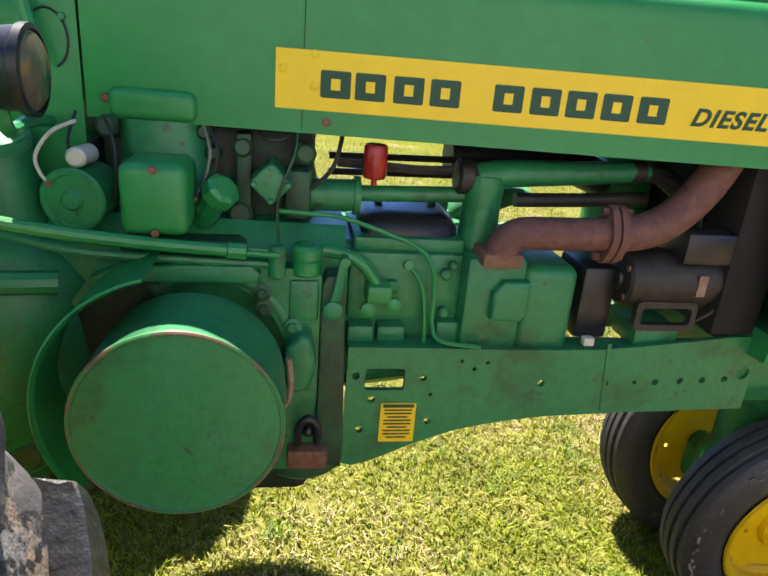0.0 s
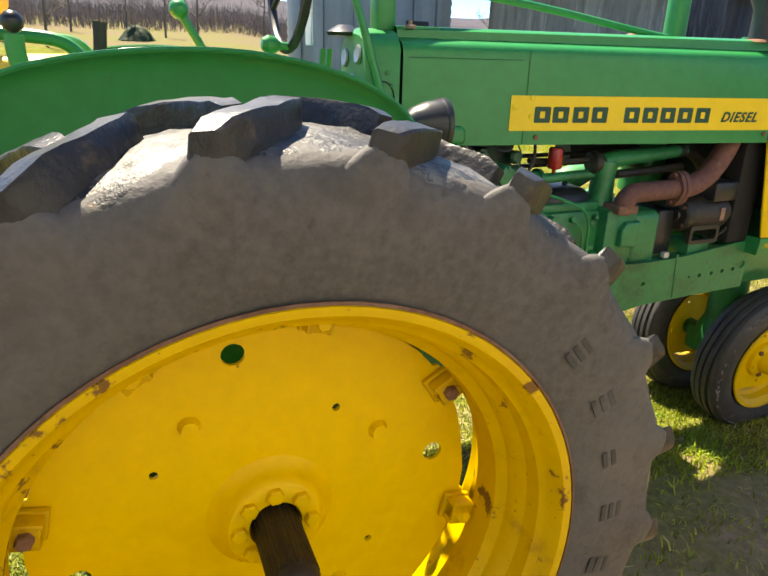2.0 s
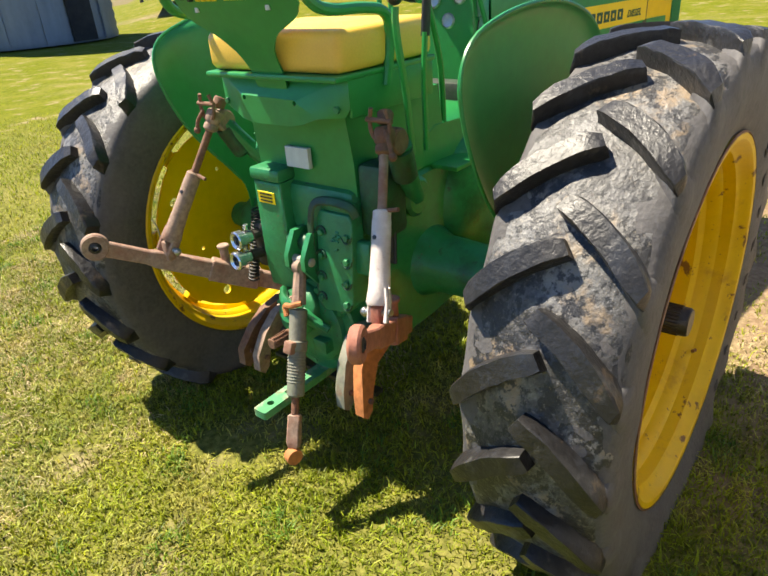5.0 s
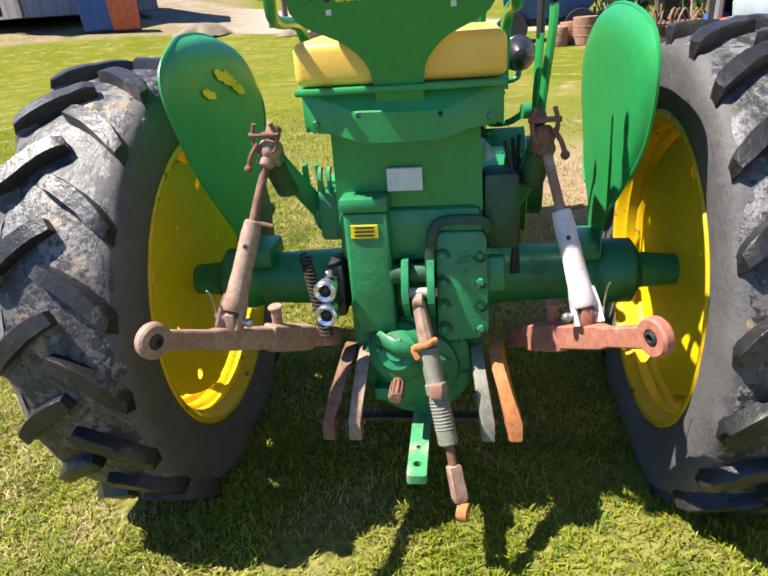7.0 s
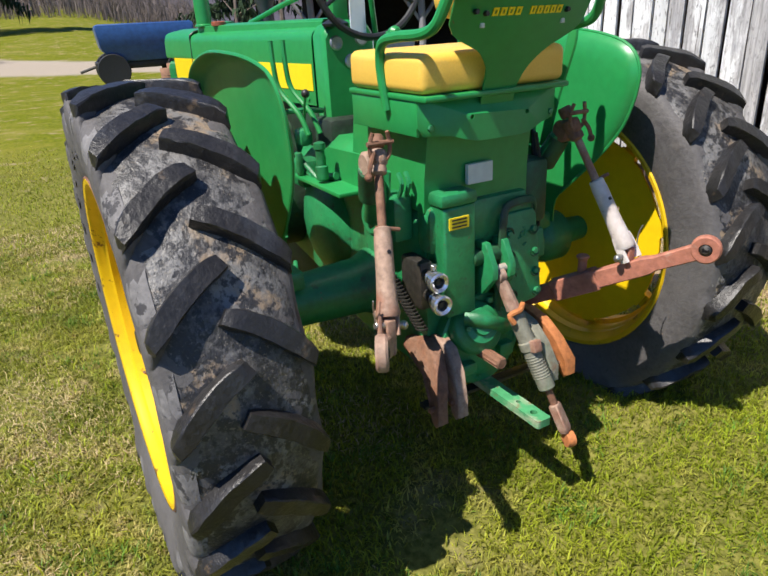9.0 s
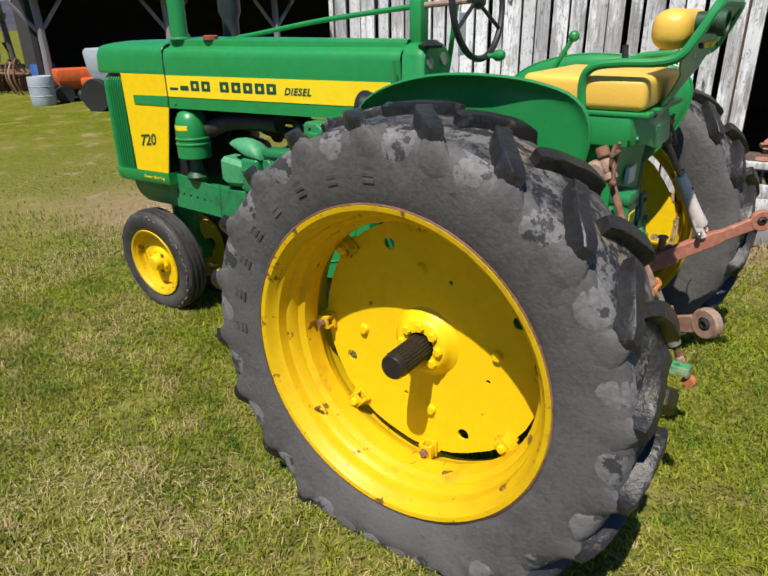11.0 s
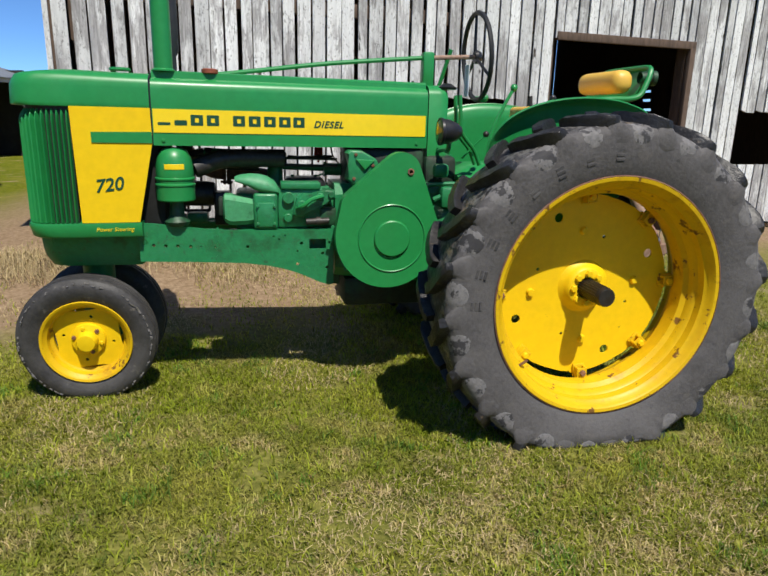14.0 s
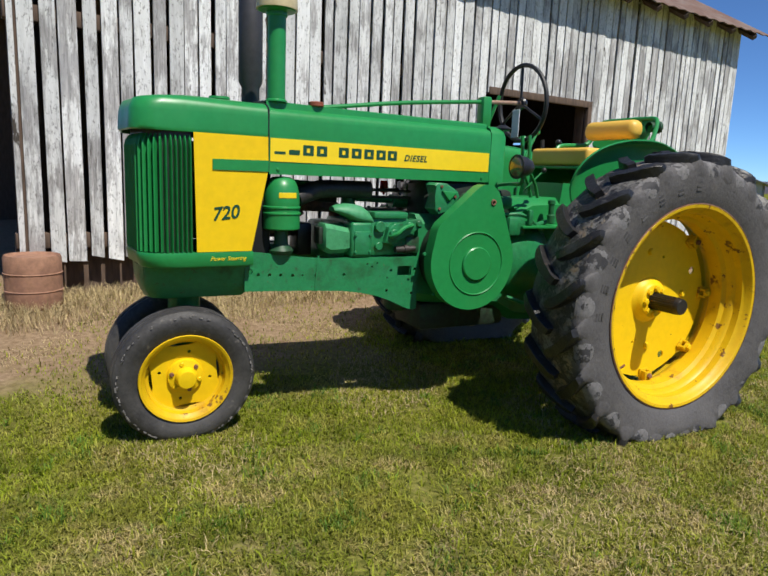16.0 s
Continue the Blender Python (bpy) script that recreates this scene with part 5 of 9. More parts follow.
            bmesh.ops.smooth_vert(bm, verts=bm.verts[:], factor=0.4, use_axis_x=True, use_axis_y=True, use_axis_z=True)
            ob = part("lug_foot", bm, TYRE, tyre, smooth=80)
            flatten(ob, AXZ)
            if s > 0:
                # pale bleached hollow between two lugs on the shoulder
                bm = B()
                rings = []
                for q in range(9):
                    v = q / 8
                    r = 0.7165 - 0.085 * v
                    side = float(np.interp(r, (0.61, 0.66, 0.690, 0.708, 0.718, 0.724), (0.1925, 0.192, 0.1865, 0.171, 0.142, 0.10)))
                    w = 0.066 * math.sqrt(max(0.0, 1 - v**2.2)) + 0.002
                    ring = []
                    for p in range(11):
                        u = p / 5 - 1
                        an = a0 + 0.200 + gap / 2 + u * w * rs.uniform(0.90, 1.06) / 0.68
                        up = 0.0055 * (1 - u**4) * (1 - 0.7 * v**3) - 0.0025
                        ring.append(((r + 0.6 * up) * math.cos(an), half * (side + up), (r + 0.6 * up) * math.sin(an)))
                    rings.append(ring)
                faces_of(bm, rings, closed=False, cap=False)
                ob = part("shoulder_hollow", bm, FOOT, tyre, "bleached pale rubber between lugs", smooth=80)
                flatten(ob, AXZ)
    annulus_bars(tyre, 8, 0.600, radians(43 if s > 0 else -4), -s, 0.050, 0.0016 if s > 0 else 0.0011, s * 0.1915, MARKRUB)
    # rim: deep stepped steel ring
    bm = B()
    half = [(0.512, 0.166), (0.517, 0.174), (0.512, 0.181), (0.498, 0.178), (0.489, 0.166), (0.484, 0.148), (0.470, 0.136), (0.466, 0.100), (0.455, 0.088), (0.450, 0.055), (0.432, 0.038), (0.430, 0.0)]
    lathe(bm, half + [(r, -a) for r, a in half[-2::-1]], (0, 0, 0), (0, 1, 0), 96, cap=False)
    thicken(bm, 0.007)
    rim = part("rim", bm, RIMYELLOW, wheel, "yellow steel rim with rust chips")
    # disc with holes
    yd = (-0.087 if s > 0 else -0.084) * s
    bm = B()
    holes = [ring2(0, 0, 0.048, 16)]
    for k in range(4):
        a = radians((65 if s > 0 else 99) + 90 * k)
        holes.append(ring2(0.345 * math.cos(a), 0.345 * math.sin(a), 0.021, 14))
    for k in range(4):
        a = radians((20 if s > 0 else 57) + 90 * k)
        holes.append(ring2(0.24 * math.cos(a), 0.24 * math.sin(a), 0.0085, 8))
    edge = []
    for k in range(8):
        for da, r in ((-21, 0.414), (-12, 0.417), (-5.5, 0.417), (-4.5, 0.427), (4.5, 0.427), (5.5, 0.417), (12, 0.417)):
            a = radians(45 * k + da + (-3 if s > 0 else 32))
            edge.append((r * math.cos(a), r * math.sin(a)))
    plate(bm, edge, holes, lambda u, v, d: (u, d, v), yd - 0.005, yd + 0.005)
    part("disc", bm, YELLOW, wheel, "dished yellow steel wheel disc")
    for k in range(4):
        bm = B()
        a = radians((-5 if s > 0 else 32) + 90 * k)
        lathe(bm, [(0.020, 0.002), (0.0165, 0.010), (0.015, 0.018), (0.0, 0.019)], (0.255 * math.cos(a), yd + s * 0.004, 0.255 * math.sin(a)), (0, s, 0), 12)
        part("dimple", bm, YELLOW, wheel)
    for k in range(8):
        a = radians(45 * k + (-3 if s > 0 else 32))
        bm = B()
        for q in (-1, 1):
            box(bm, q * 0.019 - 0.006, q * 0.019 + 0.006, yd + s * 0.004, yd + s * 0.052, 0.385, 0.437, bev=0.004)
        box(bm, -0.022, 0.022, yd + s * 0.040, yd + s * 0.052, 0.388, 0.434, bev=0.004)
        box(bm, -0.030, 0.030, yd + s * 0.006, yd + s * 0.020, 0.378, 0.440, bev=0.004)
        bmesh.ops.transform(bm, matrix=Matrix.Rotation(-(a - math.pi / 2), 4, "Y"), verts=bm.verts)
        clamp = part("rim_clamp", bm, RIMYELLOW, wheel)
        bm = B()
        bolt(bm, (0.410 * math.cos(a), yd + s * 0.050, 0.410 * math.sin(a)), (0, s, 0), 0.015, 0.018)
        part("bolt", bm, RUSTM if k % 3 == 0 else YELLOW, clamp)
    # rusted lip where the tyre's bead meets the rim
    bm = B()
    lathe(bm, [(0.515, 0.1735), (0.5195, 0.1765), (0.5195, 0.1795), (0.515, 0.1815)], (0, 0, 0), (0, s, 0), 72, cap=False)
    part("bead_line", bm, RUSTM, wheel, "rusty line at tyre bead")
    # hub with its ring of bolts
    bm = B()
    lathe(bm, [(0.125, 0.003), (0.108, 0.016), (0.098, 0.032), (0.090, 0.048), (0.084, 0.052), (0.050, 0.052), (0.048, 0.030)], (0, yd, 0), (0, s, 0), 32, cap=False)
    hub = part("hub", bm, YELLOW, wheel)
    for k in range(8):
        a = radians(45 * k)
        bm = B()
        bolt(bm, (0.068 * math.cos(a), yd + s * 0.050, 0.068 * math.sin(a)), (0, s, 0), 0.016, 0.017)
        part("bolt", bm, YELLOW, hub)
    # axle shaft end
    bm = B()
    lathe(bm, [(0.041, 0.0), (0.041, 0.215), (0.037, 0.222), (0.0, 0.222)], (0, yd + s * 0.01, 0), (0, s, 0), 28)
    part("axle_shaft", bm, SHAFT, wheel, "dark greasy splined axle end")
    bm = B()
    cyl(bm, (0.0415, yd + s * 0.03, 0), (0.0415, yd + s * 0.205, 0), 0.0024, seg=4)
    first = part("spline", bm, SHAFT, wheel)
    for k in range(1, 26):
        ob = new("spline", first.data)
        ob.parent = wheel
        ob.rotation_euler = (0, 2 * math.pi * k / 26, 0)
    bm = B()
    a = radians(-40)
    cyl(bm, (0.47 * math.cos(a), s * 0.10, 0.47 * math.sin(a)), (0.425 * math.cos(a), s * 0.115, 0.425 * math.sin(a)), 0.006, seg=8)
    part("valve_stem", bm, RUSTM, wheel)
    return wheel


for y_mid, s in ((0.902, 1), (-0.921, -1)):
    rw = rear_wheel("rear_wheel", y_mid, s)
    rw.scale = (1, 0.925, 1)


CRUMB = mat("flaked_rubber", (0.17, 0.16, 0.15), 0.9, grain=(60, 0.3), spots=((20, 0.5, 0.65, (0.12, 0.11, 0.10), 0.7),))


def front_wheel(y_mid, s):
    wheel = part("front_wheel", B(), YELLOW, TR)
    wheel.location = (2.267, y_mid, 0.298)
    wheel.rotation_euler = (radians(-4.0 * s), 0, 0)
    prof = [(0.205, -0.058), (0.222, -0.066), (0.25, -0.077), (0.28, -0.078), (0.302, -0.068)]
    ribs = [(0.312, -0.058), (0.317, -0.052), (0.318, -0.036), (0.309, -0.033), (0.309, -0.027), (0.322, -0.024), (0.322, -0.006), (0.312, -0.004)]
    prof = prof + ribs
    prof = prof + [(r, -a) for r, a in prof[::-1]]
    bm = B()
    lathe(bm, prof, (0, 0, 0), (0, 1, 0), 72, cap=False)
    for v in bm.verts:
        v.co += 0.0025 * Vector((noise.noise(v.co * 14), 0, noise.noise(v.co * 14 + Vector((3, 0, 0)))))
    thicken(bm, 0.012)
    tyre = part("tyre", bm, FTYRE, wheel, "ribbed black front tyre")
    flatten(tyre, 0.297, 0.05)
    # flaked pale rubber along the outer shoulder
    rs = random.Random(int(7 + s))
    bm = B()
    for k in range(150):
        if rs.random() < 0.55:
            continue
        a = 2 * math.pi * (k + rs.random()) / 150
        if math.sin(a) < -0.93:
            continue
        r, w, ln = 0.2985 + rs.uniform(-0.004, 0.005), rs.uniform(0.0015, 0.004), rs.uniform(0.004, 0.011)
        m = Matrix.Rotation(-a, 4, "Y") @ Matrix.Translation((r, s * (0.0735 - 0.9 * (r - 0.2985)), 0)) @ Matrix.Rotation(rs.uniform(-0.4, 0.4), 4, "X")
        box(bm, -w, w, -0.002, 0.002, -ln, ln, m=m)
    flakes = part("worn_edge", bm, CRUMB, tyre, "pale flaked rubber along shoulder", smooth=0)
    flakes["kind"] = "stuff"
    bm = B()
    half = [(0.207, 0.062), (0.212, 0.068), (0.209, 0.074), (0.198, 0.070), (0.190, 0.058), (0.180, 0.050), (0.176, 0.020), (0.160, 0.010), (0.160, 0.0)]
    lathe(bm, half + [(r, -a) for r, a in half[-2::-1]], (0, 0, 0), (0, 1, 0), 56, cap=False)
    thicken(bm, 0.005)
    part("rim", bm, RIMYELLOW, wheel)
    bm = B()
    edge = []
    for k in range(4):
        for da, r in ((-32, 0.150), (-20, 0.168), (0, 0.172), (20, 0.168), (32, 0.150)):
            a = radians(90 * k + da + 40)
            edge.append((r * math.cos(a), r * math.sin(a)))
    plate(bm, edge, [ring2(0.115 * math.cos(radians(a)), 0.115 * math.sin(radians(a)), 0.008, 8) for a in (10, 100, 190, 280)], lambda u, v, d: (u, d, v), s * 0.005, s * 0.014)
    part("disc", bm, YELLOW, wheel)
    bm = B()
    lathe(bm, [(0.082, 0.012), (0.078, 0.032), (0.050, 0.040), (0.046, 0.070), (0.040, 0.082), (0.0, 0.086)], (0, 0, 0), (0, s, 0), 28)
    hub = part("hub", bm, YELLOW, wheel)
    for k in range(6):
        a = radians(60 * k + 15)
        bm = B()
        bolt(bm, (0.064 * math.cos(a), s * 0.032, 0.064 * math.sin(a)), (0, s, 0), 0.011, 0.012)
        part("bolt", bm, YELLOW if k % 2 else RUSTM, hub)
    return wheel


front_wheel(0.185, 1)
front_wheel(-0.185, -1)


def hw(x):
    """Half the hood's width."""
    return 0.053 + 0.1118 * x if x < 1.9 else 0.2654 + 0.075 * (x - 1.9)


def hood_shell(x0, x1, zb, n=10, thick=0.004):
    """Hood sheet: flat sides, rounded shoulders and a slightly crowned top."""
    bm = B()
    rings = []
    for i in range(n + 1):
        x = x0 + (x1 - x0) * i / n
        w = hw(x)
        zt = 1.553 + 0.006 * (x - 0.5)
        ring = [(w, zb), (w, 1.40), (w - 0.001, 1.478), (w - 0.004, 1.498), (w - 0.011, 1.512), (w - 0.022, 1.520), (w - 0.052, 1.530), (w - 0.054, zt - 0.003), (w - 0.060, zt), (w * 0.5, zt + 0.006), (0, zt + 0.009)]
        ring = ring + [(-a, z) for a, z in ring[-2::-1]]
        rings.append([(x, a, z) for a, z in ring])
    faces_of(bm, rings, closed=False, cap=False)
    thicken(bm, thick)
    return bm


HOOD = part("hood", hood_shell(0.565, 1.893, 1.232), GREEN, TR, "glossy green hood with yellow stripes")
# dash cowl behind the hood
bm = B()
rings = []
for x, k in ((0.455, 0.93), (0.47, 0.985), (0.500, 1.0), (0.558, 1.0)):
    w = hw(0.51) * 1.0
    pts = [(w, 1.05 if x > 0.46 else 1.06), (w, 1.50), (w - 0.02, 1.532), (w - 0.05, 1.545), (0, 1.552)]
    pts = pts + [(-a, z) for a, z in pts[-2::-1]]
    rings.append([(x, a * k, 1.05 + (z - 1.05) * (0.97 if k < 0.95 else 1)) for a, z in pts])
faces_of(bm, rings, closed=True)
part("cowl", bm, GREEN, TR)


def nose_plan(k, front, corner=0.11, x0=1.901, n=9):
    """Half the nose's outline seen from above, from the joint round to the middle of the front."""
    xc = front - 0.022 - corner
    pts = [(x, hw(x) * k) for x in np.linspace(x0, xc, 6)]
    w = hw(xc) * k - corner * 0.92
    for t in np.linspace(0, 1, n)[1:]:
        a = math.pi / 2 * t
        pts.append((xc + corner * math.sin(a), w + corner * 0.92 * math.cos(a)))
    return pts + [(front - 0.022 * (1 - t * t), w * (1 - t)) for t in (0.34, 0.67, 1.0)]


def nose():
    """Front hood section with its overhanging brow."""
    bm = B()
    rings = []
    for z, k, front in ((1.395, 1.0, 2.500), (1.400, 1.006, 2.508), (1.412, 1.006, 2.508), (1.478, 1.002, 2.504), (1.500, 0.992, 2.497), (1.516, 0.972, 2.483), (1.526, 0.935, 2.458), (1.536, 0.86, 2.405), (1.546, 0.74, 2.33)):
        pts = nose_plan(k, front)
        pts = pts + [(x, -y) for x, y in pts[-2::-1]]
        rings.append([(x, y, z + (0.008 * smooth01((x - 1.9) / 0.5) if z > 1.5 else 0)) for x, y in pts])
    faces_of(bm, rings, closed=False, cap=False)
    bm.verts.ensure_lookup_table()
    k = len(rings[0])
    last = [bm.verts[i] for i in range(len(bm.verts) - k, len(bm.verts))]
    for i in range(k // 2):
        loop = [last[i], last[i + 1], last[k - 2 - i], last[k - 1 - i]]
        loop = [v for q, v in enumerate(loop) if v not in loop[:q]]
        if len(loop) > 2:
            bm.faces.new(loop)
    thicken(bm, 0.004)
    return part("hood_front", bm, GREEN, TR, smooth=50)


NOSE = nose()


def side_sheet(name, outline, s, material, off, thick=0.003, label="", parent=None, skew=0.0):
    """A sheet lying on the hood's side: outline in x, z."""
    bm = B()
    prism(bm, outline, lambda u, v, d: (u, s * (hw(u) + d), v), off, off + thick)
    return part(name, bm, material, parent or TR, label, smooth=0)


for s in (1, -1):
    # yellow stripes and plates
    zo = 0.0 if s > 0 else -0.015
    side_sheet("stripe", [(0.575 if s > 0 else 0.905, 1.290 + zo), (1.889, 1.290 + zo), (1.889, 1.394 + zo), (0.575 if s > 0 else 0.905, 1.394 + zo)], s, DECAL, 0.0012, 0.0016, "yellow side stripe", HOOD)
    side_sheet("side_panel", [(1.975, 0.882), (2.222, 0.882), (2.232, 1.396 + zo), (1.897, 1.396 + zo), (1.897, 1.290), (1.900, 1.236)], s, YELLOW, -0.004, 0.006, "yellow side panel beside grille")
    side_sheet("trim_bar", [(1.898, 1.242 + zo), (2.152, 1.242 + zo), (2.152, 1.288 + zo), (1.898, 1.292 + zo)], s, GREEN, 0.0035, 0.003)
    # dark prints: plain upright blocks for the maker's mark
    if s > 0:
        starts = [1.870, 1.798, 1.727, 1.656, 1.538, 1.466, 1.395, 1.324, 1.256]
    else:
        starts = [0.986, 1.049, 1.119, 1.186, 1.303, 1.372, 1.439, 1.506, 1.575]
    for i, xa in enumerate(starts):
        xb = xa - s * 0.055
        z0, z1 = 1.323 + 1.6 * zo, 1.371 + 1.6 * zo
        worn = s > 0 and i < 2
        if worn:
            z1 = 1.336 + 0.010 * i
        bm = B()
        lo, hi = min(xa, xb), max(xa, xb)
        place = lambda u, v, d: (u, s * (hw(u) + d), v)
        if worn:
            prism(bm, rect2(lo, hi, z0, z1, 0.005), place, 0.0026, 0.0036)
        else:
            plate(bm, rect2(lo, hi, z0, z1, 0.004), [rect2(lo + 0.019, hi - 0.019, z0 + 0.014, z1 - 0.014)], place, 0.0026, 0.0036)
        part("print_mark", bm, DECALGREEN, HOOD, smooth=0)

letters("print_diesel", "DIESEL", 0.044, Matrix.Translation((1.157, hw(1.157) + 0.0032, 1.325)) @ Matrix.Rotation(math.atan(0.1118), 4, "Z") @ Matrix.Rotation(math.pi, 4, "Z") @ Matrix.Rotation(math.pi / 2, 4, "X"), DECALGREEN, HOOD, shear=0.3, spacing=1.16, bold=0.0014)
letters("print_diesel", "DIESEL", 0.044, Matrix.Translation((1.677, -hw(1.677) - 0.0032, 1.303)) @ Matrix.Rotation(-math.atan(0.1118), 4, "Z") @ Matrix.Rotation(math.pi / 2, 4, "X"), DECALGREEN, HOOD, shear=0.3, spacing=1.16, bold=0.0014)
for s in (1, -1):
    rot = Matrix.Rotation(math.atan(0.075) * s, 4, "Z") @ (Matrix.Rotation(math.pi, 4, "Z") if s > 0 else Matrix.Identity(4)) @ Matrix.Rotation(math.pi / 2, 4, "X")
    x = 2.155 if s > 0 else 1.982
    letters("print_number", "720", 0.082, Matrix.Translation((x, s * (hw(x) + 0.0035), 1.020 if s > 0 else 1.042)) @ rot @ Matrix.Rotation(radians(7), 4, "Z"), DECALGREEN, NOSE, shear=0.25, bold=0.0012)
    x = 2.165 if s > 0 else 1.99
    letters("print_steering", "Power Steering", 0.026, Matrix.Translation((x, s * (hw(x) + 0.0085), 0.843)) @ rot, DECAL, NOSE, shear=0.25)

# hood details on the right: side door line, screws, bolts
bm = B()
for pts in ([(0.58, 1.478), (0.93, 1.478)], [(0.955, 1.505), (0.955, 1.236)],):
    for (xa, za), (xb, zb) in zip(pts, pts[1:]):
        tube(bm, [(xa, -hw(xa) - 0.0012, za), (xb, -hw(xb) - 0.0012, zb)], 0.0008, 5, 1)
part("door_seam", bm, DECALGREEN, HOOD)
for x, z in ((0.918, 1.345), (0.975, 1.372), (0.975, 1.318), (1.0, 1.255), (1.872, 1.262), (0.60, 1.268)):
    bm = B()
    lathe(bm, [(0.0085, 0), (0.0085, 0.004), (0.005, 0.006), (0, 0.006)], (x, -hw(x) - 0.001, z), (0, -1, 0), 10)
    part("screw", bm, RUSTM if z < 1.27 else DECAL, HOOD)
for x in (0.62, 1.85):
    bm = B()
    bolt(bm, (x, hw(x), 1.255), (0, 1, 0), 0.008, 0.006)
    part("screw", bm, GREEN, HOOD)
# joint line between hood and nose
bm = B()
tube(bm, [(1.897, hw(1.897) - 0.002, 1.24), (1.897, hw(1.897) - 0.002, 1.46), (1.897, hw(1.897) - 0.03, 1.535), (1.897, 0, 1.568), (1.897, -hw(1.897) + 0.03, 1.535), (1.897, -hw(1.897) + 0.002, 1.46), (1.897, -hw(1.897) + 0.002, 1.24)], 0.004, 5, 4)
part("hood_joint", bm, BLACK, TR)

# grille: upright fins on a rounded front
half = nose_plan(0.93, 2.455, 0.10, 2.236, 14)
screen = half + [(x, -y) for x, y in half[-2::-1]]
bm = B()
faces_of(bm, [[(x, y, z) for x, y in screen] for z in (0.875, 1.405)], closed=False, cap=False)
thicken(bm, 0.01)
GR = part("grille", bm, BLACK, TR, "upright green grille fins over dark screen")
walk_len = [0.0]
for (xa, ya), (xb, yb) in zip(screen, screen[1:]):
    walk_len.append(walk_len[-1] + math.hypot(xb - xa, yb - ya))
for k in range(44):
    at = walk_len[-1] * (0.012 + 0.976 * k / 43)
    q = max(i for i in range(len(screen) - 1) if walk_len[i] <= at)
    f = (at - walk_len[q]) / (walk_len[q + 1] - walk_len[q])
    pa, pb = Vector((*screen[q], 0)), Vector((*screen[q + 1], 0))
    c, e = pa.lerp(pb, f), (pb - pa).normalized()
    d = Vector((-e.y, e.x, 0))
    p = lambda u, v, z: c + d * u + e * v + Vector((0, 0, z))
    bm = B()
    rings = [[p(-0.002, -0.0075 * w, z), p(0.026 * h, -0.0030 * w, z), p(0.031 * h, 0, z), p(0.026 * h, 0.0030 * w, z), p(-0.002, 0.0075 * w, z)] for z, h, w in ((0.884, 1, 1), (1.335, 1, 1), (1.360, 0.75, 0.9), (1.382, 0.2, 0.6))]
    faces_of(bm, rings)
    part("grille_fin", bm, GREEN, GR, smooth=0)
# base band under grille, and front casting
bm = B()
rings = []
for z, k, front in ((0.815, 0.985, 2.468), (0.822, 1.0, 2.478), (0.868, 1.012, 2.488), (0.880, 1.005, 2.484)):
    pts = nose_plan(k, front, 0.11, 1.968)
    pts = [(x, y + 0.006) if y > 0.02 else (x, y) for x, y in pts]
    rings.append([(x, y, z) for x, y in pts + [(x, -y) for x, y in pts[-2::-1]]])
faces_of(bm, rings)
part("grille_base", bm, GREEN, TR, smooth=50)
bm = B()
rings = []
for z, x0, x1, w in ((0.655, 1.99, 2.42, 0.165), (0.70, 1.965, 2.44, 0.200), (0.74, 1.955, 2.45, 0.215), (0.815, 1.95, 2.455, 0.226)):
    rings.append([(x0, w, z), (x1 - 0.08, w, z), (x1 - 0.02, w * 0.8, z), (x1, w * 0.45, z), (x1, -w * 0.45, z), (x1 - 0.02, -w * 0.8, z), (x1 - 0.08, -w, z), (x0, -w, z)])
faces_of(bm, rings)
bmesh.ops.bevel(bm, geom=bm.edges[:], offset=0.006, segments=2, affect="EDGES", clamp_overlap=True)
part("front_support", bm, GREENCAST, TR)
bm = B()
lathe(bm, [(0.10, 0.0), (0.10, 0.10), (0.075, 0.16), (0.075, 0.40), (0.095, 0.44)], (2.235, 0, 0.26), (0, 0, 1), 24)
box(bm, 2.15, 2.36, -0.11, 0.11, 0.24, 0.36, bev=0.02)
cyl(bm, (2.267, -0.2, 0.29), (2.267, 0.2, 0.29), 0.04)
part("front_pedestal", bm, GREENCAST, TR)

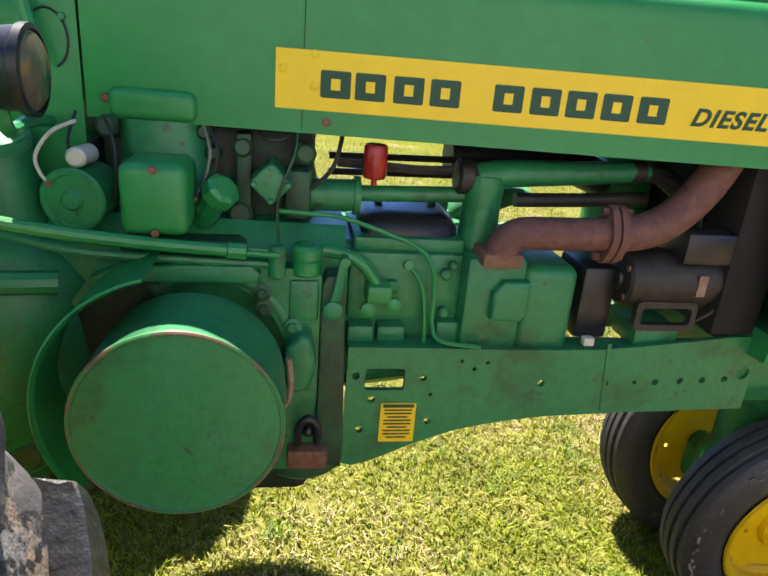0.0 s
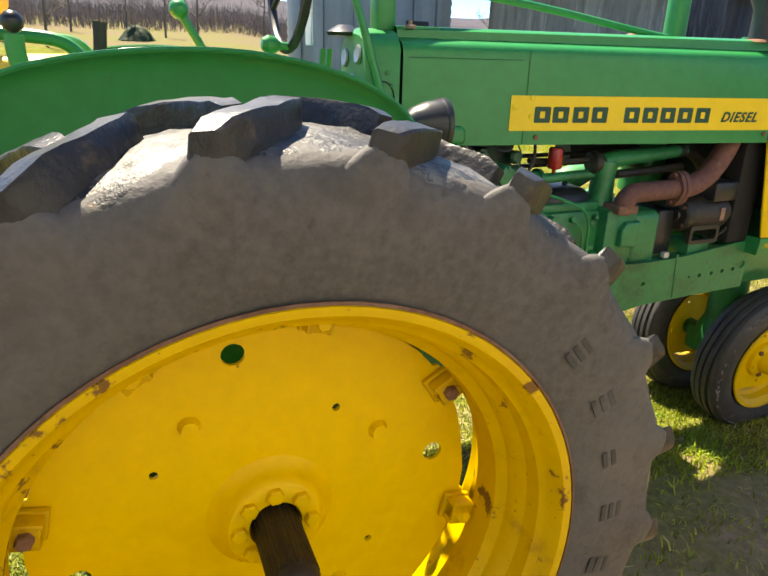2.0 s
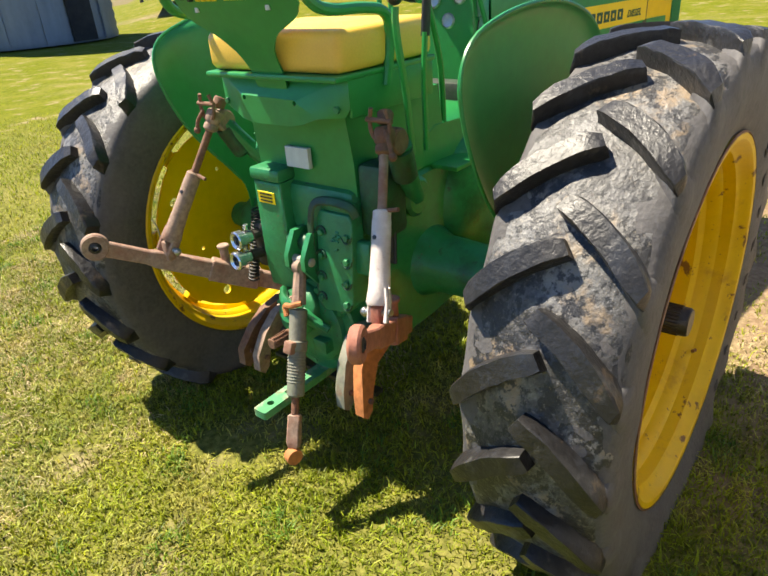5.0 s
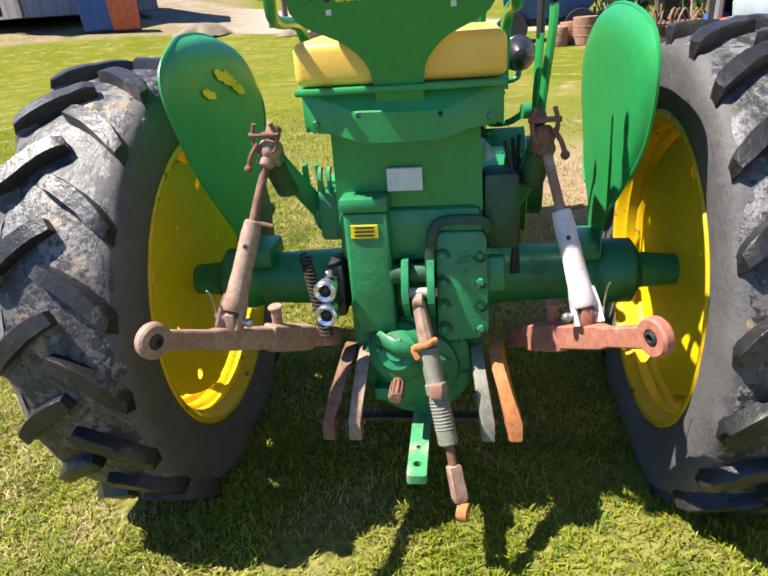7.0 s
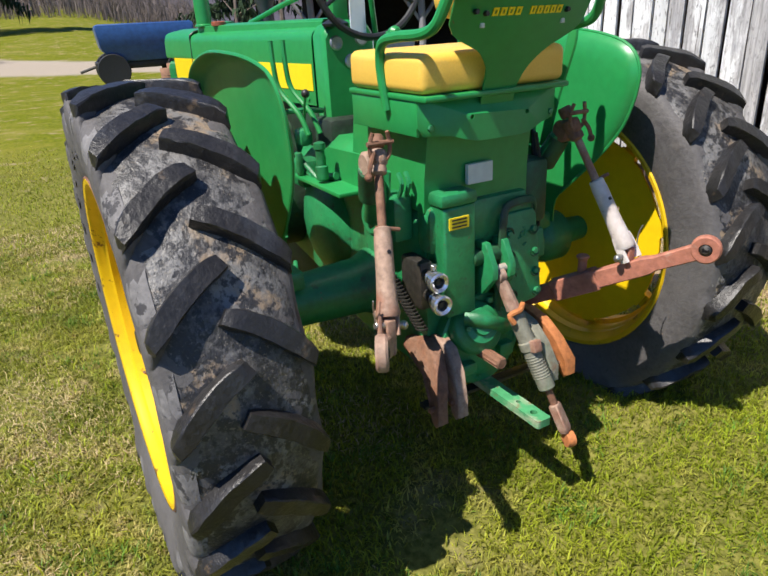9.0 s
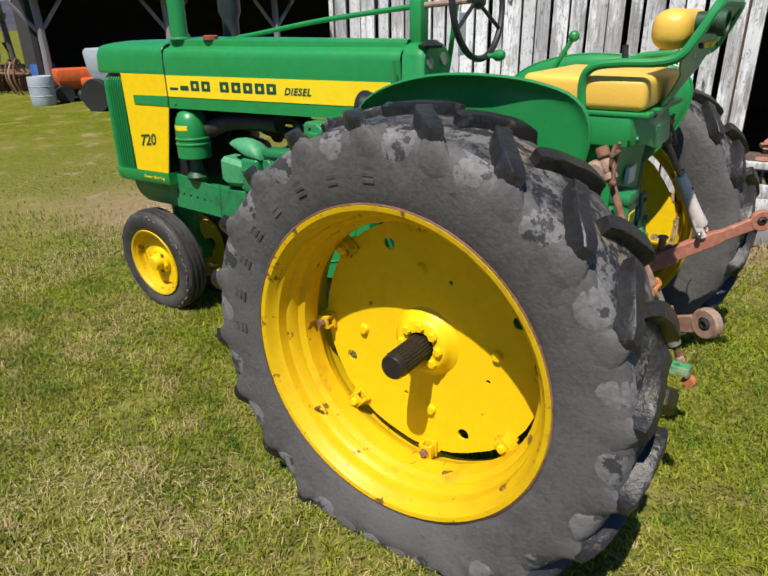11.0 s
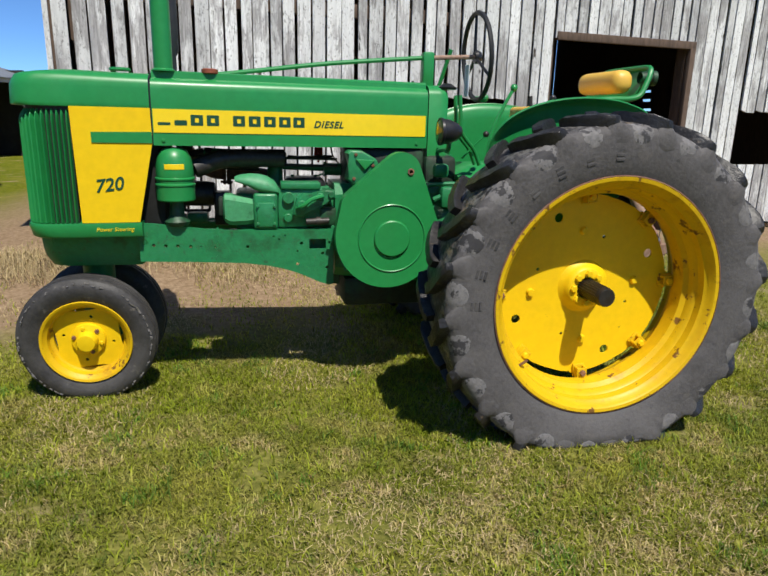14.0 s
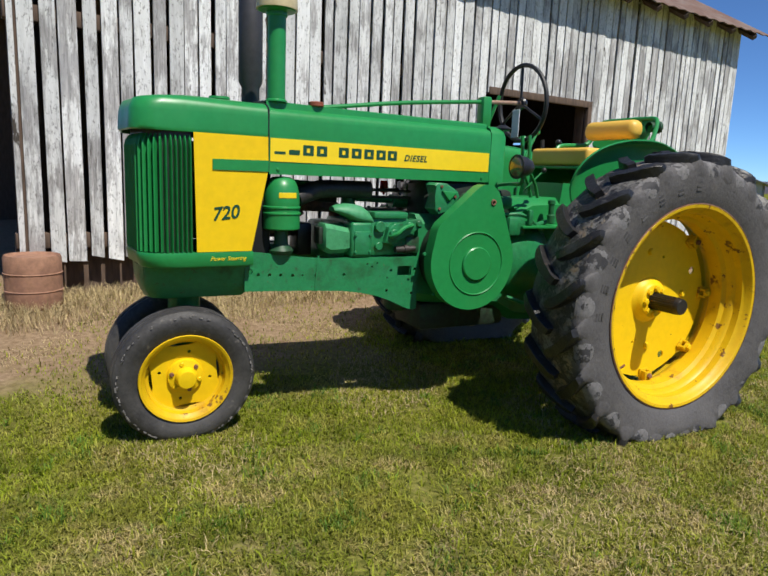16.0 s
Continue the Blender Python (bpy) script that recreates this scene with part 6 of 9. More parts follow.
# side rails
for s in (1, -1):
    dz = -0.026 if s < 0 else -0.014
    out = [(1.063, 0.845), (1.063, 0.562), (1.085, 0.556), (1.130, 0.570), (1.225, 0.614), (1.310, 0.645), (1.400, 0.664), (1.50, 0.678), (1.70, 0.688), (1.995, 0.697), (1.995, 0.884), (1.925, 0.880), (1.80, 0.865), (1.69, 0.852), (1.60, 0.845), (1.50, 0.843)]
    out = [(x, z + dz) for x, z in out]
    holes = [rect2(1.102, 1.186, 0.745 + dz, 0.796 + dz, 0.006)]
    holes += [ring2(x, z + dz, 0.0085, 10) for x, z in ((1.93, 0.775), (1.875, 0.772), (1.82, 0.770), (1.76, 0.766), (1.64, 0.762), (1.49, 0.762), (1.225, 0.775), (1.082, 0.778), (1.118, 0.722), (1.245, 0.668), (1.096, 0.648))]
    holes += [ring2(x, z + dz, 0.005, 8) for x, z in ((1.305, 0.815), (1.335, 0.797), (1.362, 0.812), (1.245, 0.735), (1.71, 0.765))]
    holes.append(ring2(1.972, 0.790 + dz, 0.016, 10))
    bm = B()
    plate(bm, out, holes, lambda u, v, d: (u, s * d, v), 0.211, 0.224)
    box(bm, 1.063, 1.99, s * 0.150, s * 0.212, 0.832 + dz, 0.842 + dz, bev=0.002)
    rail = part("side_rail", bm, GREENCAST, TR, "green cast side frame with bolt holes", smooth=25)
    bm = B()
    prism(bm, [(1.625, 0.860 + dz), (1.640, 0.695 + dz), (1.648, 0.695 + dz), (1.634, 0.861 + dz)], XZs(s), 0.2235, 0.2265)
    part("rail_seam", bm, GREENCAST, rail, smooth=0)
bm = B()
prism(bm, rect2(1.140, 1.217, 0.592, 0.688, 0.004), XZ, -0.2245, -0.2262)
PL = part("instruction_plate", bm, DECAL, TR, "yellow instruction plate riveted on frame", smooth=0)
for k in range(9):
    bm = B()
    w = 0.03 if k % 3 else 0.022
    box(bm, 1.178 - w, 1.178 + w, -0.2272, -0.2263, 0.602 + 0.0085 * k, 0.6055 + 0.0085 * k)
    part("print_line", bm, DECALGREEN, PL, smooth=0)
bm = B()
box(bm, 1.145, 1.212, -0.2271, -0.2263, 0.678, 0.686)
part("print_line", bm, DECALGREEN, PL, smooth=0)

# main case: engine block and transmission down the middle
bm = B()
rings = []
for x, w, zb, zt in ((-0.34, 0.185, 0.42, 1.00), (-0.30, 0.20, 0.40, 1.02), (0.0, 0.205, 0.40, 1.03), (0.38, 0.20, 0.43, 1.04), (0.50, 0.19, 0.50, 1.06), (1.05, 0.185, 0.575, 1.05)):
    c = 0.05
    rings.append([(x, w, zb + c), (x, w, zt - c), (x, w - c, zt), (x, -w + c, zt), (x, -w, zt - c), (x, -w, zb + c), (x, -w + c, zb), (x, w - c, zb)])
faces_of(bm, rings)
part("transmission_case", bm, GREENCAST, TR, smooth=30)
# block added under the case; its dark colour stands in for shade there
bm = B()
box(bm, 0.42, 1.00, -0.15, 0.16, 0.40, 0.56, bev=0.03)
part("clutch_sump", bm, SHADEGREEN, TR)
bm = B()
rings = []
for x, w, zb, zt in ((1.02, 0.15, 0.66, 1.015), (1.31, 0.15, 0.70, 1.015)):
    c = 0.03
    rings.append([(x, w, zb + c), (x, w, zt - c), (x, w - c, zt), (x, -w + c, zt), (x, -w, zt - c), (x, -w, zb + c), (x, -w + c, zb), (x, w - c, zb)])
faces_of(bm, rings)
bmesh.ops.bevel(bm, geom=bm.edges[:], offset=0.008, segments=2, affect="EDGES", clamp_overlap=True)
part("engine_block", bm, GREENCAST, TR)
bm = B()
box(bm, 1.298, 1.425, -0.205, 0.15, 0.79, 1.012, bev=0.012)
prism(bm, [(1.352, 0.885), (1.352, 0.945), (1.372, 0.970), (1.428, 0.970), (1.428, 0.895), (1.415, 0.880)], XZ, -0.20, -0.228, bev=0.008)
HEAD = part("cylinder_head", bm, GREENCAST, TR)
bm = B()
box(bm, 1.418, 1.545, -0.205, 0.13, 0.795, 0.998, bev=0.028, seg=4)
part("head_cover", bm, GREENCAST, HEAD, smooth=60)
bm = B()
box(bm, 1.865, 1.975, -0.22, 0.20, 0.855, 1.38, bev=0.01)
part("radiator", bm, mat("near_black_radiator", (0.008, 0.008, 0.008), 0.8, grain=(30, 0.3)), TR)
bm = B()
box(bm, 0.62, 1.86, -0.095, 0.095, 1.26, 1.50, bev=0.04)
part("fuel_tank", bm, GRIMY, TR)

# axle housings
for s in (1, -1):
    bm = B()
    lathe(bm, [(0.15, 0.15), (0.13, 0.20), (0.102, 0.26), (0.095, 0.40), (0.088, 0.56), (0.098, 0.575), (0.108, 0.60), (0.108, 0.69), (0.085, 0.705), (0.06, 0.72), (0.05, 0.85)], (0, 0, AXZ), (0, s, 0), 32)
    part("axle_housing", bm, GREENCAST, TR)


def fender(s):
    """Leaf-shaped fender: a nearly flat sheet on a narrow foot, its upper part leaning out to a rolled rim."""
    knots = [(-0.115, 0.765), (-0.125, 0.86), (-0.215, 0.955), (-0.315, 1.06), (-0.390, 1.165), (-0.432, 1.275), (-0.436, 1.360), (-0.390, 1.425), (-0.29, 1.460), (-0.15, 1.480), (0.0, 1.484), (0.14, 1.468), (0.27, 1.430), (0.365, 1.370), (0.410, 1.285), (0.395, 1.18), (0.325, 1.06), (0.225, 0.95), (0.115, 0.86), (0.085, 0.765)]
    knots = [(x * (0.90 if s > 0 and x < -0.2 else 1), z) for x, z in knots]
    outer = [(p.x, p.z) for p in curve_points([(x, 0, z) for x, z in knots], 3)]
    cx, cz = -0.02, 1.17
    lip = 0.056 if s > 0 else 0.034  # how far the rim hangs over

    def over(x, z):
        return smooth01((z - 1.18) / 0.24) * (1 - 0.7 * smooth01((-x - 0.05) / 0.28)) if s > 0 else smooth01((z - 0.9) / 0.3)

    def y_at(z):
        return (0.588 if s > 0 else 0.568) + (0.042 if s > 0 else -0.008) * max(0.0, z - 0.80)

    bm = B()
    rings = []
    for k, out in ((0.02, 0.0), (0.4, 0.0), (0.72, 0.0), (0.88, 0.003), (0.935, 0.012), (0.97, lip * 0.55), (1.0, lip)):
        rings.append([(cx + (x - cx) * k, s * (y_at(cz + (z - cz) * k) + out * over(x, z)), cz + (z - cz) * k) for x, z in outer])
    faces_of(bm, rings, closed=True, cap=False)
    bmesh.ops.remove_doubles(bm, verts=bm.verts, dist=0.0005)
    bmesh.ops.holes_fill(bm, edges=[e for e in bm.edges if e.is_boundary and e.verts[0].co.x > cx - 0.05 and e.verts[0].co.x < cx + 0.05 and abs(e.verts[0].co.z - cz) < 0.05], sides=0)
    thicken(bm, 0.005)
    f = part("fender", bm, GREEN, TR, "leaf-shaped green fender with scuffed paint", smooth=50)
    bm = B()
    tube(bm, [(x, s * (y_at(z) + lip * over(x, z)), z) for x, z in outer[4:-4:2]], 0.0055, 6, 2)
    part("fender_bead", bm, GREEN, f)
    if s > 0:
        # yellow reflections of the wheel, laid on the inner face as flat patches
        for px, pz, rx, rz in ((0.04, 1.345, 0.09, 0.022), (0.14, 1.30, 0.06, 0.018), (-0.12, 1.315, 0.05, 0.014)):
            bm = B()
            pts = [(px + rx * (1 + 0.35 * noise.noise(Vector((k * 0.9, px * 30, 0)))) * math.cos(2 * math.pi * k / 22), pz + rz * (1 + 0.8 * noise.noise(Vector((k * 1.3, 4, px * 20)))) * math.sin(2 * math.pi * k / 22) - 0.25 * (px + rx * math.cos(2 * math.pi * k / 22) - px)) for k in range(22)]
            prism(bm, pts, lambda u, v, d: (u, s * (y_at(v) + d), v), -0.0056, -0.0053)
            part("paint_chip", bm, YELLOW, f, "yellow wheel reflection laid on as a patch", smooth=0)
    bm = B()
    box(bm, -0.10, 0.07, s * 0.50, s * (y_at(0.8) + 0.010), 0.735, 0.800, bev=0.012)
    part("fender_bracket", bm, GREENCAST, f)
    return f


fender(1)
fender(-1)

# seat post, pan and seat
bm = B()
rings = []
for z, xb, xf, w in ((1.00, -0.360, 0.10, 0.200), (1.10, -0.362, 0.10, 0.198), (1.245, -0.380, 0.08, 0.194)):
    rings.append([(xb, w, z), (xf, w, z), (xf, -w, z), (xb, -w, z)])
faces_of(bm, rings)
part("seat_support", bm, GREEN, TR)
bm = B()
out = [(-0.250, 1.342), (-0.250, 1.262), (-0.230, 1.238), (-0.165, 1.238), (-0.120, 1.224), (-0.08, 1.215), (0.08, 1.215), (0.120, 1.224), (0.165, 1.238), (0.230, 1.238), (0.250, 1.262), (0.250, 1.342)]
plate(bm, out, [ring2(-0.097, 1.278, 0.007, 8), ring2(0.102, 1.284, 0.007, 8)], lambda u, v, d: (d - 0.466, u, v), 0.0, 0.012)
for v in bm.verts:
    v.co.x += 0.05 * smooth01((abs(v.co.y) - 0.13) / 0.10)
PAN = part("seat_pan", bm, GREEN, TR)
for s in (1, -1):
    bm = B()
    box(bm, -0.41, -0.03, s * 0.240, s * 0.251, 1.238, 1.336, bev=0.003)
    part("pan_side", bm, GREEN, PAN)
bm = B()
box(bm, -0.468, -0.02, -0.256, 0.256, 1.334, 1.350, bev=0.005)
part("pan_top", bm, GREEN, PAN)
for y in (-0.195, 0.195):
    bm = B()
    bolt(bm, (-0.430, y * 1.12, 1.262), (-1, 0, 0), 0.010, 0.008)
    part("bolt", bm, GREENCAST, PAN)
bm = B()
box(bm, -0.450, -0.03, -0.256, 0.256, 1.351, 1.456, bev=0.024, seg=4)
for v in bm.verts:
    if v.co.z > 1.40:
        v.co.z += 0.012 * math.cos(v.co.y * 5) * smooth01((v.co.x + 0.45) / 0.1)
part("seat_cushion", bm, VINYL, TR, "worn yellow vinyl seat cushion", smooth=60)
# back: steel panel, arm rail, bolster
bm = B()
rings = []
for z, w in ((1.300, 0.058), (1.357, 0.061), (1.387, 0.065), (1.410, 0.075), (1.428, 0.090), (1.445, 0.108), (1.458, 0.127), (1.475, 0.166), (1.487, 0.192), (1.500, 0.211), (1.522, 0.226), (1.600, 0.229), (1.640, 0.227), (1.652, 0.218), (1.660, 0.200)):
    x = -0.445 - 0.30 * (z - 1.30) - 0.32 * max(0.0, z - 1.36) + 0.12 * max(0.0, z - 1.46)
    rings.append([(x - 0.020 * (1 - (y / 0.226) ** 2) + 0.02, y, z) for y in np.linspace(-w, w, 13)])
faces_of(bm, rings, closed=False, cap=False)
thicken(bm, -0.006)
BACK = part("backrest_panel", bm, GREEN, TR, "green steel seat back panel", smooth=50)
for i in range(10):
    if i == 4:
        continue
    y = 0.107 - 0.0235 * i
    bm = B()
    plate(bm, rect2(y - 0.0085, y + 0.0085, 1.538, 1.557), [rect2(y - 0.003, y + 0.003, 1.543, 1.552)], lambda u, v, d: (-0.5642 - (v - 1.538) * 0.50 + 0.020 * (u / 0.226) ** 2 + d, u, v), -0.0035, -0.0005)
    part("print_mark", bm, DECAL, BACK, smooth=0)
for y, z in ((-0.135, 1.597), (0.135, 1.597), (-0.135, 1.545), (0.135, 1.545), (0.168, 1.550), (-0.135, 1.623)):
    bm = B()
    bolt(bm, (-0.5642 - (z - 1.538) * 0.50 + 0.008, y, z), (-1, 0, 0), 0.0075, 0.012)
    part("back_bolt", bm, BLACK, BACK)
for y in (-0.135, 0.135):
    bm = B()
    box(bm, -0.552, -0.545, y - 0.006, y + 0.006, 1.512, 1.524, bev=0.001)
    part("back_clip", bm, LABEL, BACK)
bm = B()
box(bm, -0.535, -0.418, -0.215, 0.215, 1.535, 1.655, bev=0.05, seg=5)
part("back_bolster", bm, VINYL, TR, "yellow vinyl back bolster", smooth=70)
for s in (1, -1):
    bm = B()
    tube(bm, [(-0.612, s * 0.001, 1.672), (-0.612, s * 0.15, 1.671), (-0.608, s * 0.215, 1.665), (-0.598, s * 0.240, 1.640), (-0.570, s * 0.256, 1.580), (-0.535, s * 0.266, 1.525), (-0.475, s * 0.270, 1.505), (-0.36, s * 0.270, 1.500), (-0.275, s * 0.268, 1.485), (-0.245, s * 0.262, 1.43), (-0.262, s * 0.256, 1.30)], 0.0145, 10, 6)
    part("arm_rail", bm, GREEN, TR)

bm = B()
lathe(bm, [(0.030, 0.04), (0.032, 0.098), (0.038, 0.100), (0.039, 0.122), (0.030, 0.124), (0.027, 0.06)], (-0.515, 0.215, 1.615), (-1, 0.06, 0), 24, cap=False)
RP = part("hose_end", bm, GRIMY, TR, "round dark pipe end by seat back")
bm = B()
lathe(bm, [(0.029, 0.0), (0.029, 0.01), (0, 0.011)], (-0.585, 0.219, 1.615), (-1, 0, 0), 16)
part("pipe_core", bm, BLACK, RP)

# rear castings
bm = B()
box(bm, -0.385, -0.30, -0.20, 0.20, 0.86, 1.02, bev=0.03)
box(bm, -0.355, -0.30, -0.19, 0.19, 1.02, 1.10, bev=0.01)
part("rockshaft_housing", bm, GREENCAST, TR)
bm = B()
prism(bm, [(0.176, 1.022), (0.174, 0.73), (0.160, 0.66), (0.05, 0.66), (0.054, 1.022)], lambda u, v, d: (d, u, v), -0.33, -0.425, bev=0.012)
box(bm, -0.43, -0.33, 0.050, 0.184, 1.022, 1.064, bev=0.012)
part("pump_column", bm, GREENCAST, TR)
bm = B()
box(bm, -0.428, -0.425, 0.082, 0.156, 0.952, 0.990, bev=0.001, seg=1)
YL = part("caution_label", bm, DECAL, TR, "small yellow caution label", smooth=0)
for k in range(3):
    bm = B()
    box(bm, -0.4292, -0.4281, 0.092, 0.146, 0.958 + 0.011 * k, 0.963 + 0.011 * k)
    part("print_line", bm, BLACK, YL, smooth=0)
bm = B()
box(bm, -0.384, -0.368, -0.041, 0.054, 1.068, 1.130, bev=0.002)
part("name_plate", bm, LABEL, TR, "blank pale plate on case", smooth=0)
bm = B()
prism(bm, [(-0.068, 0.935), (-0.080, 0.955), (-0.195, 0.955), (-0.208, 0.935), (-0.214, 0.68), (-0.190, 0.650), (-0.10, 0.640), (-0.070, 0.665)], lambda u, v, d: (d, u, v), -0.36, -0.445, bev=0.006)
box(bm, -0.425, -0.36, -0.258, -0.20, 0.775, 0.875, bev=0.010)
box(bm, -0.435, -0.35, -0.20, -0.08, 0.950, 0.985, bev=0.008)
COV = part("gear_cover", bm, GREENCAST, TR, "bolted green gear cover")
for y in (-0.088, -0.190):
    for z in (0.680, 0.748, 0.816, 0.890):
        bm = B()
        lathe(bm, [(0.015, 0), (0.020, 0.0), (0.021, 0.004), (0.018, 0.006), (0.015, 0.004)], (-0.4455, y, z), (-1, 0, 0), 14, cap=False, arc=(10, 190) if y < -0.12 else (170, 350))
        part("bolt_pad", bm, GRIMY, COV)
        bm = B()
        bolt(bm, (-0.446, y, z), (-1, 0, 0), 0.011, 0.010)
        part("bolt", bm, GREENCAST, COV)
bm = B()
prng = random.Random(3)
for k in range(9):
    y, z = prng.uniform(-0.155, -0.12), prng.uniform(0.84, 0.90)
    tube(bm, [(-0.447, y, z), (-0.448, y - 0.012, z + prng.uniform(-0.008, 0.008))], 0.003, 5, 1)
part("cast_mark", bm, GREENCAST, COV)
for ob in [COV] + list(COV.children):
    for v in ob.data.vertices:
        if v.co.x < -0.40:
            v.co.x += 0.040 * (v.co.z - 0.62) / 0.32
bm = B()
tube(bm, [(-0.40, -0.055, 0.60), (-0.42, -0.052, 0.80), (-0.42, -0.058, 0.93), (-0.41, -0.085, 0.985), (-0.40, -0.19, 0.985), (-0.39, -0.215, 0.95)], 0.009, 8, 5, flat=(0.014, 0.006))
part("cover_rib", bm, GRIMY, TR)
# power take-off casing
bm = B()
lathe(bm, [(0.165, 0.0), (0.165, 0.055), (0.158, 0.062), (0.128, 0.064), (0.122, 0.078), (0.10, 0.088), (0.06, 0.095), (0.0, 0.098)], (-0.33, 0.0, 0.525), (-1, 0, 0.06), 36)
box(bm, -0.455, -0.40, -0.09, -0.03, 0.47, 0.52, bev=0.010)
box(bm, -0.45, -0.40, 0.06, 0.13, 0.44, 0.485, bev=0.012)
tube(bm, [(-0.44, 0.02, 0.62), (-0.455, -0.04, 0.60), (-0.44, -0.10, 0.565)], 0.014, 8, 4)
PTO = part("power_takeoff_case", bm, GREENCAST, TR)
bm = B()
lathe(bm, [(0.092, 0.0), (0.090, 0.026), (0.080, 0.036), (0.064, 0.042), (0.056, 0.056), (0.034, 0.060), (0.030, 0.070), (0.0, 0.072)], (-0.405, 0.045, 0.590), (-1, 0.12, 0.55), 26)
tube(bm, [(-0.43, 0.10, 0.645), (-0.47, 0.055, 0.640), (-0.47, -0.005, 0.615), (-0.445, -0.06, 0.575)], 0.020, 8, 4, flat=(0.016, 0.026))
part("bearing_cap", bm, GREENCAST, PTO, smooth=50)
for k in range(8):
    a = radians(45 * k + 10)
    bm = B()
    bolt(bm, (-0.390, 0.143 * math.cos(a), 0.528 + 0.143 * math.sin(a)), (-1, 0, 0), 0.013, 0.014)
    part("bolt", bm, GREENCAST, PTO)
for k in range(5):
    a = radians(72 * k + 30)
    bm = B()
    bolt(bm, (-0.448, 0.055 + 0.056 * math.cos(a), 0.590 + 0.056 * math.sin(a)), (-1, 0.1, 0.25), 0.009, 0.010)
    part("bolt", bm, RUSTLIGHT if k % 2 else GREENCAST, PTO)
bm = B()
cyl(bm, (-0.44, 0.05, 0.52), (-0.56, 0.05, 0.525), 0.019, seg=12, bev=0.003)
for k in range(10):
    a = 2 * math.pi * k / 10
    cyl(bm, (-0.49, 0.05 + 0.019 * math.cos(a), 0.525 + 0.019 * math.sin(a)), (-0.556, 0.05 + 0.019 * math.cos(a), 0.525 + 0.019 * math.sin(a)), 0.003, seg=4)
part("power_takeoff_shaft", bm, RUSTM, TR)

SALMON = mat("salmon_rust_paint", (0.36, 0.135, 0.085), 0.7, grain=(50, 0.25), spots=((9, 0.5, 0.68, (0.24, 0.085, 0.05), 0.8), (22, 0.62, 0.72, (0.42, 0.27, 0.20), 0.7)), bump=(0.4, 80))
BLEACHED = mat("bleached_steel_tube", (0.62, 0.56, 0.52), 0.55, grain=(40, 0.12), spots=((6, 0.52, 0.72, (0.42, 0.33, 0.28), 0.7), (24, 0.65, 0.72, (0.22, 0.12, 0.08), 0.7)), bump=(0.3, 80))
# hitch: lower links, lift rods, top link, drawbar
ORANGERUST = mat("orange_rust", (0.45, 0.16, 0.05), 0.8, grain=(40, 0.3), bump=(0.5, 60))


def flat_bar(bm, rows, side, up):
    """A bar along points with its half width and half height at each."""
    rings = [[p + side * a + up * c, p - side * a + up * c, p - side * a - up * c, p + side * a - up * c] for p, a, c in rows]
    faces_of(bm, rings)
    bmesh.ops.bevel(bm, geom=bm.edges[:], offset=0.004, segments=1, affect="EDGES", clamp_overlap=True)


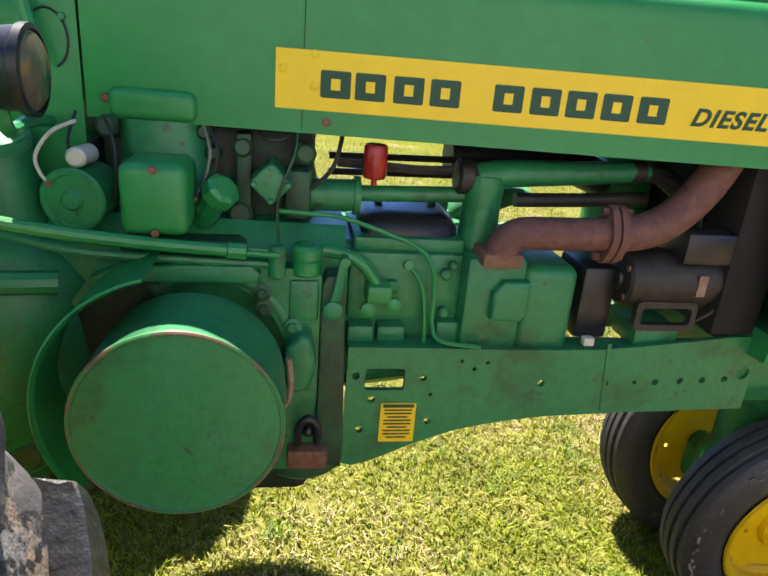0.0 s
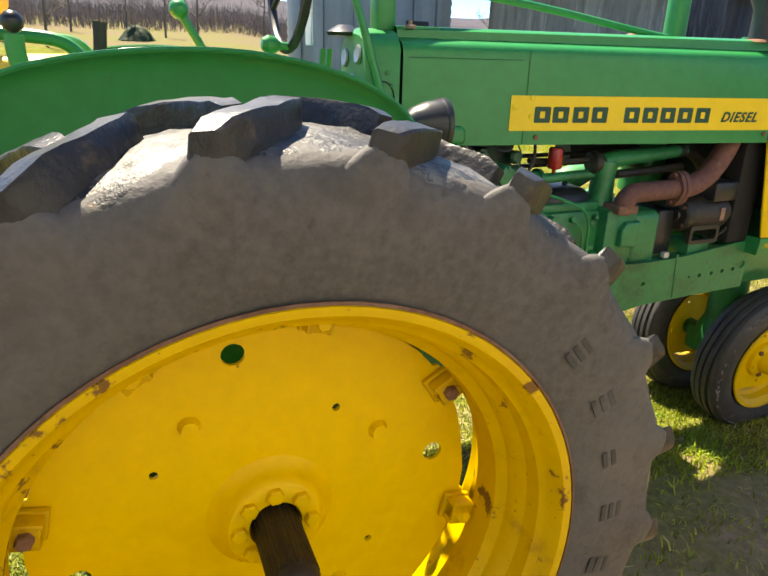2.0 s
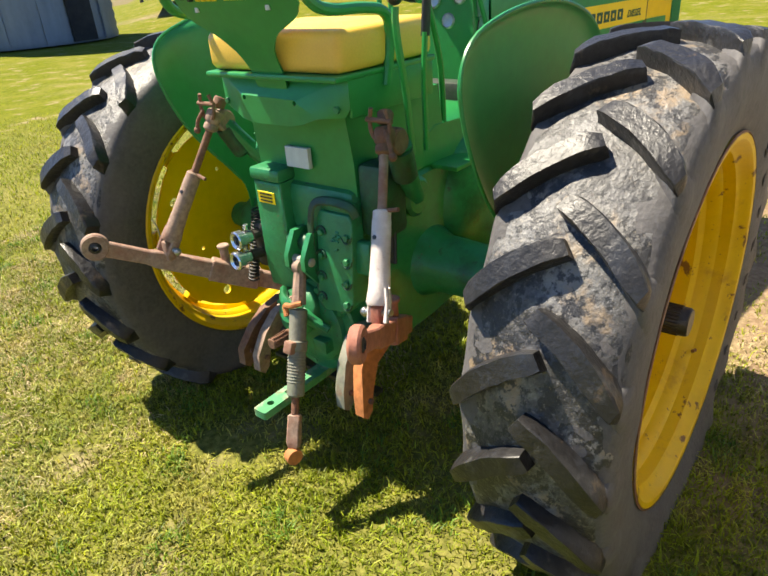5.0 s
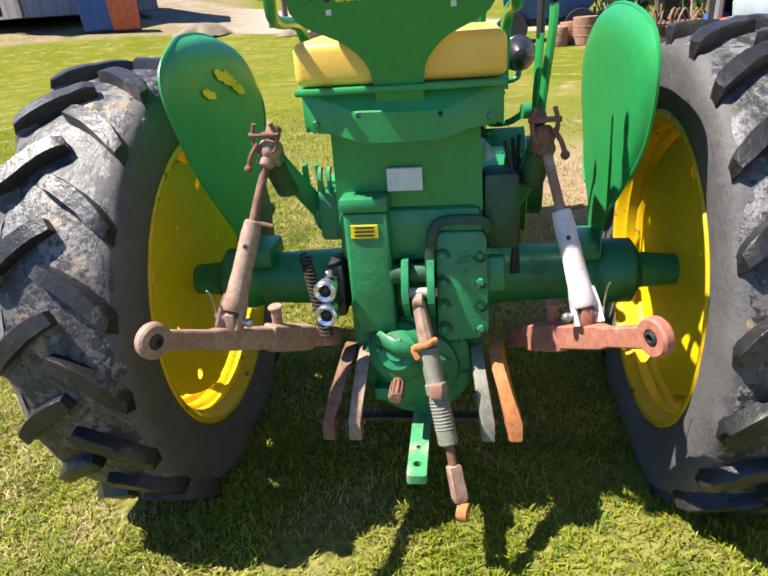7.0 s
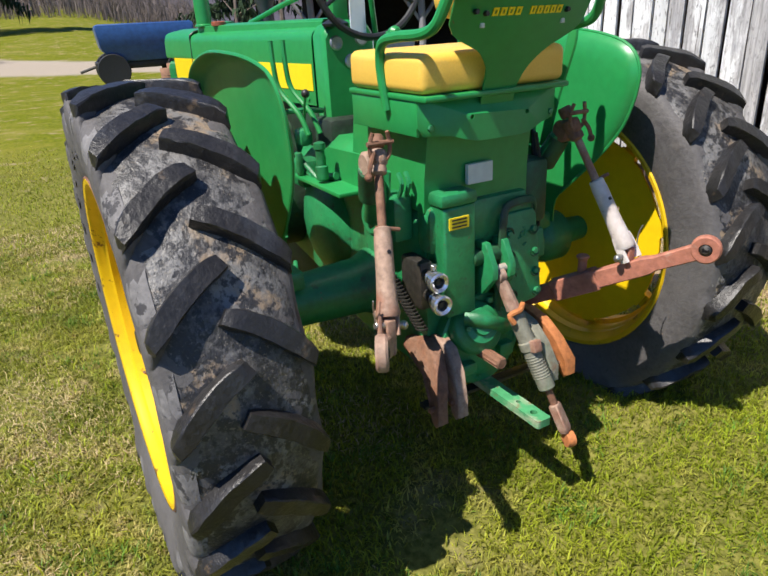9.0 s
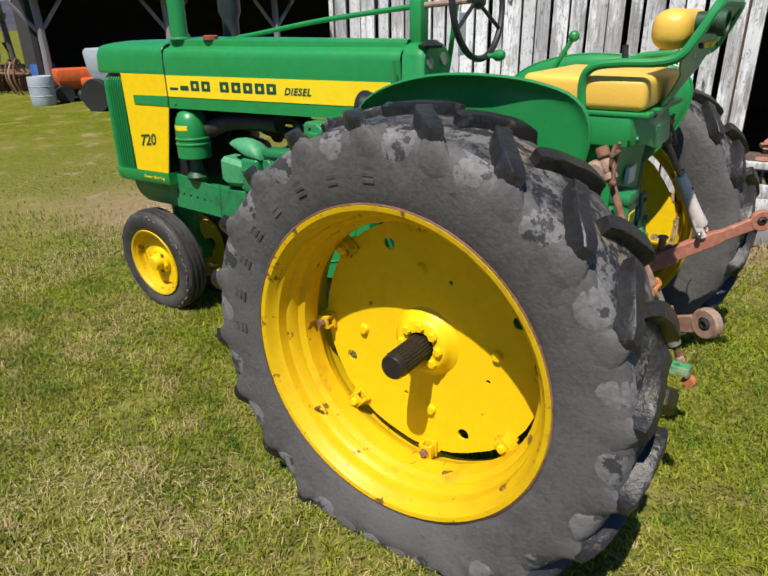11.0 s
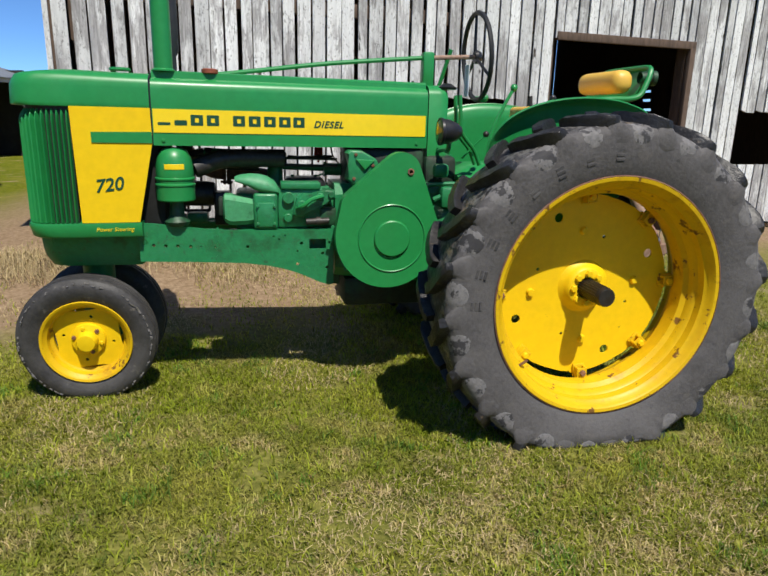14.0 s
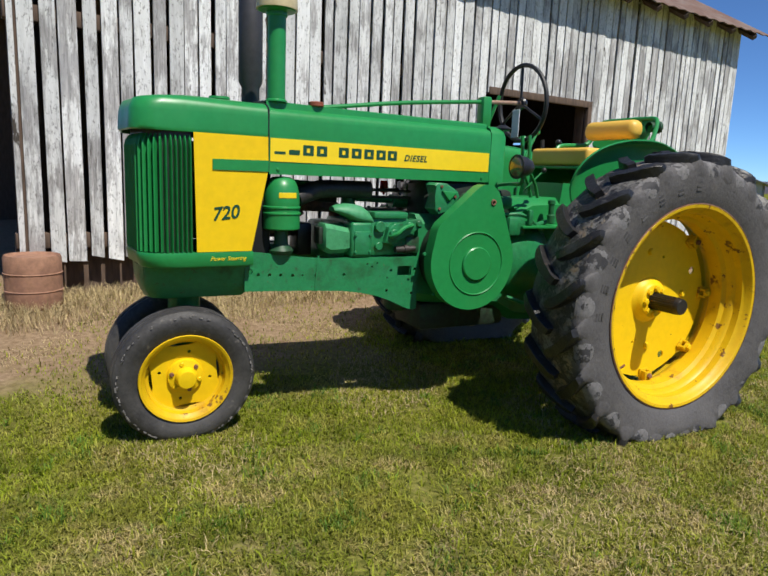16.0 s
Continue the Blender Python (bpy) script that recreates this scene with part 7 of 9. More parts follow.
for s in (1, -1):
    ball_c = Vector((-0.775, 0.592, 0.835)) if s > 0 else Vector((-0.795, -0.546, 0.845))
    inner = Vector((-0.23, 0.270, 0.545)) if s > 0 else Vector((-0.27, -0.285, 0.560))
    mt = RUSTLIGHT if s > 0 else SALMON
    d = ball_c - inner
    side = d.cross(Vector((0, 0, 1))).normalized()
    up = side.cross(d).normalized()
    bm = B()
    flat_bar(bm, [(inner + d * t, a, c) for t, a, c in ((0.0, 0.018, 0.028), (0.26, 0.018, 0.030))], side, up)
    link = part("lower_link", bm, mt, TR, "rusty hitch lower link arm")
    bm = B()
    flat_bar(bm, [(inner + d * t, 0.026, 0.038) for t in (0.20, 0.46)], side, up)
    part("link_sleeve", bm, mt, link)
    bm = B()
    flat_bar(bm, [(inner + d * t, a, c) for t, a, c in ((0.44, 0.020, 0.031), (0.72, 0.018, 0.030), (0.76, 0.014, 0.024), (0.95, 0.013, 0.026))], side, up)
    part("link_end_bar", bm, mt, link)
    bm = B()
    c = ball_c
    lathe(bm, [(0.020, -0.014), (0.040, -0.015), (0.045, -0.009), (0.045, 0.009), (0.040, 0.015), (0.020, 0.014), (0.020, -0.014)], c, side, 24, cap=False)
    part("link_eye", bm, mt, link)
    bm = B()
    lathe(bm, [(0.010, -0.018), (0.017, -0.014), (0.0205, 0.0), (0.017, 0.014), (0.010, 0.018), (0.010, -0.018)], c, side, 14, cap=False)
    part("link_ball", bm, DARKGREASE, link)
    # upright pin with its cap
    q = Vector((-0.42, 0.402, 0.751)) if s > 0 else Vector((-0.458, -0.382, 0.765))
    bm = B()
    lathe(bm, [(0.019, 0.0), (0.017, 0.006), (0.017, 0.010)], q - Vector((0, 0, 0.098)), (0, 0, 1), 14)
    cyl(bm, q - Vector((0, 0, 0.098)), q - Vector((0, 0, 0.012)), 0.0155, seg=14)
    pin = part("link_pin", bm, mt, link)
    bm = B()
    cyl(bm, q - Vector((0, 0, 0.012)), q, 0.022, seg=14, bev=0.003)
    part("pin_cap", bm, mt, pin)
    # lift rod
    top = Vector((-0.392, 0.367, 1.180)) if s > 0 else Vector((-0.408, -0.350, 1.185))
    foot = Vector((-0.589, 0.468, 0.795)) if s > 0 else Vector((-0.592, -0.442, 0.800))
    ax = foot - top
    L = ax.length
    au = ax.normalized()
    tm = RUSTLIGHT if s > 0 else BLEACHED
    bm = B()
    cyl(bm, top + au * 0.02, top + ax * 0.46, 0.0125, seg=12)
    rod = part("lift_rod", bm, RUSTM if s > 0 else RUSTLIGHT, TR, "rusty threaded lift rod")
    bm = B()
    lathe(bm, [(0.019, 0.0), (0.024, 0.004), (0.024, 0.02), (0.0255, 0.03), (0.026, 0.13), (0.029, 0.20), (0.034, 0.235), (0.030, 0.245), (0.0, 0.246)], top + ax * 0.40, ax, 18)
    rt = part("rod_tube", bm, tm, rod)
    bm = B()
    e = au.cross(Vector((1, 0, 0))).normalized()
    n = Vector((-1, 0, 0)) - au * Vector((-1, 0, 0)).dot(au)
    n.normalize()
    cyl(bm, top + ax * 0.40 + au * 0.072 + n * 0.024, top + ax * 0.40 + au * 0.072 + n * 0.028, 0.006, seg=10)
    part("tube_hole", bm, BLACK, rt)
    bm = B()
    cyl(bm, top + ax * 0.405 + e * 0.055, top + ax * 0.405 - e * 0.02, 0.006, seg=8)
    part("rod_handle", bm, RUSTM, rod)
    for k in (-1, 1):
        bm = B()
        tube(bm, [top + ax * 0.86 + e * 0.021 * k, top + ax * 0.95 + e * 0.026 * k, top + ax * 1.06 + e * 0.026 * k], 0.01, 8, 3, flat=(0.0075, 0.017))
        part("fork_cheek", bm, tm, rt)
    bm = B()
    cyl(bm, foot - e * 0.044, foot + e * 0.044, 0.010, seg=12, bev=0.002)
    ball(bm, foot + e * 0.048 * s, 0.013, 8)
    part("fork_pin", bm, STEEL, rt)
    bm = B()
    tube(bm, [foot - e * 0.04 * s, foot - e * 0.045 * s + Vector((0, 0, 0.05)), foot - e * 0.05 * s + Vector((-0.01, 0, 0.075))], 0.0025, 5, 3)
    part("lynch_pin", bm, STEEL, rt)
    bm = B()
    box(bm, -0.018, 0.018, -0.014, 0.014, -0.05, 0.02, bev=0.005, m=Matrix.Translation(foot))
    part("link_tongue", bm, mt, link)
    # bearing housing, strap fork and crank at the rod's head
    hm = RUSTLIGHT if s > 0 else RUSTM
    bm = B()
    lathe(bm, [(0.016, -0.005), (0.026, 0.0), (0.029, 0.012), (0.027, 0.034), (0.021, 0.042), (0.024, 0.048), (0.023, 0.062), (0.014, 0.068)], top - au * 0.035, ax, 18)
    head = part("bearing_housing", bm, hm, rod)
    bm = B()
    lathe(bm, [(0.030, 0), (0.036, 0.006), (0.036, 0.045), (0.028, 0.052)], top + Vector((0.040, 0, -0.005)) - Vector((0, 0.026, 0)), (0, 1, 0), 18)
    box(bm, top.x + 0.0, top.x + 0.04, top.y - 0.020, top.y + 0.020, top.z - 0.025, top.z + 0.020, bev=0.008)
    part("swivel_eye", bm, hm, rod)
    pts = [top + n * 0.014 + Vector((-0.004, 0.022, 0.082))] + [top + n * 0.014 + Vector((0, y, z)) for z, y in ((0.055, 0.030), (0.028, 0.030), (0.008, 0.020))] + [top + n * 0.016 + Vector((0, 0, 0.004))] + [top + n * 0.014 + Vector((0, -y, z)) for z, y in ((0.008, 0.020), (0.028, 0.030), (0.055, 0.030))] + [top + n * 0.014 + Vector((-0.004, -0.022, 0.082))]
    bm = B()
    tube(bm, pts, 0.006, 7, 4)
    part("strap_fork", bm, RUSTM, rod)
    bm = B()
    lathe(bm, [(0.012, 0.0), (0.021, 0.004), (0.022, 0.030), (0.018, 0.036), (0.0, 0.037)], top - au * 0.045, -au, 12)
    part("screw_head", bm, RUSTM, rod)
    bm = B()
    cyl(bm, top + n * 0.016 + Vector((0, -0.040, 0.052)), top + n * 0.016 + Vector((0, 0.040, 0.052)), 0.007, seg=8)
    part("yoke_pin", bm, RUSTM, rod)
    bm = B()
    tube(bm, [top + n * 0.016 + Vector((0, s * 0.020, 0.030)), top + n * 0.03 + Vector((0, s * 0.040, -0.005)), top + n * 0.034 + Vector((0, s * 0.050, -0.035))], 0.0065, 7, 4)
    ch = part("crank_handle", bm, RUSTM, rod)
    bm = B()
    ball(bm, top + n * 0.034 + Vector((0, s * 0.051, -0.040)), 0.012, 10)
    part("handle_knob", bm, RUSTM, ch)
    # lift arm from the rockshaft
    bm = B()
    tube(bm, [(-0.20, s * 0.285, 0.965), (-0.27, s * 0.315, 1.05), (-0.345, top.y, 1.165)], 0.03, 12, 5, flat=(0.034, 0.026))
    arm = part("lift_arm", bm, GREENCAST, TR)
    bm = B()
    lathe(bm, [(0.036, 0.0), (0.036, 0.10), (0.030, 0.108)], Vector((-0.345, top.y, 1.155)), (0.42, -0.18 * s, -0.85), 16)
    part("arm_sleeve", bm, GRIMY, arm)
    bm = B()
    lathe(bm, [(0.060, 0), (0.062, 0.008), (0.062, 0.055), (0.050, 0.065)], (-0.19, s * 0.235, 0.965), (0, s, 0), 20)
    part("arm_boss", bm, GREENCAST, arm)
    for k in (-1, 1):
        bm = B()
        tube(bm, [(-0.255, s * 0.285 + 0.016 * k, 1.02), (-0.262, s * 0.285 + 0.018 * k, 1.09), (-0.270, s * 0.285 + 0.016 * k, 1.125)], 0.01, 8, 3, flat=(0.006, 0.014))
        part("arm_clevis", bm, GREENCAST, arm)
    # sway plates under the links
    for k, (yy, mt2) in enumerate((((0.261, RUSTM), (0.183, RUSTLIGHT)) if s > 0 else ((-0.283, ORANGERUST), (-0.205, OLIVEIRON)))):
        bm = B()
        prof = [(-0.27, 0.555), (-0.37, 0.580), (-0.44, 0.560), (-0.495, 0.500), (-0.532, 0.420), (-0.535, 0.362), (-0.515, 0.345), (-0.492, 0.362), (-0.475, 0.430), (-0.42, 0.490), (-0.34, 0.515), (-0.27, 0.520)]
        inw = -0.35 * (1 if k == 0 else 0.5) * (1 if yy > 0 else -1)
        prism(bm, prof, lambda u, v, dd: (u, yy + dd + inw * max(0.0, v - 0.42), v), -0.019, 0.019, bev=0.008)
        sp = part("sway_plate", bm, mt2, TR, "thick curved rusty sway plate")
        bm = B()
        cyl(bm, (-0.50, yy - 0.030, 0.405), (-0.50, yy + 0.030, 0.405), 0.009, seg=8, bev=0.002)
        part("plate_bolt", bm, RUSTM, sp)

# top link hanging from its bracket
p0, p1 = Vector((-0.452, -0.018, 0.775)), Vector((-0.690, -0.131, 0.245))
d = p1 - p0
du = d.normalized()
bm = B()
tube(bm, [p0, p0 + d * 0.08, p0 + d * 0.20], 0.018, 10, 3, r_end=0.024)
TL = part("top_link", bm, RUSTLIGHT, TR, "rusty top link hanging down")
bm = B()
lathe(bm, [(0.020, -0.015), (0.026, -0.012), (0.026, 0.012), (0.020, 0.015)], p0, (0, 1, 0), 16)
part("link_head", bm, RUSTLIGHT, TL)
bm = B()
lathe(bm, [(0.018, 0.0), (0.028, 0.006), (0.027, 0.10), (0.031, 0.104), (0.031, 0.130), (0.027, 0.134), (0.028, 0.27), (0.023, 0.275)], p0 + d * 0.22, d, 18)
part("link_body", bm, OLIVEIRON, TL, "olive-grey turnbuckle body")
for k in range(9):
    bm = B()
    lathe(bm, [(0.0285, 0), (0.0298, 0.0025), (0.0285, 0.005)], p0 + d * 0.22 + du * (0.150 + 0.0095 * k), d, 14, cap=False)
    part("thread_ring", bm, OLIVEIRON, TL)
bm = B()
box(bm, -0.045, 0.030, -0.017, 0.017, -0.020, 0.020, bev=0.005, m=Matrix.Translation(p0 + d * 0.42) @ Matrix.Rotation(0.35, 4, "Y"))
part("lock_lug", bm, RUSTLIGHT, TL)
bm = B()
tube(bm, [p0 + d * 0.17 + Vector((-0.02, -0.03, 0)), p0 + d * 0.19 + Vector((-0.035, 0.0, 0.004)), p0 + d * 0.20 + Vector((-0.025, 0.035, -0.004)), p0 + d * 0.26 + Vector((-0.02, 0.03, 0))], 0.009, 8, 4)
part("twisted_clip", bm, ORANGERUST, TL)
bm = B()
cyl(bm, p0 + d * 0.68, p0 + d * 0.80, 0.0125, seg=12)
part("link_screw", bm, RUSTM, TL)
bm = B()
flat_bar(bm, [(p0 + d * t, a, c) for t, a, c in ((0.78, 0.019, 0.015), (0.93, 0.021, 0.016), (0.96, 0.016, 0.012))], du.cross(Vector((0, 0, 1))).normalized(), du.cross(Vector((0, 0, 1))).normalized().cross(du))
part("link_fork", bm, RUSTLIGHT, TL)
bm = B()
lathe(bm, [(0.010, -0.014), (0.026, -0.014), (0.028, 0), (0.026, 0.014), (0.010, 0.014)], p1, (0.3, 1, 0), 16)
part("link_end", bm, ORANGERUST, TL)
bm = B()
cyl(bm, (-0.447, -0.072, 0.797), (-0.447, 0.024, 0.797), 0.014, seg=12, bev=0.002)
part("bracket_pin", bm, GREYIRON, TR)
for y, mat_ in ((-0.055, GREENCAST), (0.015, GREENCAST)):
    bm = B()
    prism(bm, [(-0.475, 0.775), (-0.475, 0.815), (-0.455, 0.850), (-0.435, 0.885), (-0.38, 0.885), (-0.38, 0.70), (-0.42, 0.71)], lambda u, v, dd: (u, y + dd, v), -0.010, 0.010, bev=0.004)
    part("draft_bracket", bm, mat_, TR)
bm = B()
cyl(bm, (-0.40, -0.05, 0.835), (-0.40, 0.06, 0.835), 0.03, seg=14, bev=0.004)
part("draft_shaft", bm, GRIMY, TR)
bm = B()
place = lambda u, v, dd: (u, v, dd)
plate(bm, rect2(-0.698, -0.20, -0.036, 0.018, 0.008), [ring2(-0.648, -0.009, 0.012, 12), ring2(-0.575, -0.009, 0.008, 10)], place, 0.345, 0.372)
part("drawbar", bm, mat("light_green_paint", (0.055, 0.27, 0.11), 0.6, grain=(30, 0.2), spots=((9, 0.48, 0.62, (0.42, 0.42, 0.30), 0.85), (16, 0.58, 0.66, (0.20, 0.10, 0.05), 0.8))), TR, "light green drawbar with pin holes")
bm = B()
box(bm, -0.40, -0.36, -0.24, 0.24, 0.330, 0.345, bev=0.004)
part("drawbar_support", bm, DARKGREASE, TR)
# hydraulic couplings
for z, x in ((0.821, -0.489), (0.754, -0.505)):
    bm = B()
    lathe(bm, [(0.020, 0), (0.024, 0.004), (0.024, 0.030), (0.031, 0.035), (0.032, 0.058), (0.027, 0.062), (0.018, 0.056), (0.016, 0.03)], (x + 0.06, 0.228, z), (-1, 0.10, 0.02), 20, cap=False)
    cp = part("hydraulic_coupling", bm, CHROME, TR, "silvery round hydraulic coupling")
    bm = B()
    lathe(bm, [(0.0165, 0), (0.0165, 0.006), (0.009, 0.010), (0.009, 0.016), (0.0, 0.018)], (x + 0.028, 0.231, z), (-1, 0.10, 0.02), 14)
    part("coupling_core", bm, DARKGREASE, cp)
    bm = B()
    cyl(bm, (x + 0.045, 0.226, z + 0.028), (x + 0.045, 0.226, z + 0.046), 0.010, seg=10, bev=0.002)
    part("coupling_knob", bm, CHROME, cp)
    bm = B()
    cyl(bm, (x + 0.07, 0.228, z), (x + 0.13, 0.215, z), 0.018, seg=10)
    part("coupling_pipe", bm, DARKGREASE, cp)
bm = B()
box(bm, -0.40, -0.28, 0.195, 0.245, 0.70, 0.86, bev=0.012)
part("coupling_block", bm, DARKGREASE, TR)
# coil spring hanging beside the case
bm = B()
tube(bm, [(-0.305 + 0.017 * math.cos(2 * math.pi * k / 8) - 0.0007 * k, 0.325 + 0.017 * math.sin(2 * math.pi * k / 8) - 0.0004 * k, 0.86 - 0.00125 * k) for k in range(8 * 21)], 0.0042, 5, 1)
part("coil_spring", bm, DARKGREASE, TR)

# ---- engine, left side ----
def wrap_round(discs, n=64):
    """Outline of a band stretched round the given discs (cx, cz, r)."""
    out = []
    for k in range(n):
        a = 2 * math.pi * k / n
        d = (math.cos(a), math.sin(a))
        c = max(discs, key=lambda q: q[0] * d[0] + q[1] * d[1] + q[2])
        out.append((c[0] + c[2] * d[0], c[1] + c[2] * d[1]))
    return out


bm = B()
out = wrap_round(((0.812, 0.818, 0.260), (0.955, 0.955, 0.092), (0.750, 1.128, 0.094)))
prism(bm, out, XZs(1), 0.300, 0.372, bev=0.018)
FC = part("flywheel_cover", bm, GREEN, TR, "pear-shaped green flywheel cover")
bm = B()
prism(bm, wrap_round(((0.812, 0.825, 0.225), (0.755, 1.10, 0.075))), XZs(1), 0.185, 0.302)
part("flywheel_housing", bm, SHADEGREEN, TR)
bm = B()
lathe(bm, [(0.171, -0.002), (0.169, 0.004), (0.166, 0.006), (0.163, 0.004), (0.161, -0.001), (0.091, -0.001), (0.089, 0.010), (0.084, 0.014), (0.0, 0.015)], (0.793, 0.372, 0.806), (0, 1, 0), 56)
part("cover_boss", bm, GREEN, FC, smooth=20)
bm = B()
lathe(bm, [(0.016, 0), (0.016, 0.008), (0.009, 0.009), (0.008, 0.002), (0, 0.002)], (0.708, 0.370, 1.131), (0, 1, 0), 14)
part("cover_screw", bm, RUSTM, FC)
for a in (205, 262, 318, 8):
    bm = B()
    bolt(bm, (0.812 + 0.268 * math.cos(radians(a)), 0.305, 0.818 + 0.268 * math.sin(radians(a))), (0, 1, 0), 0.010, 0.012)
    part("bolt", bm, GREENCAST, FC)

# oil-bath air cleaner
bm = B()
lathe(bm, [(0.080, 0.0), (0.088, 0.006), (0.088, 0.070), (0.092, 0.074), (0.092, 0.080), (0.086, 0.084), (0.086, 0.098), (0.091, 0.102), (0.091, 0.108), (0.085, 0.112), (0.086, 0.130), (0.084, 0.165), (0.076, 0.203), (0.062, 0.232), (0.042, 0.245), (0.0, 0.249)], (1.815, 0.205, 0.975), (0, 0, 1), 32)
AC = part("air_cleaner", bm, GREEN, TR, "green canister air cleaner")
bm = B()
lathe(bm, [(0.0858, 0.0), (0.0866, 0.001), (0.0866, 0.024), (0.0858, 0.025)], (1.815, 0.205, 1.125), (0, 0, 1), 14, cap=False, arc=(-25, 35))
part("cleaner_label", bm, DECAL, AC)
bm = B()
lathe(bm, [(0.05, 0), (0.06, 0.02), (0.035, 0.05), (0.03, 0.12)], (1.815, 0.205, 0.855), (0, 0, 1), 18)
part("cleaner_stand", bm, GRIMY, TR)
bm = B()
tube(bm, [(1.73, 0.16, 1.12), (1.60, 0.12, 1.165), (1.45, 0.09, 1.17), (1.30, 0.08, 1.17)], 0.045, 14, 5)
part("intake_pipe", bm, DARKGREASE, TR)
# starting-engine group: pale flared shroud, hooded cylinder, governor, linkage
bm = B()
rings = []
for x, y0, y1, z0, z1 in ((1.455, 0.115, 0.205, 0.858, 0.978), (1.49, 0.11, 0.212, 0.853, 0.985), (1.565, 0.10, 0.225, 0.852, 1.000), (1.592, 0.10, 0.228, 0.868, 1.002), (1.600, 0.11, 0.220, 0.885, 0.992)):
    c = 0.022
    rings.append([(x, y0, z0 + c), (x, y0, z1 - c), (x, y0 + c, z1), (x, y1 - c, z1), (x, y1, z1 - c), (x, y1, z0 + c), (x, y1 - c, z0), (x, y0 + c, z0)])
faces_of(bm, rings)
SH = part("starting_engine_shroud", bm, PALEGREEN, TR, "pale green flared starting-engine shroud", smooth=40)
bm = B()
box(bm, 1.600, 1.622, 0.125, 0.205, 0.900, 0.985, bev=0.006)
part("shroud_end", bm, SHADEGREEN, SH)
bm = B()
box(bm, 1.338, 1.456, 0.10, 0.225, 0.832, 1.010, bev=0.016, seg=3)
box(bm, 1.352, 1.440, 0.215, 0.232, 0.845, 0.965, bev=0.006)
SE = part("starting_engine", bm, GREENCAST, TR, smooth=40)
bm = B()
rings = []
for x, z, h, w in ((1.330, 1.012, 0.022, 0.050), (1.350, 1.020, 0.046, 0.058), (1.385, 1.026, 0.064, 0.062), (1.425, 1.034, 0.066, 0.062), (1.470, 1.052, 0.050, 0.058), (1.515, 1.064, 0.032, 0.050), (1.542, 1.068, 0.018, 0.038)):
    rings.append([(x, 0.165 + w * math.cos(a), z + h * math.sin(a) * (1.0 if math.sin(a) > 0 else 0.35)) for a in [2 * math.pi * q / 14 for q in range(14)]])
faces_of(bm, rings)
part("cylinder_hood", bm, PALEGREEN, SE, smooth=60)
for x, z in ((1.356, 0.862), (1.436, 0.862), (1.356, 0.948), (1.436, 0.948)):
    bm = B()
    bolt(bm, (x, 0.232, z), (0, 1, 0), 0.008, 0.007)
    part("bolt", bm, GREENCAST, SE)
bm = B()
box(bm, 1.105, 1.338, 0.12, 0.190, 0.835, 1.030, bev=0.014)
box(bm, 1.125, 1.322, 0.10, 0.205, 1.028, 1.062, bev=0.008)
GV = part("governor_case", bm, GREENCAST, TR)
bm = B()
prism(bm, [(1.265, 0.905), (1.245, 0.985), (1.215, 1.008), (1.150, 1.010), (1.105, 1.030), (1.060, 1.026), (1.050, 0.985), (1.115, 0.965), (1.165, 0.930), (1.215, 0.890)], XZs(1), 0.186, 0.232, bev=0.010)
part("governor_arm_housing", bm, GREENCAST, GV)
for x, z, r, y1 in ((1.285, 0.985, 0.030, 0.212), (1.222, 0.952, 0.026, 0.252), (1.288, 0.885, 0.022, 0.206), (1.130, 0.995, 0.020, 0.246), (1.075, 1.005, 0.017, 0.244)):
    bm = B()
    cyl(bm, (x, 0.18, z), (x, y1, z), r, seg=14, bev=0.004)
    part("boss", bm, GREENCAST, GV)
bm = B()
tube(bm, [(1.245, 0.235, 0.940), (1.215, 0.262, 0.955), (1.175, 0.262, 0.985), (1.120, 0.252, 1.000)], 0.011, 8, 4)
part("governor_lever", bm, GREEN, GV)
bm = B()
cyl(bm, (1.20, 0.215, 0.868), (1.085, 0.215, 0.872), 0.017, seg=12)
cyl(bm, (1.15, 0.215, 0.870), (1.128, 0.215, 0.871), 0.022, seg=12)
part("linkage_rod", bm, DARKGREASE, TR)
bm = B()
box(bm, 1.045, 1.13, 0.14, 0.20, 0.845, 0.935, bev=0.012)
part("linkage_case", bm, GRIMY, TR)
bm = B()
prism(bm, [(0.965, 1.050), (1.002, 1.085), (0.985, 1.150), (1.002, 1.208), (0.985, 1.222), (0.925, 1.220), (0.855, 1.182), (0.838, 1.150), (0.880, 1.095), (0.925, 1.070)], XZs(1), 0.16, 0.250, bev=0.010)
MB = part("magneto_bracket", bm, GREENCAST, TR)
bm = B()
prism(bm, [(0.958, 1.180), (0.865, 1.176), (0.912, 1.126)], XZs(1), 0.248, 0.264, bev=0.005)
part("bracket_cap", bm, GREEN, MB)
for x, z in ((0.958, 1.202), (0.966, 1.085), (0.872, 1.150)):
    bm = B()
    bolt(bm, (x, 0.248, z), (0, 1, 0), 0.009, 0.009)
    part("bolt", bm, RUSTM, MB)
bm = B()
for z in (1.13, 1.165):
    tube(bm, [(1.02, 0.02, z), (1.75, 0.04, z + 0.01)], 0.008, 6, 1)
part("fuel_line", bm, DARKGREASE, TR)
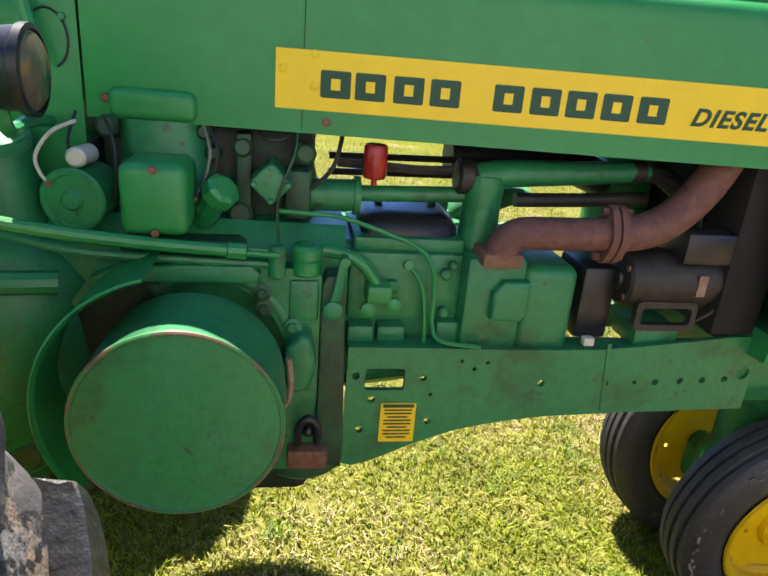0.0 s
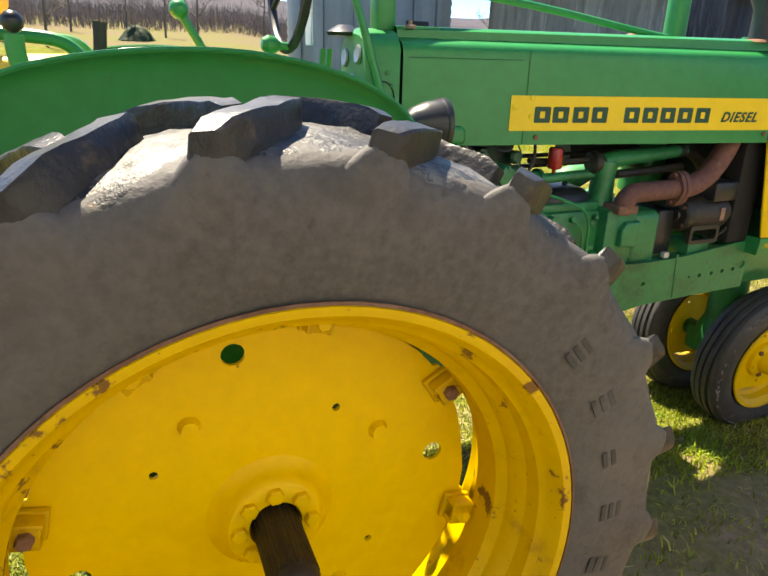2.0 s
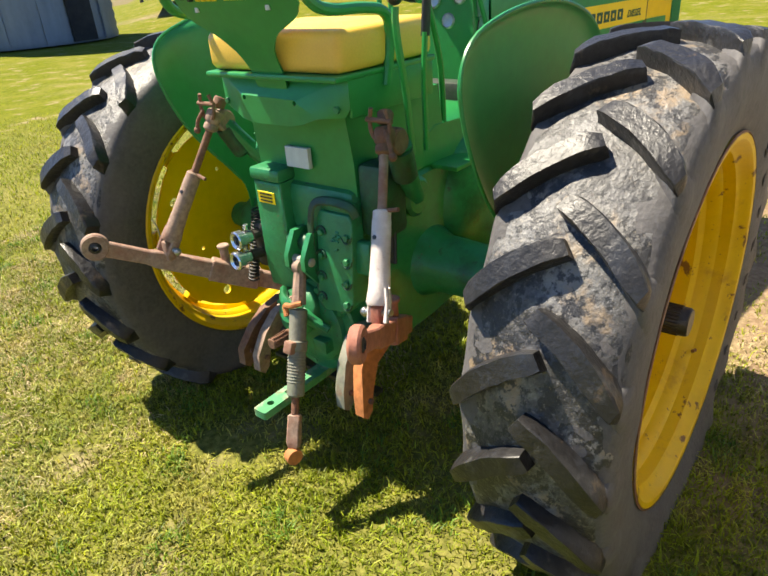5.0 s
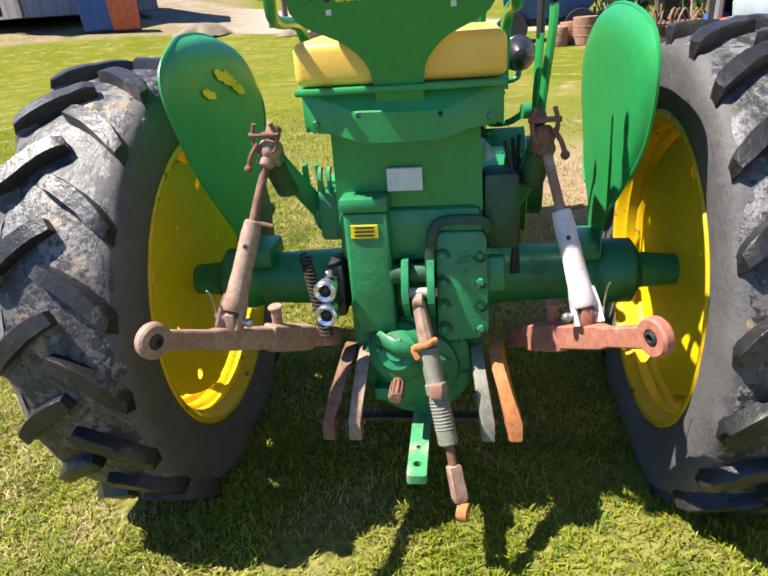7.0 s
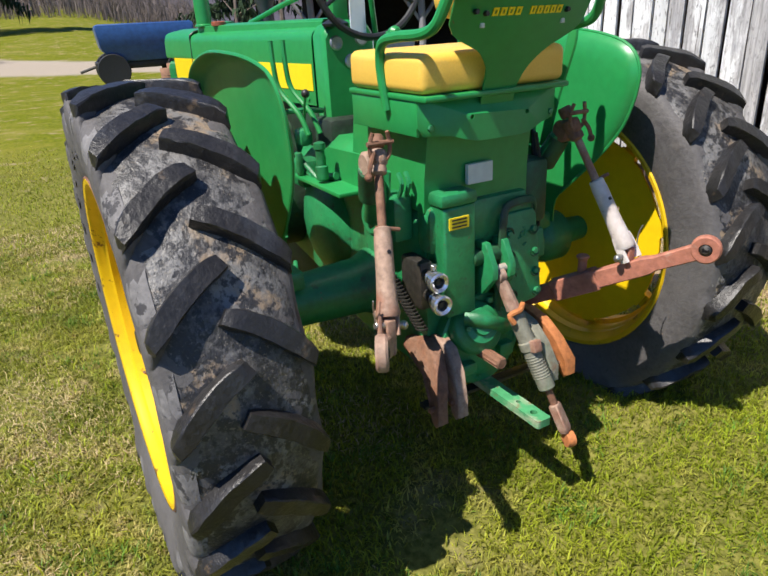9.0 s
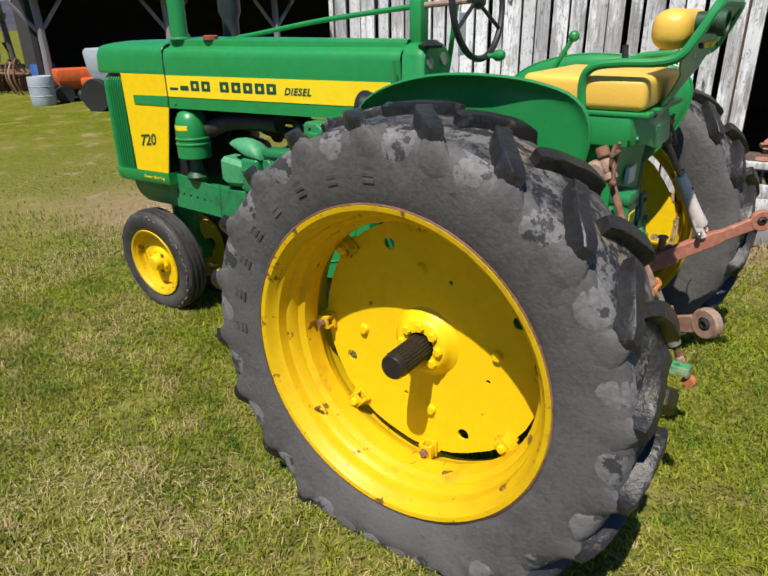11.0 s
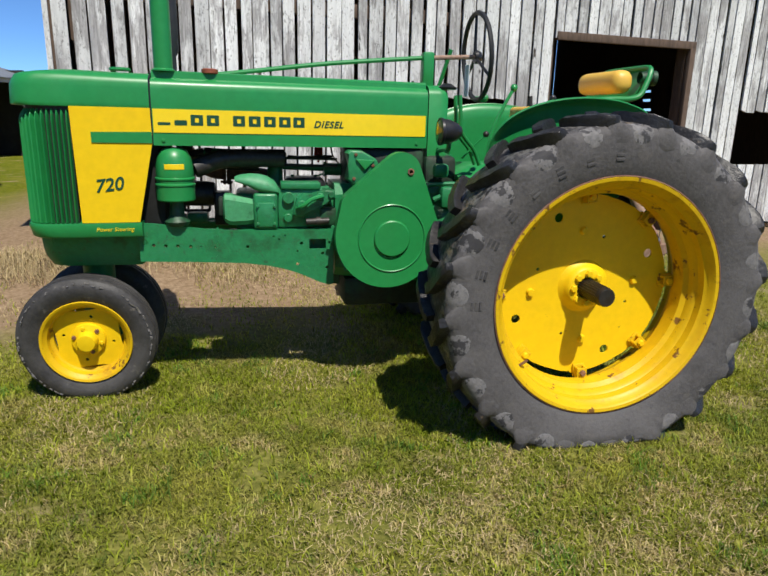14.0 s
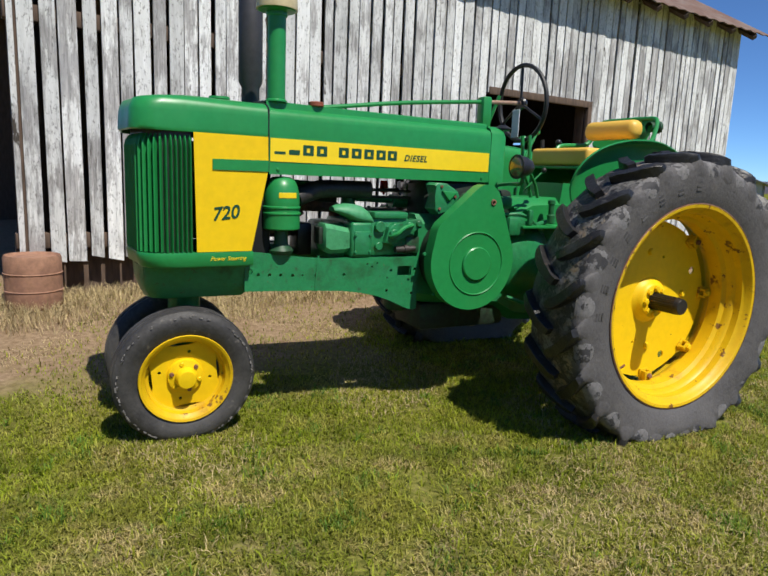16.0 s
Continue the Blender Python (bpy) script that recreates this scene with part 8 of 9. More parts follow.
# left rear clutter: levers, linkage
bm = B()
tube(bm, [(0.55, 0.24, 0.98), (0.45, 0.26, 1.02), (0.33, 0.25, 1.0), (0.2, 0.22, 1.02)], 0.014, 8, 4)
part("clutch_linkage", bm, GREENCAST, TR)
bm = B()
tube(bm, [(0.58, 0.22, 1.05), (0.42, 0.27, 1.06), (0.25, 0.24, 0.96)], 0.010, 8, 4)
part("clutch_linkage", bm, GREENCAST, TR)
bm = B()
tube(bm, [(0.52, 0.30, 0.60), (0.40, 0.34, 0.56), (0.28, 0.33, 0.57)], 0.011, 8, 4)
part("clutch_linkage", bm, GREENCAST, TR)
bm = B()
box(bm, 0.40, 0.52, 0.18, 0.28, 0.94, 1.05, bev=0.02)
box(bm, 0.47, 0.55, 0.18, 0.24, 1.09, 1.16, bev=0.02)
part("brake_case", bm, GREENCAST, TR)
# platform and battery box
bm = B()
box(bm, 0.02, 0.44, -0.30, 0.30, 0.985, 1.0, bev=0.003)
part("platform", bm, GREEN, TR)
bm = B()
rings = []
for x, zt in ((-0.02, 1.13), (0.05, 1.16), (0.30, 1.15), (0.40, 1.10)):
    rings.append([(x, 0.20, 1.0), (x, 0.20, zt - 0.04), (x, 0.15, zt), (x, -0.15, zt), (x, -0.20, zt - 0.04), (x, -0.20, 1.0)])
faces_of(bm, rings)
part("hydraulic_cover", bm, GREEN, TR, smooth=50)
for y, x1 in ((0.324, 0.464), (0.273, 0.471)):
    bm = B()
    tube(bm, [(x1, y, 1.493), (x1 - 0.008, y, 1.40), (x1 - 0.02, y - 0.01, 1.32), (x1 - 0.10, y - 0.045, 1.235), (x1 - 0.14, y - 0.06, 1.16)], 0.010, 8, 5)
    part("pedal_lever", bm, GREEN, TR)
bm = B()
tube(bm, [(0.115, -0.19, 1.10), (0.09, -0.200, 1.30), (0.02, -0.213, 1.46), (-0.032, -0.220, 1.552)], 0.010, 8, 3)
HL = part("clutch_lever", bm, GREEN, TR)
bm = B()
ball(bm, (-0.039, -0.221, 1.566), 0.022, 12)
part("lever_ball", bm, GREEN, HL)
bm = B()
tube(bm, [(0.41, 0.24, 1.19), (0.35, 0.26, 1.26), (0.305, 0.27, 1.305)], 0.005, 6, 3)
HL = part("hand_lever", bm, GREEN, TR)
bm = B()
ball(bm, (0.30, 0.272, 1.312), 0.016, 10)
part("lever_ball", bm, DARKGREASE, HL)
bm = B()
lathe(bm, [(0.016, 0), (0.024, 0.006), (0.024, 0.05), (0.017, 0.055), (0.017, 0.11), (0.022, 0.115), (0.022, 0.135), (0.012, 0.14)], (0.215, 0.27, 1.01), (0.05, 0, 1), 16)
part("oil_can_tube", bm, GREENCAST, TR, "pale green upright cylinder")
bm = B()
box(bm, 0.37, 0.40, 0.275, 0.30, 1.0, 1.09, bev=0.008)
part("step_bracket", bm, GREENCAST, TR)

# ---- engine, right side ----
PX, PZ = 0.768, 0.797  # the belt pulley's axis
bm = B()
lathe(bm, [(0.150, 0.0), (0.1665, 0.001), (0.1685, 0.010), (0.1695, 0.085), (0.1690, 0.158), (0.1705, 0.162), (0.1705, 0.170), (0.1690, 0.174), (0.1640, 0.1745), (0.1620, 0.172), (0.06, 0.171), (0.0, 0.171)], (PX, -0.303, PZ), (0, -1, 0), 72)
PUL = part("belt_pulley", bm, GREENCAST, TR, "broad green belt pulley")
bm = B()
lathe(bm, [(0.1655, 0.1752), (0.1685, 0.1758), (0.1712, 0.1735), (0.1714, 0.1700)], (PX, -0.303, PZ), (0, -1, 0), 72, cap=False)
part("rim_wear", bm, mat("bare_rim_edge", (0.16, 0.10, 0.06), 0.55, grain=(50, 0.4), spots=((14, 0.45, 0.55, (0.03, 0.20, 0.05), 0.95),)), PUL, "rust-worn pulley rim edge")
# clutch housing with the round recess that the pulley turns in
bm = B()
out = [(1.002, 0.972), (0.985, 0.985), (0.655, 0.990), (0.575, 0.955), (0.505, 0.86), (0.480, 0.74), (0.50, 0.62), (0.57, 0.545), (0.68, 0.515), (1.002, 0.530)]
plate(bm, out[::-1], [ring2(PX + 0.010, PZ + 0.006, 0.156, 40)], XZs(-1), 0.150, 0.228)
part("clutch_housing", bm, GREENCAST, TR, smooth=30)
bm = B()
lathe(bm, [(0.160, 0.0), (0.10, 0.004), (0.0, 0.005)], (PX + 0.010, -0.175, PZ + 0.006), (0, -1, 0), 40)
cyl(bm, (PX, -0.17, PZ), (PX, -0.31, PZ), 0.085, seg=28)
part("clutch_drum", bm, SHADEGREEN, TR)
bm = B()
lathe(bm, [(0.158, 0.0), (0.166, 0.004), (0.178, 0.004), (0.184, 0.0)], (PX + 0.010, -0.226, PZ + 0.006), (0, -1, 0), 56, cap=False)
part("recess_lip", bm, GREENCAST, TR)
# curved sheet guard round the back of the pulley
bm = B()
lathe(bm, [(0.246, 0.0), (0.250, 0.0), (0.252, 0.190), (0.256, 0.197), (0.252, 0.200), (0.247, 0.190)], (PX + 0.002, -0.205, 0.775), (0, -1, 0), 30, cap=False, arc=(284, 402))
part("pulley_guard", bm, GREEN, TR, "curved sheet guard behind pulley")
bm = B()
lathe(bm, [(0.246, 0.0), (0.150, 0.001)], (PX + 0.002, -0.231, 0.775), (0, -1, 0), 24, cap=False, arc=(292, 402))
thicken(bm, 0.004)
part("guard_back", bm, SHADEGREEN, TR)
# upper ledge of the housing, with its bolts
bm = B()
prism(bm, [(0.650, 0.968), (0.672, 0.992), (0.870, 0.996), (0.886, 0.980), (0.880, 0.962), (0.66, 0.958)], XZs(-1), 0.22, 0.250, bev=0.005)
part("housing_ledge", bm, GREENCAST, TR)
for x, z in ((0.695, 0.945), (0.889, 0.938), (0.893, 0.905), (0.948, 0.868), (0.955, 0.820)):
    bm = B()
    lathe(bm, [(0.017, 0), (0.018, 0.004), (0.013, 0.006)], (x, -0.232, z), (0, -1, 0), 12)
    bolt(bm, (x, -0.236, z), (0, -1, 0), 0.011, 0.010)
    part("housing_bolt", bm, GREENCAST if x > 0.9 else GRIMY, TR)
# upright flange that the side frame bolts to
bm = B()
prism(bm, [(1.003, 0.545), (1.003, 0.955), (1.012, 0.975), (1.040, 0.978), (1.046, 0.96), (1.052, 0.82), (1.062, 0.60), (1.060, 0.535)][::-1], XZs(-1), 0.15, 0.238, bev=0.004)
part("frame_flange", bm, GRIMY, TR)
bm = B()
prism(bm, [(0.935, 0.84), (0.965, 0.865), (0.985, 0.86), (0.998, 0.80), (0.985, 0.745), (0.945, 0.735), (0.93, 0.78)][::-1], XZs(-1), 0.22, 0.275, bev=0.014)
part("bearing_cap", bm, GREENCAST, TR)
bm = B()
tube(bm, [(0.942, -0.305, 0.835), (0.948, -0.300, 0.785), (0.944, -0.298, 0.742), (0.930, -0.29, 0.715)], 0.006, 7, 4)
part("pulley_brake", bm, RUSTLIGHT, TR, "bare rusty brake shoe edge")
# case side swelling behind the pulley
bm = B()
ball(bm, (0.33, -0.15, 0.80), 0.27, 24, (1.0, 0.62, 1.05))
ball(bm, (0.36, 0.15, 0.80), 0.24, 20, (1.0, 0.5, 1.0))
part("differential_swell", bm, GREENCAST, TR, smooth=60)
bm = B()
tube(bm, [(0.30, -0.30, 0.985), (0.42, -0.285, 0.965), (0.53, -0.25, 0.955)], 0.022, 10, 4)
part("case_rib", bm, GREENCAST, TR)
bm = B()
for x, z, r in ((0.47, 0.66, 0.045), (0.44, 0.585, 0.035), (0.53, 0.535, 0.04)):
    lathe(bm, [(r, 0), (r, 0.05), (r * 0.7, 0.06), (0, 0.06)], (x, -0.20, z), (0, -1, 0), 14)
part("case_plug", bm, GRIMY, TR)
# castings behind the small fittings, the shade of the gaps put into their colour
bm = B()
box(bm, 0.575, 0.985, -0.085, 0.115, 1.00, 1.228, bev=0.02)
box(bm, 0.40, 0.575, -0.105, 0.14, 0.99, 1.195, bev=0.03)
part("clutch_tower", bm, SHADEGREEN, TR)
# the cap's sunlit look is put into its paler green
bm = B()
lathe(bm, [(0.060, 0.0), (0.062, 0.006), (0.056, 0.010), (0.062, 0.014), (0.056, 0.018), (0.060, 0.024), (0.044, 0.032), (0.0, 0.034)], (0.415, -0.150, 1.175), (0, -0.25, 1), 22)
part("ribbed_cap", bm, PALEGREEN, TR, "pale green ribbed cap")
bm = B()
lathe(bm, [(0.085, 0.0), (0.078, 0.06), (0.064, 0.12), (0.056, 0.175)], (0.415, -0.130, 1.005), (0, -0.1, 1), 22)
part("cap_tower", bm, GREENCAST, TR, smooth=50)
bm = B()
rings = []
for z, x0, x1, y0 in ((1.02, 0.600, 0.80, -0.150), (1.10, 0.612, 0.790, -0.148), (1.17, 0.622, 0.778, -0.146), (1.235, 0.618, 0.770, -0.140)):
    rings.append([(x0, y0 + 0.03, z), (x0 + 0.03, y0, z), (x1 - 0.03, y0, z), (x1, y0 + 0.03, z), (x1, -0.05, z), (x0, -0.05, z)])
faces_of(bm, rings)
part("tower_case", bm, GREENCAST, TR, smooth=50)
for x, z, r in ((0.775, 1.215, 0.016), (0.79, 1.175, 0.014), (0.845, 1.19, 0.020), (0.84, 1.06, 0.026), (0.965, 1.185, 0.022), (0.60, 1.215, 0.022), (0.535, 1.045, 0.026), (0.50, 1.10, 0.022)):
    bm = B()
    lathe(bm, [(r, 0), (r, 0.035), (r * 0.7, 0.042), (0, 0.042)], (x, -0.09, z), (0, -1, 0.1), 10)
    part("fitting", bm, GRIMY, TR)
for name, x0, x1, y0, y1, z0, z1, r in (("fuel_line_block", 0.832, 0.862, -0.125, -0.08, 1.03, 1.22, 0.006), ("injector_body", 0.925, 0.978, -0.15, -0.08, 1.06, 1.16, 0.012), ("pump_base", 0.62, 0.86, -0.20, -0.10, 0.985, 1.030, 0.02)):
    bm = B()
    box(bm, x0, x1, y0, y1, z0, z1, bev=r)
    part(name, bm, GRIMY, TR)
# boxes and caps above
bm = B()
box(bm, 0.646, 0.762, -0.27, -0.14, 1.052, 1.180, bev=0.020, seg=3)
RB = part("relay_box", bm, GREEN, TR, "green relay box with rounded corners", smooth=50)
for z in (1.170, 1.060):
    bm = B()
    bolt(bm, (0.706, -0.268, z), (0, -1, 0), 0.008, 0.008)
    part("bolt", bm, RUSTM, RB)
# swelling pressed into the hood side over the relay box
bm = B()
prism(bm, rect2(0.606, 0.764, 1.2335, 1.290, 0.018), lambda u, v, d: (u, -(hw(u) + d), v), -0.002, 0.017, bev=0.015)
part("hood_bulge", bm, GREEN, HOOD, smooth=60)
SC = Vector((0.556, -0.200, 1.096))
bm = B()
lathe(bm, [(0.052, -0.10), (0.052, 0.0), (0.057, 0.002), (0.058, 0.008), (0.054, 0.012), (0.046, 0.0125), (0.044, 0.010), (0.020, 0.011), (0.014, 0.018), (0.0, 0.019)], SC, (-0.1, -1, 0), 32)
STC = part("starter_cap", bm, GREENCAST, TR, "round green starter end plate")
for k in range(4):
    a = radians(90 * k + 12)
    bm = B()
    d1 = Vector((math.cos(a), -0.1 * math.cos(a), math.sin(a)))
    tube(bm, [SC + Vector((0, -0.014, 0)), SC + Vector((0, -0.012, 0)) + d1 * 0.030], 0.004, 6, 1, r_end=0.0015)
    part("star_rib", bm, GREENCAST, STC)
    a += radians(40)
    bm = B()
    bolt(bm, SC + Vector((0.047 * math.cos(a), -0.012, 0.047 * math.sin(a))), (-0.1, -1, 0), 0.006, 0.005)
    part("bolt", bm, RUSTM if k == 1 else GREENCAST, STC)
bm = B()
cyl(bm, (0.565, -0.12, 1.166), (0.560, -0.195, 1.169), 0.018, seg=16, bev=0.005)
part("sender_cap", bm, WHITEISH, TR)


def cable(name, pts, r, material):
    bm = B()
    tube(bm, pts, r, 6, 5)
    return part(name, bm, material, TR)


cable("white_cable", [(0.560, -0.17, 1.230), (0.525, -0.195, 1.212), (0.500, -0.205, 1.172), (0.505, -0.205, 1.140), (0.520, -0.205, 1.122)], 0.0035, WHITEISH)
cable("wire", [(0.600, -0.14, 1.235), (0.622, -0.18, 1.205), (0.628, -0.19, 1.15), (0.618, -0.19, 1.09)], 0.003, BLACKRUB)
cable("wire", [(0.780, -0.13, 1.235), (0.800, -0.16, 1.20), (0.795, -0.17, 1.15), (0.765, -0.18, 1.105)], 0.003, BLACKRUB)
cable("wire", [(0.772, -0.13, 1.235), (0.788, -0.16, 1.19), (0.780, -0.17, 1.14), (0.762, -0.18, 1.098)], 0.003, OLIVEIRON)
cable("wire", [(0.870, -0.12, 1.235), (0.890, -0.15, 1.215), (0.925, -0.15, 1.218), (0.945, -0.13, 1.238)], 0.0035, BLACKRUB)
cable("wire", [(0.546, -0.12, 1.240), (0.545, -0.17, 1.20), (0.552, -0.19, 1.175)], 0.003, BLACKRUB)
cable("wire", [(1.035, -0.12, 1.225), (1.02, -0.14, 1.17), (0.985, -0.14, 1.13), (0.960, -0.14, 1.12)], 0.005, DARKGREASE)
cable("fuel_pipe", [(0.948, -0.15, 1.235), (0.945, -0.18, 1.200), (0.925, -0.19, 1.145), (0.914, -0.19, 1.10), (0.917, -0.19, 1.026)], 0.0028, GRIMY)
cable("battery_cable", [(1.03, -0.10, 1.172), (1.12, -0.10, 1.168), (1.20, -0.10, 1.165), (1.27, -0.10, 1.168)], 0.010, DARKGREASE)
bm = B()
FCAP = Vector((0.800, -0.180, 1.108))
lathe(bm, [(0.022, -0.045), (0.022, 0), (0.033, 0.002), (0.035, 0.008), (0.033, 0.030), (0.024, 0.036), (0.0, 0.036)], FCAP, (0.50, -0.50, 0.62), 8)
tube(bm, [(0.765, -0.12, 1.03), (0.778, -0.15, 1.065), FCAP], 0.024, 10, 3)
part("oil_filler", bm, GREEN, TR, smooth=20)
bm = B()
prism(bm, rect2(-0.030, 0.030, -0.030, 0.030, 0.010), lambda u, v, d: (0.901 + (u + v) * 0.7071, -d, 1.137 + (v - u) * 0.7071), 0.10, 0.185, bev=0.004)
PB = part("pump_block", bm, GREENCAST, TR, "diamond-shaped bolted pump plate")
for du, dv in ((0.032, 0), (-0.032, 0), (0, 0.032), (0, -0.032)):
    bm = B()
    bolt(bm, (0.901 + du, -0.184, 1.137 + dv), (0, -1, 0), 0.006, 0.007)
    part("bolt", bm, GREENCAST, PB)
bm = B()
cyl(bm, (0.965, -0.10, 1.103), (1.072, -0.10, 1.105), 0.033, seg=18, bev=0.005)
cyl(bm, (1.066, -0.10, 1.105), (1.078, -0.10, 1.105), 0.040, seg=18)
cyl(bm, (1.078, -0.10, 1.110), (1.300, -0.10, 1.118), 0.017, seg=12)
part("water_pump_pipe", bm, GREENCAST, TR)
bm = B()
lathe(bm, [(0.020, 0), (0.0235, 0.006), (0.0245, 0.060), (0.021, 0.066), (0.006, 0.07), (0.006, 0.08), (0, 0.08)], (1.100, -0.145, 1.218), (0, 0, -1), 16)
part("sediment_bowl", bm, REDGLASS, TR, "red fuel sediment bowl")
bm = B()
tube(bm, [(0.917, -0.18, 1.086), (0.975, -0.185, 1.084), (1.039, -0.19, 1.080), (1.12, -0.19, 1.055), (1.195, -0.19, 1.024), (1.226, -0.195, 0.985), (1.234, -0.195, 0.93), (1.236, -0.20, 0.865), (1.255, -0.215, 0.832), (1.34, -0.228, 0.824)], 0.005, 7, 6)
tube(bm, [(1.178, -0.17, 0.985), (1.200, -0.19, 0.962), (1.213, -0.19, 0.930), (1.222, -0.19, 0.87), (1.226, -0.19, 0.815)], 0.005, 7, 5)
lathe(bm, [(0.010, 0), (0.010, 0.022)], (1.180, -0.16, 0.978), (0, -1, 0.3), 8)
part("injector_line", bm, GREEN, TR)
bm = B()
tube(bm, [(0.985, -0.18, 1.012), (1.043, -0.185, 1.006), (1.086, -0.19, 0.985), (1.114, -0.19, 0.945)], 0.0125, 10, 5)
box(bm, 1.094, 1.146, -0.215, -0.15, 0.908, 0.948, bev=0.008)
for x, z in ((1.098, 0.898), (1.150, 0.908)):
    lathe(bm, [(0.014, 0), (0.016, 0.004), (0.016, 0.016), (0.008, 0.02)], (x, -0.20, z), (0, -1, 0), 8)
part("oil_elbow", bm, GREEN, TR)
bm = B()
lathe(bm, [(0.026, 0), (0.030, 0.004), (0.030, 0.026), (0.027, 0.030), (0.0305, 0.034), (0.0305, 0.052), (0.024, 0.060), (0, 0.060)], (0.972, -0.212, 0.972), (0, 0, 1), 20)
part("breather", bm, GREEN, TR)
bm = B()
box(bm, 0.940, 0.998, -0.235, -0.17, 0.878, 0.965, bev=0.008)
lathe(bm, [(0.014, 0), (0.015, 0.006), (0.008, 0.009)], (0.955, -0.235, 0.862), (0, -1, 0), 10)
part("breather_body", bm, GREENCAST, TR)
bm = B()
cyl(bm, (0.916, -0.24, 1.036), (0.916, -0.24, 0.972), 0.0165, seg=14, bev=0.004)
part("clevis_pin", bm, GREENCAST, TR)
bm = B()
tube(bm, [(0.29, -0.37, 1.150), (0.42, -0.335, 1.098), (0.55, -0.30, 1.064), (0.70, -0.27, 1.040), (0.83, -0.25, 1.026)], 0.0120, 10, 5)
cyl(bm, (0.825, -0.25, 1.026), (0.862, -0.247, 1.024), 0.0155, seg=10, bev=0.003)
tube(bm, [(0.862, -0.235, 1.024), (0.92, -0.235, 1.020)], 0.006, 6, 1)
tube(bm, [(0.862, -0.258, 1.024), (0.92, -0.255, 1.020)], 0.006, 6, 1)
CRD = part("clutch_rod", bm, GREEN, TR, "long green clutch control rod")
bm = B()
lathe(bm, [(0.026, -0.016), (0.028, 0.0), (0.026, 0.016)], (0.285, -0.372, 1.152), (0.2, -1, 0), 16)
part("rod_eye", bm, GREENCAST, CRD)
bm = B()
bolt(bm, (0.282, -0.388, 1.152), (0.2, -1, 0), 0.013, 0.012)
part("bolt", bm, RUSTM, CRD)
bm = B()
tube(bm, [(0.41, -0.22, 1.10), (0.43, -0.25, 1.17), (0.42, -0.26, 1.205)], 0.011, 8, 3, flat=(0.008, 0.016))
PD = part("brake_pedal", bm, GREENCAST, TR)
# pad in the paler green too, standing in for sun on its top
bm = B()
box(bm, 0.365, 0.455, -0.305, -0.225, 1.198, 1.214, bev=0.006)
part("pedal_pad", bm, PALEGREEN, PD, "pedal pad, its sunlit look put into pale green")
bm = B()
tube(bm, [(0.40, -0.25, 1.055), (0.55, -0.245, 1.015), (0.72, -0.24, 1.003), (0.92, -0.235, 0.995)], 0.008, 8, 4)
part("control_rod", bm, GREENCAST, TR)
bm = B()
tube(bm, [(1.043, -0.240, 1.011), (1.036, -0.245, 0.965), (1.024, -0.245, 0.915)], 0.010, 8, 2, flat=(0.007, 0.012))
lathe(bm, [(0.018, 0), (0.019, 0.026), (0.012, 0.030), (0, 0.030)], (1.024, -0.232, 0.912), (0, -1, 0), 12)
lathe(bm, [(0.010, 0), (0.010, 0.030)], (1.043, -0.228, 1.011), (0, -1, 0), 8)
part("throttle_arm", bm, GREENCAST, TR)
# engine block side: plates, plugs and covers
bm = B()
box(bm, 1.060, 1.300, -0.165, -0.12, 0.855, 1.005, bev=0.010)
part("block_cover", bm, GREENCAST, TR)
for x, z, r in ((1.150, 0.935, 0.014), (1.262, 0.965, 0.012), (1.265, 0.880, 0.012), (1.085, 0.985, 0.010), (1.275, 0.985, 0.009)):
    bm = B()
    lathe(bm, [(r, 0), (r, 0.016), (r * 0.6, 0.020), (0, 0.020)], (x, -0.164, z), (0, -1, 0), 12)
    part("block_plug", bm, GREENCAST, TR)
for a in ((1.062, 1.118, 0.790, 0.850), (1.125, 1.185, 0.815, 0.850), (1.125, 1.195, 0.775, 0.812), (1.25, 1.30, 0.79, 0.862)):
    bm = B()
    box(bm, a[0], a[1], -0.188, -0.12, a[2], a[3], bev=0.007)
    part("side_cover", bm, GREENCAST, TR)
bm = B()
rings = []
for z, x0, x1, y0, y1 in ((1.030, 1.085, 1.290, -0.132, 0.09), (1.050, 1.088, 1.288, -0.128, 0.088), (1.066, 1.098, 1.280, -0.108, 0.075), (1.072, 1.12, 1.262, -0.080, 0.055)):
    c = 0.02
    rings.append([(x0 + c, y0, z), (x1 - c, y0, z), (x1, y0 + c, z), (x1, y1 - c, z), (x1 - c, y1, z), (x0 + c, y1, z), (x0, y1 - c, z), (x0, y0 + c, z)])
faces_of(bm, rings)
VC = part("valve_cover", bm, BLACK, TR, "worn black valve cover", smooth=50)
for x, y in ((1.13, -0.02), (1.25, -0.02)):
    bm = B()
    bolt(bm, (x, y, 1.071), (0, 0, 1), 0.010, 0.010)
    part("bolt", bm, GRIMY, VC)
bm = B()
box(bm, 1.068, 1.302, -0.150, 0.10, 1.002, 1.032, bev=0.007)
part("valve_cover_base", bm, GREENCAST, TR)
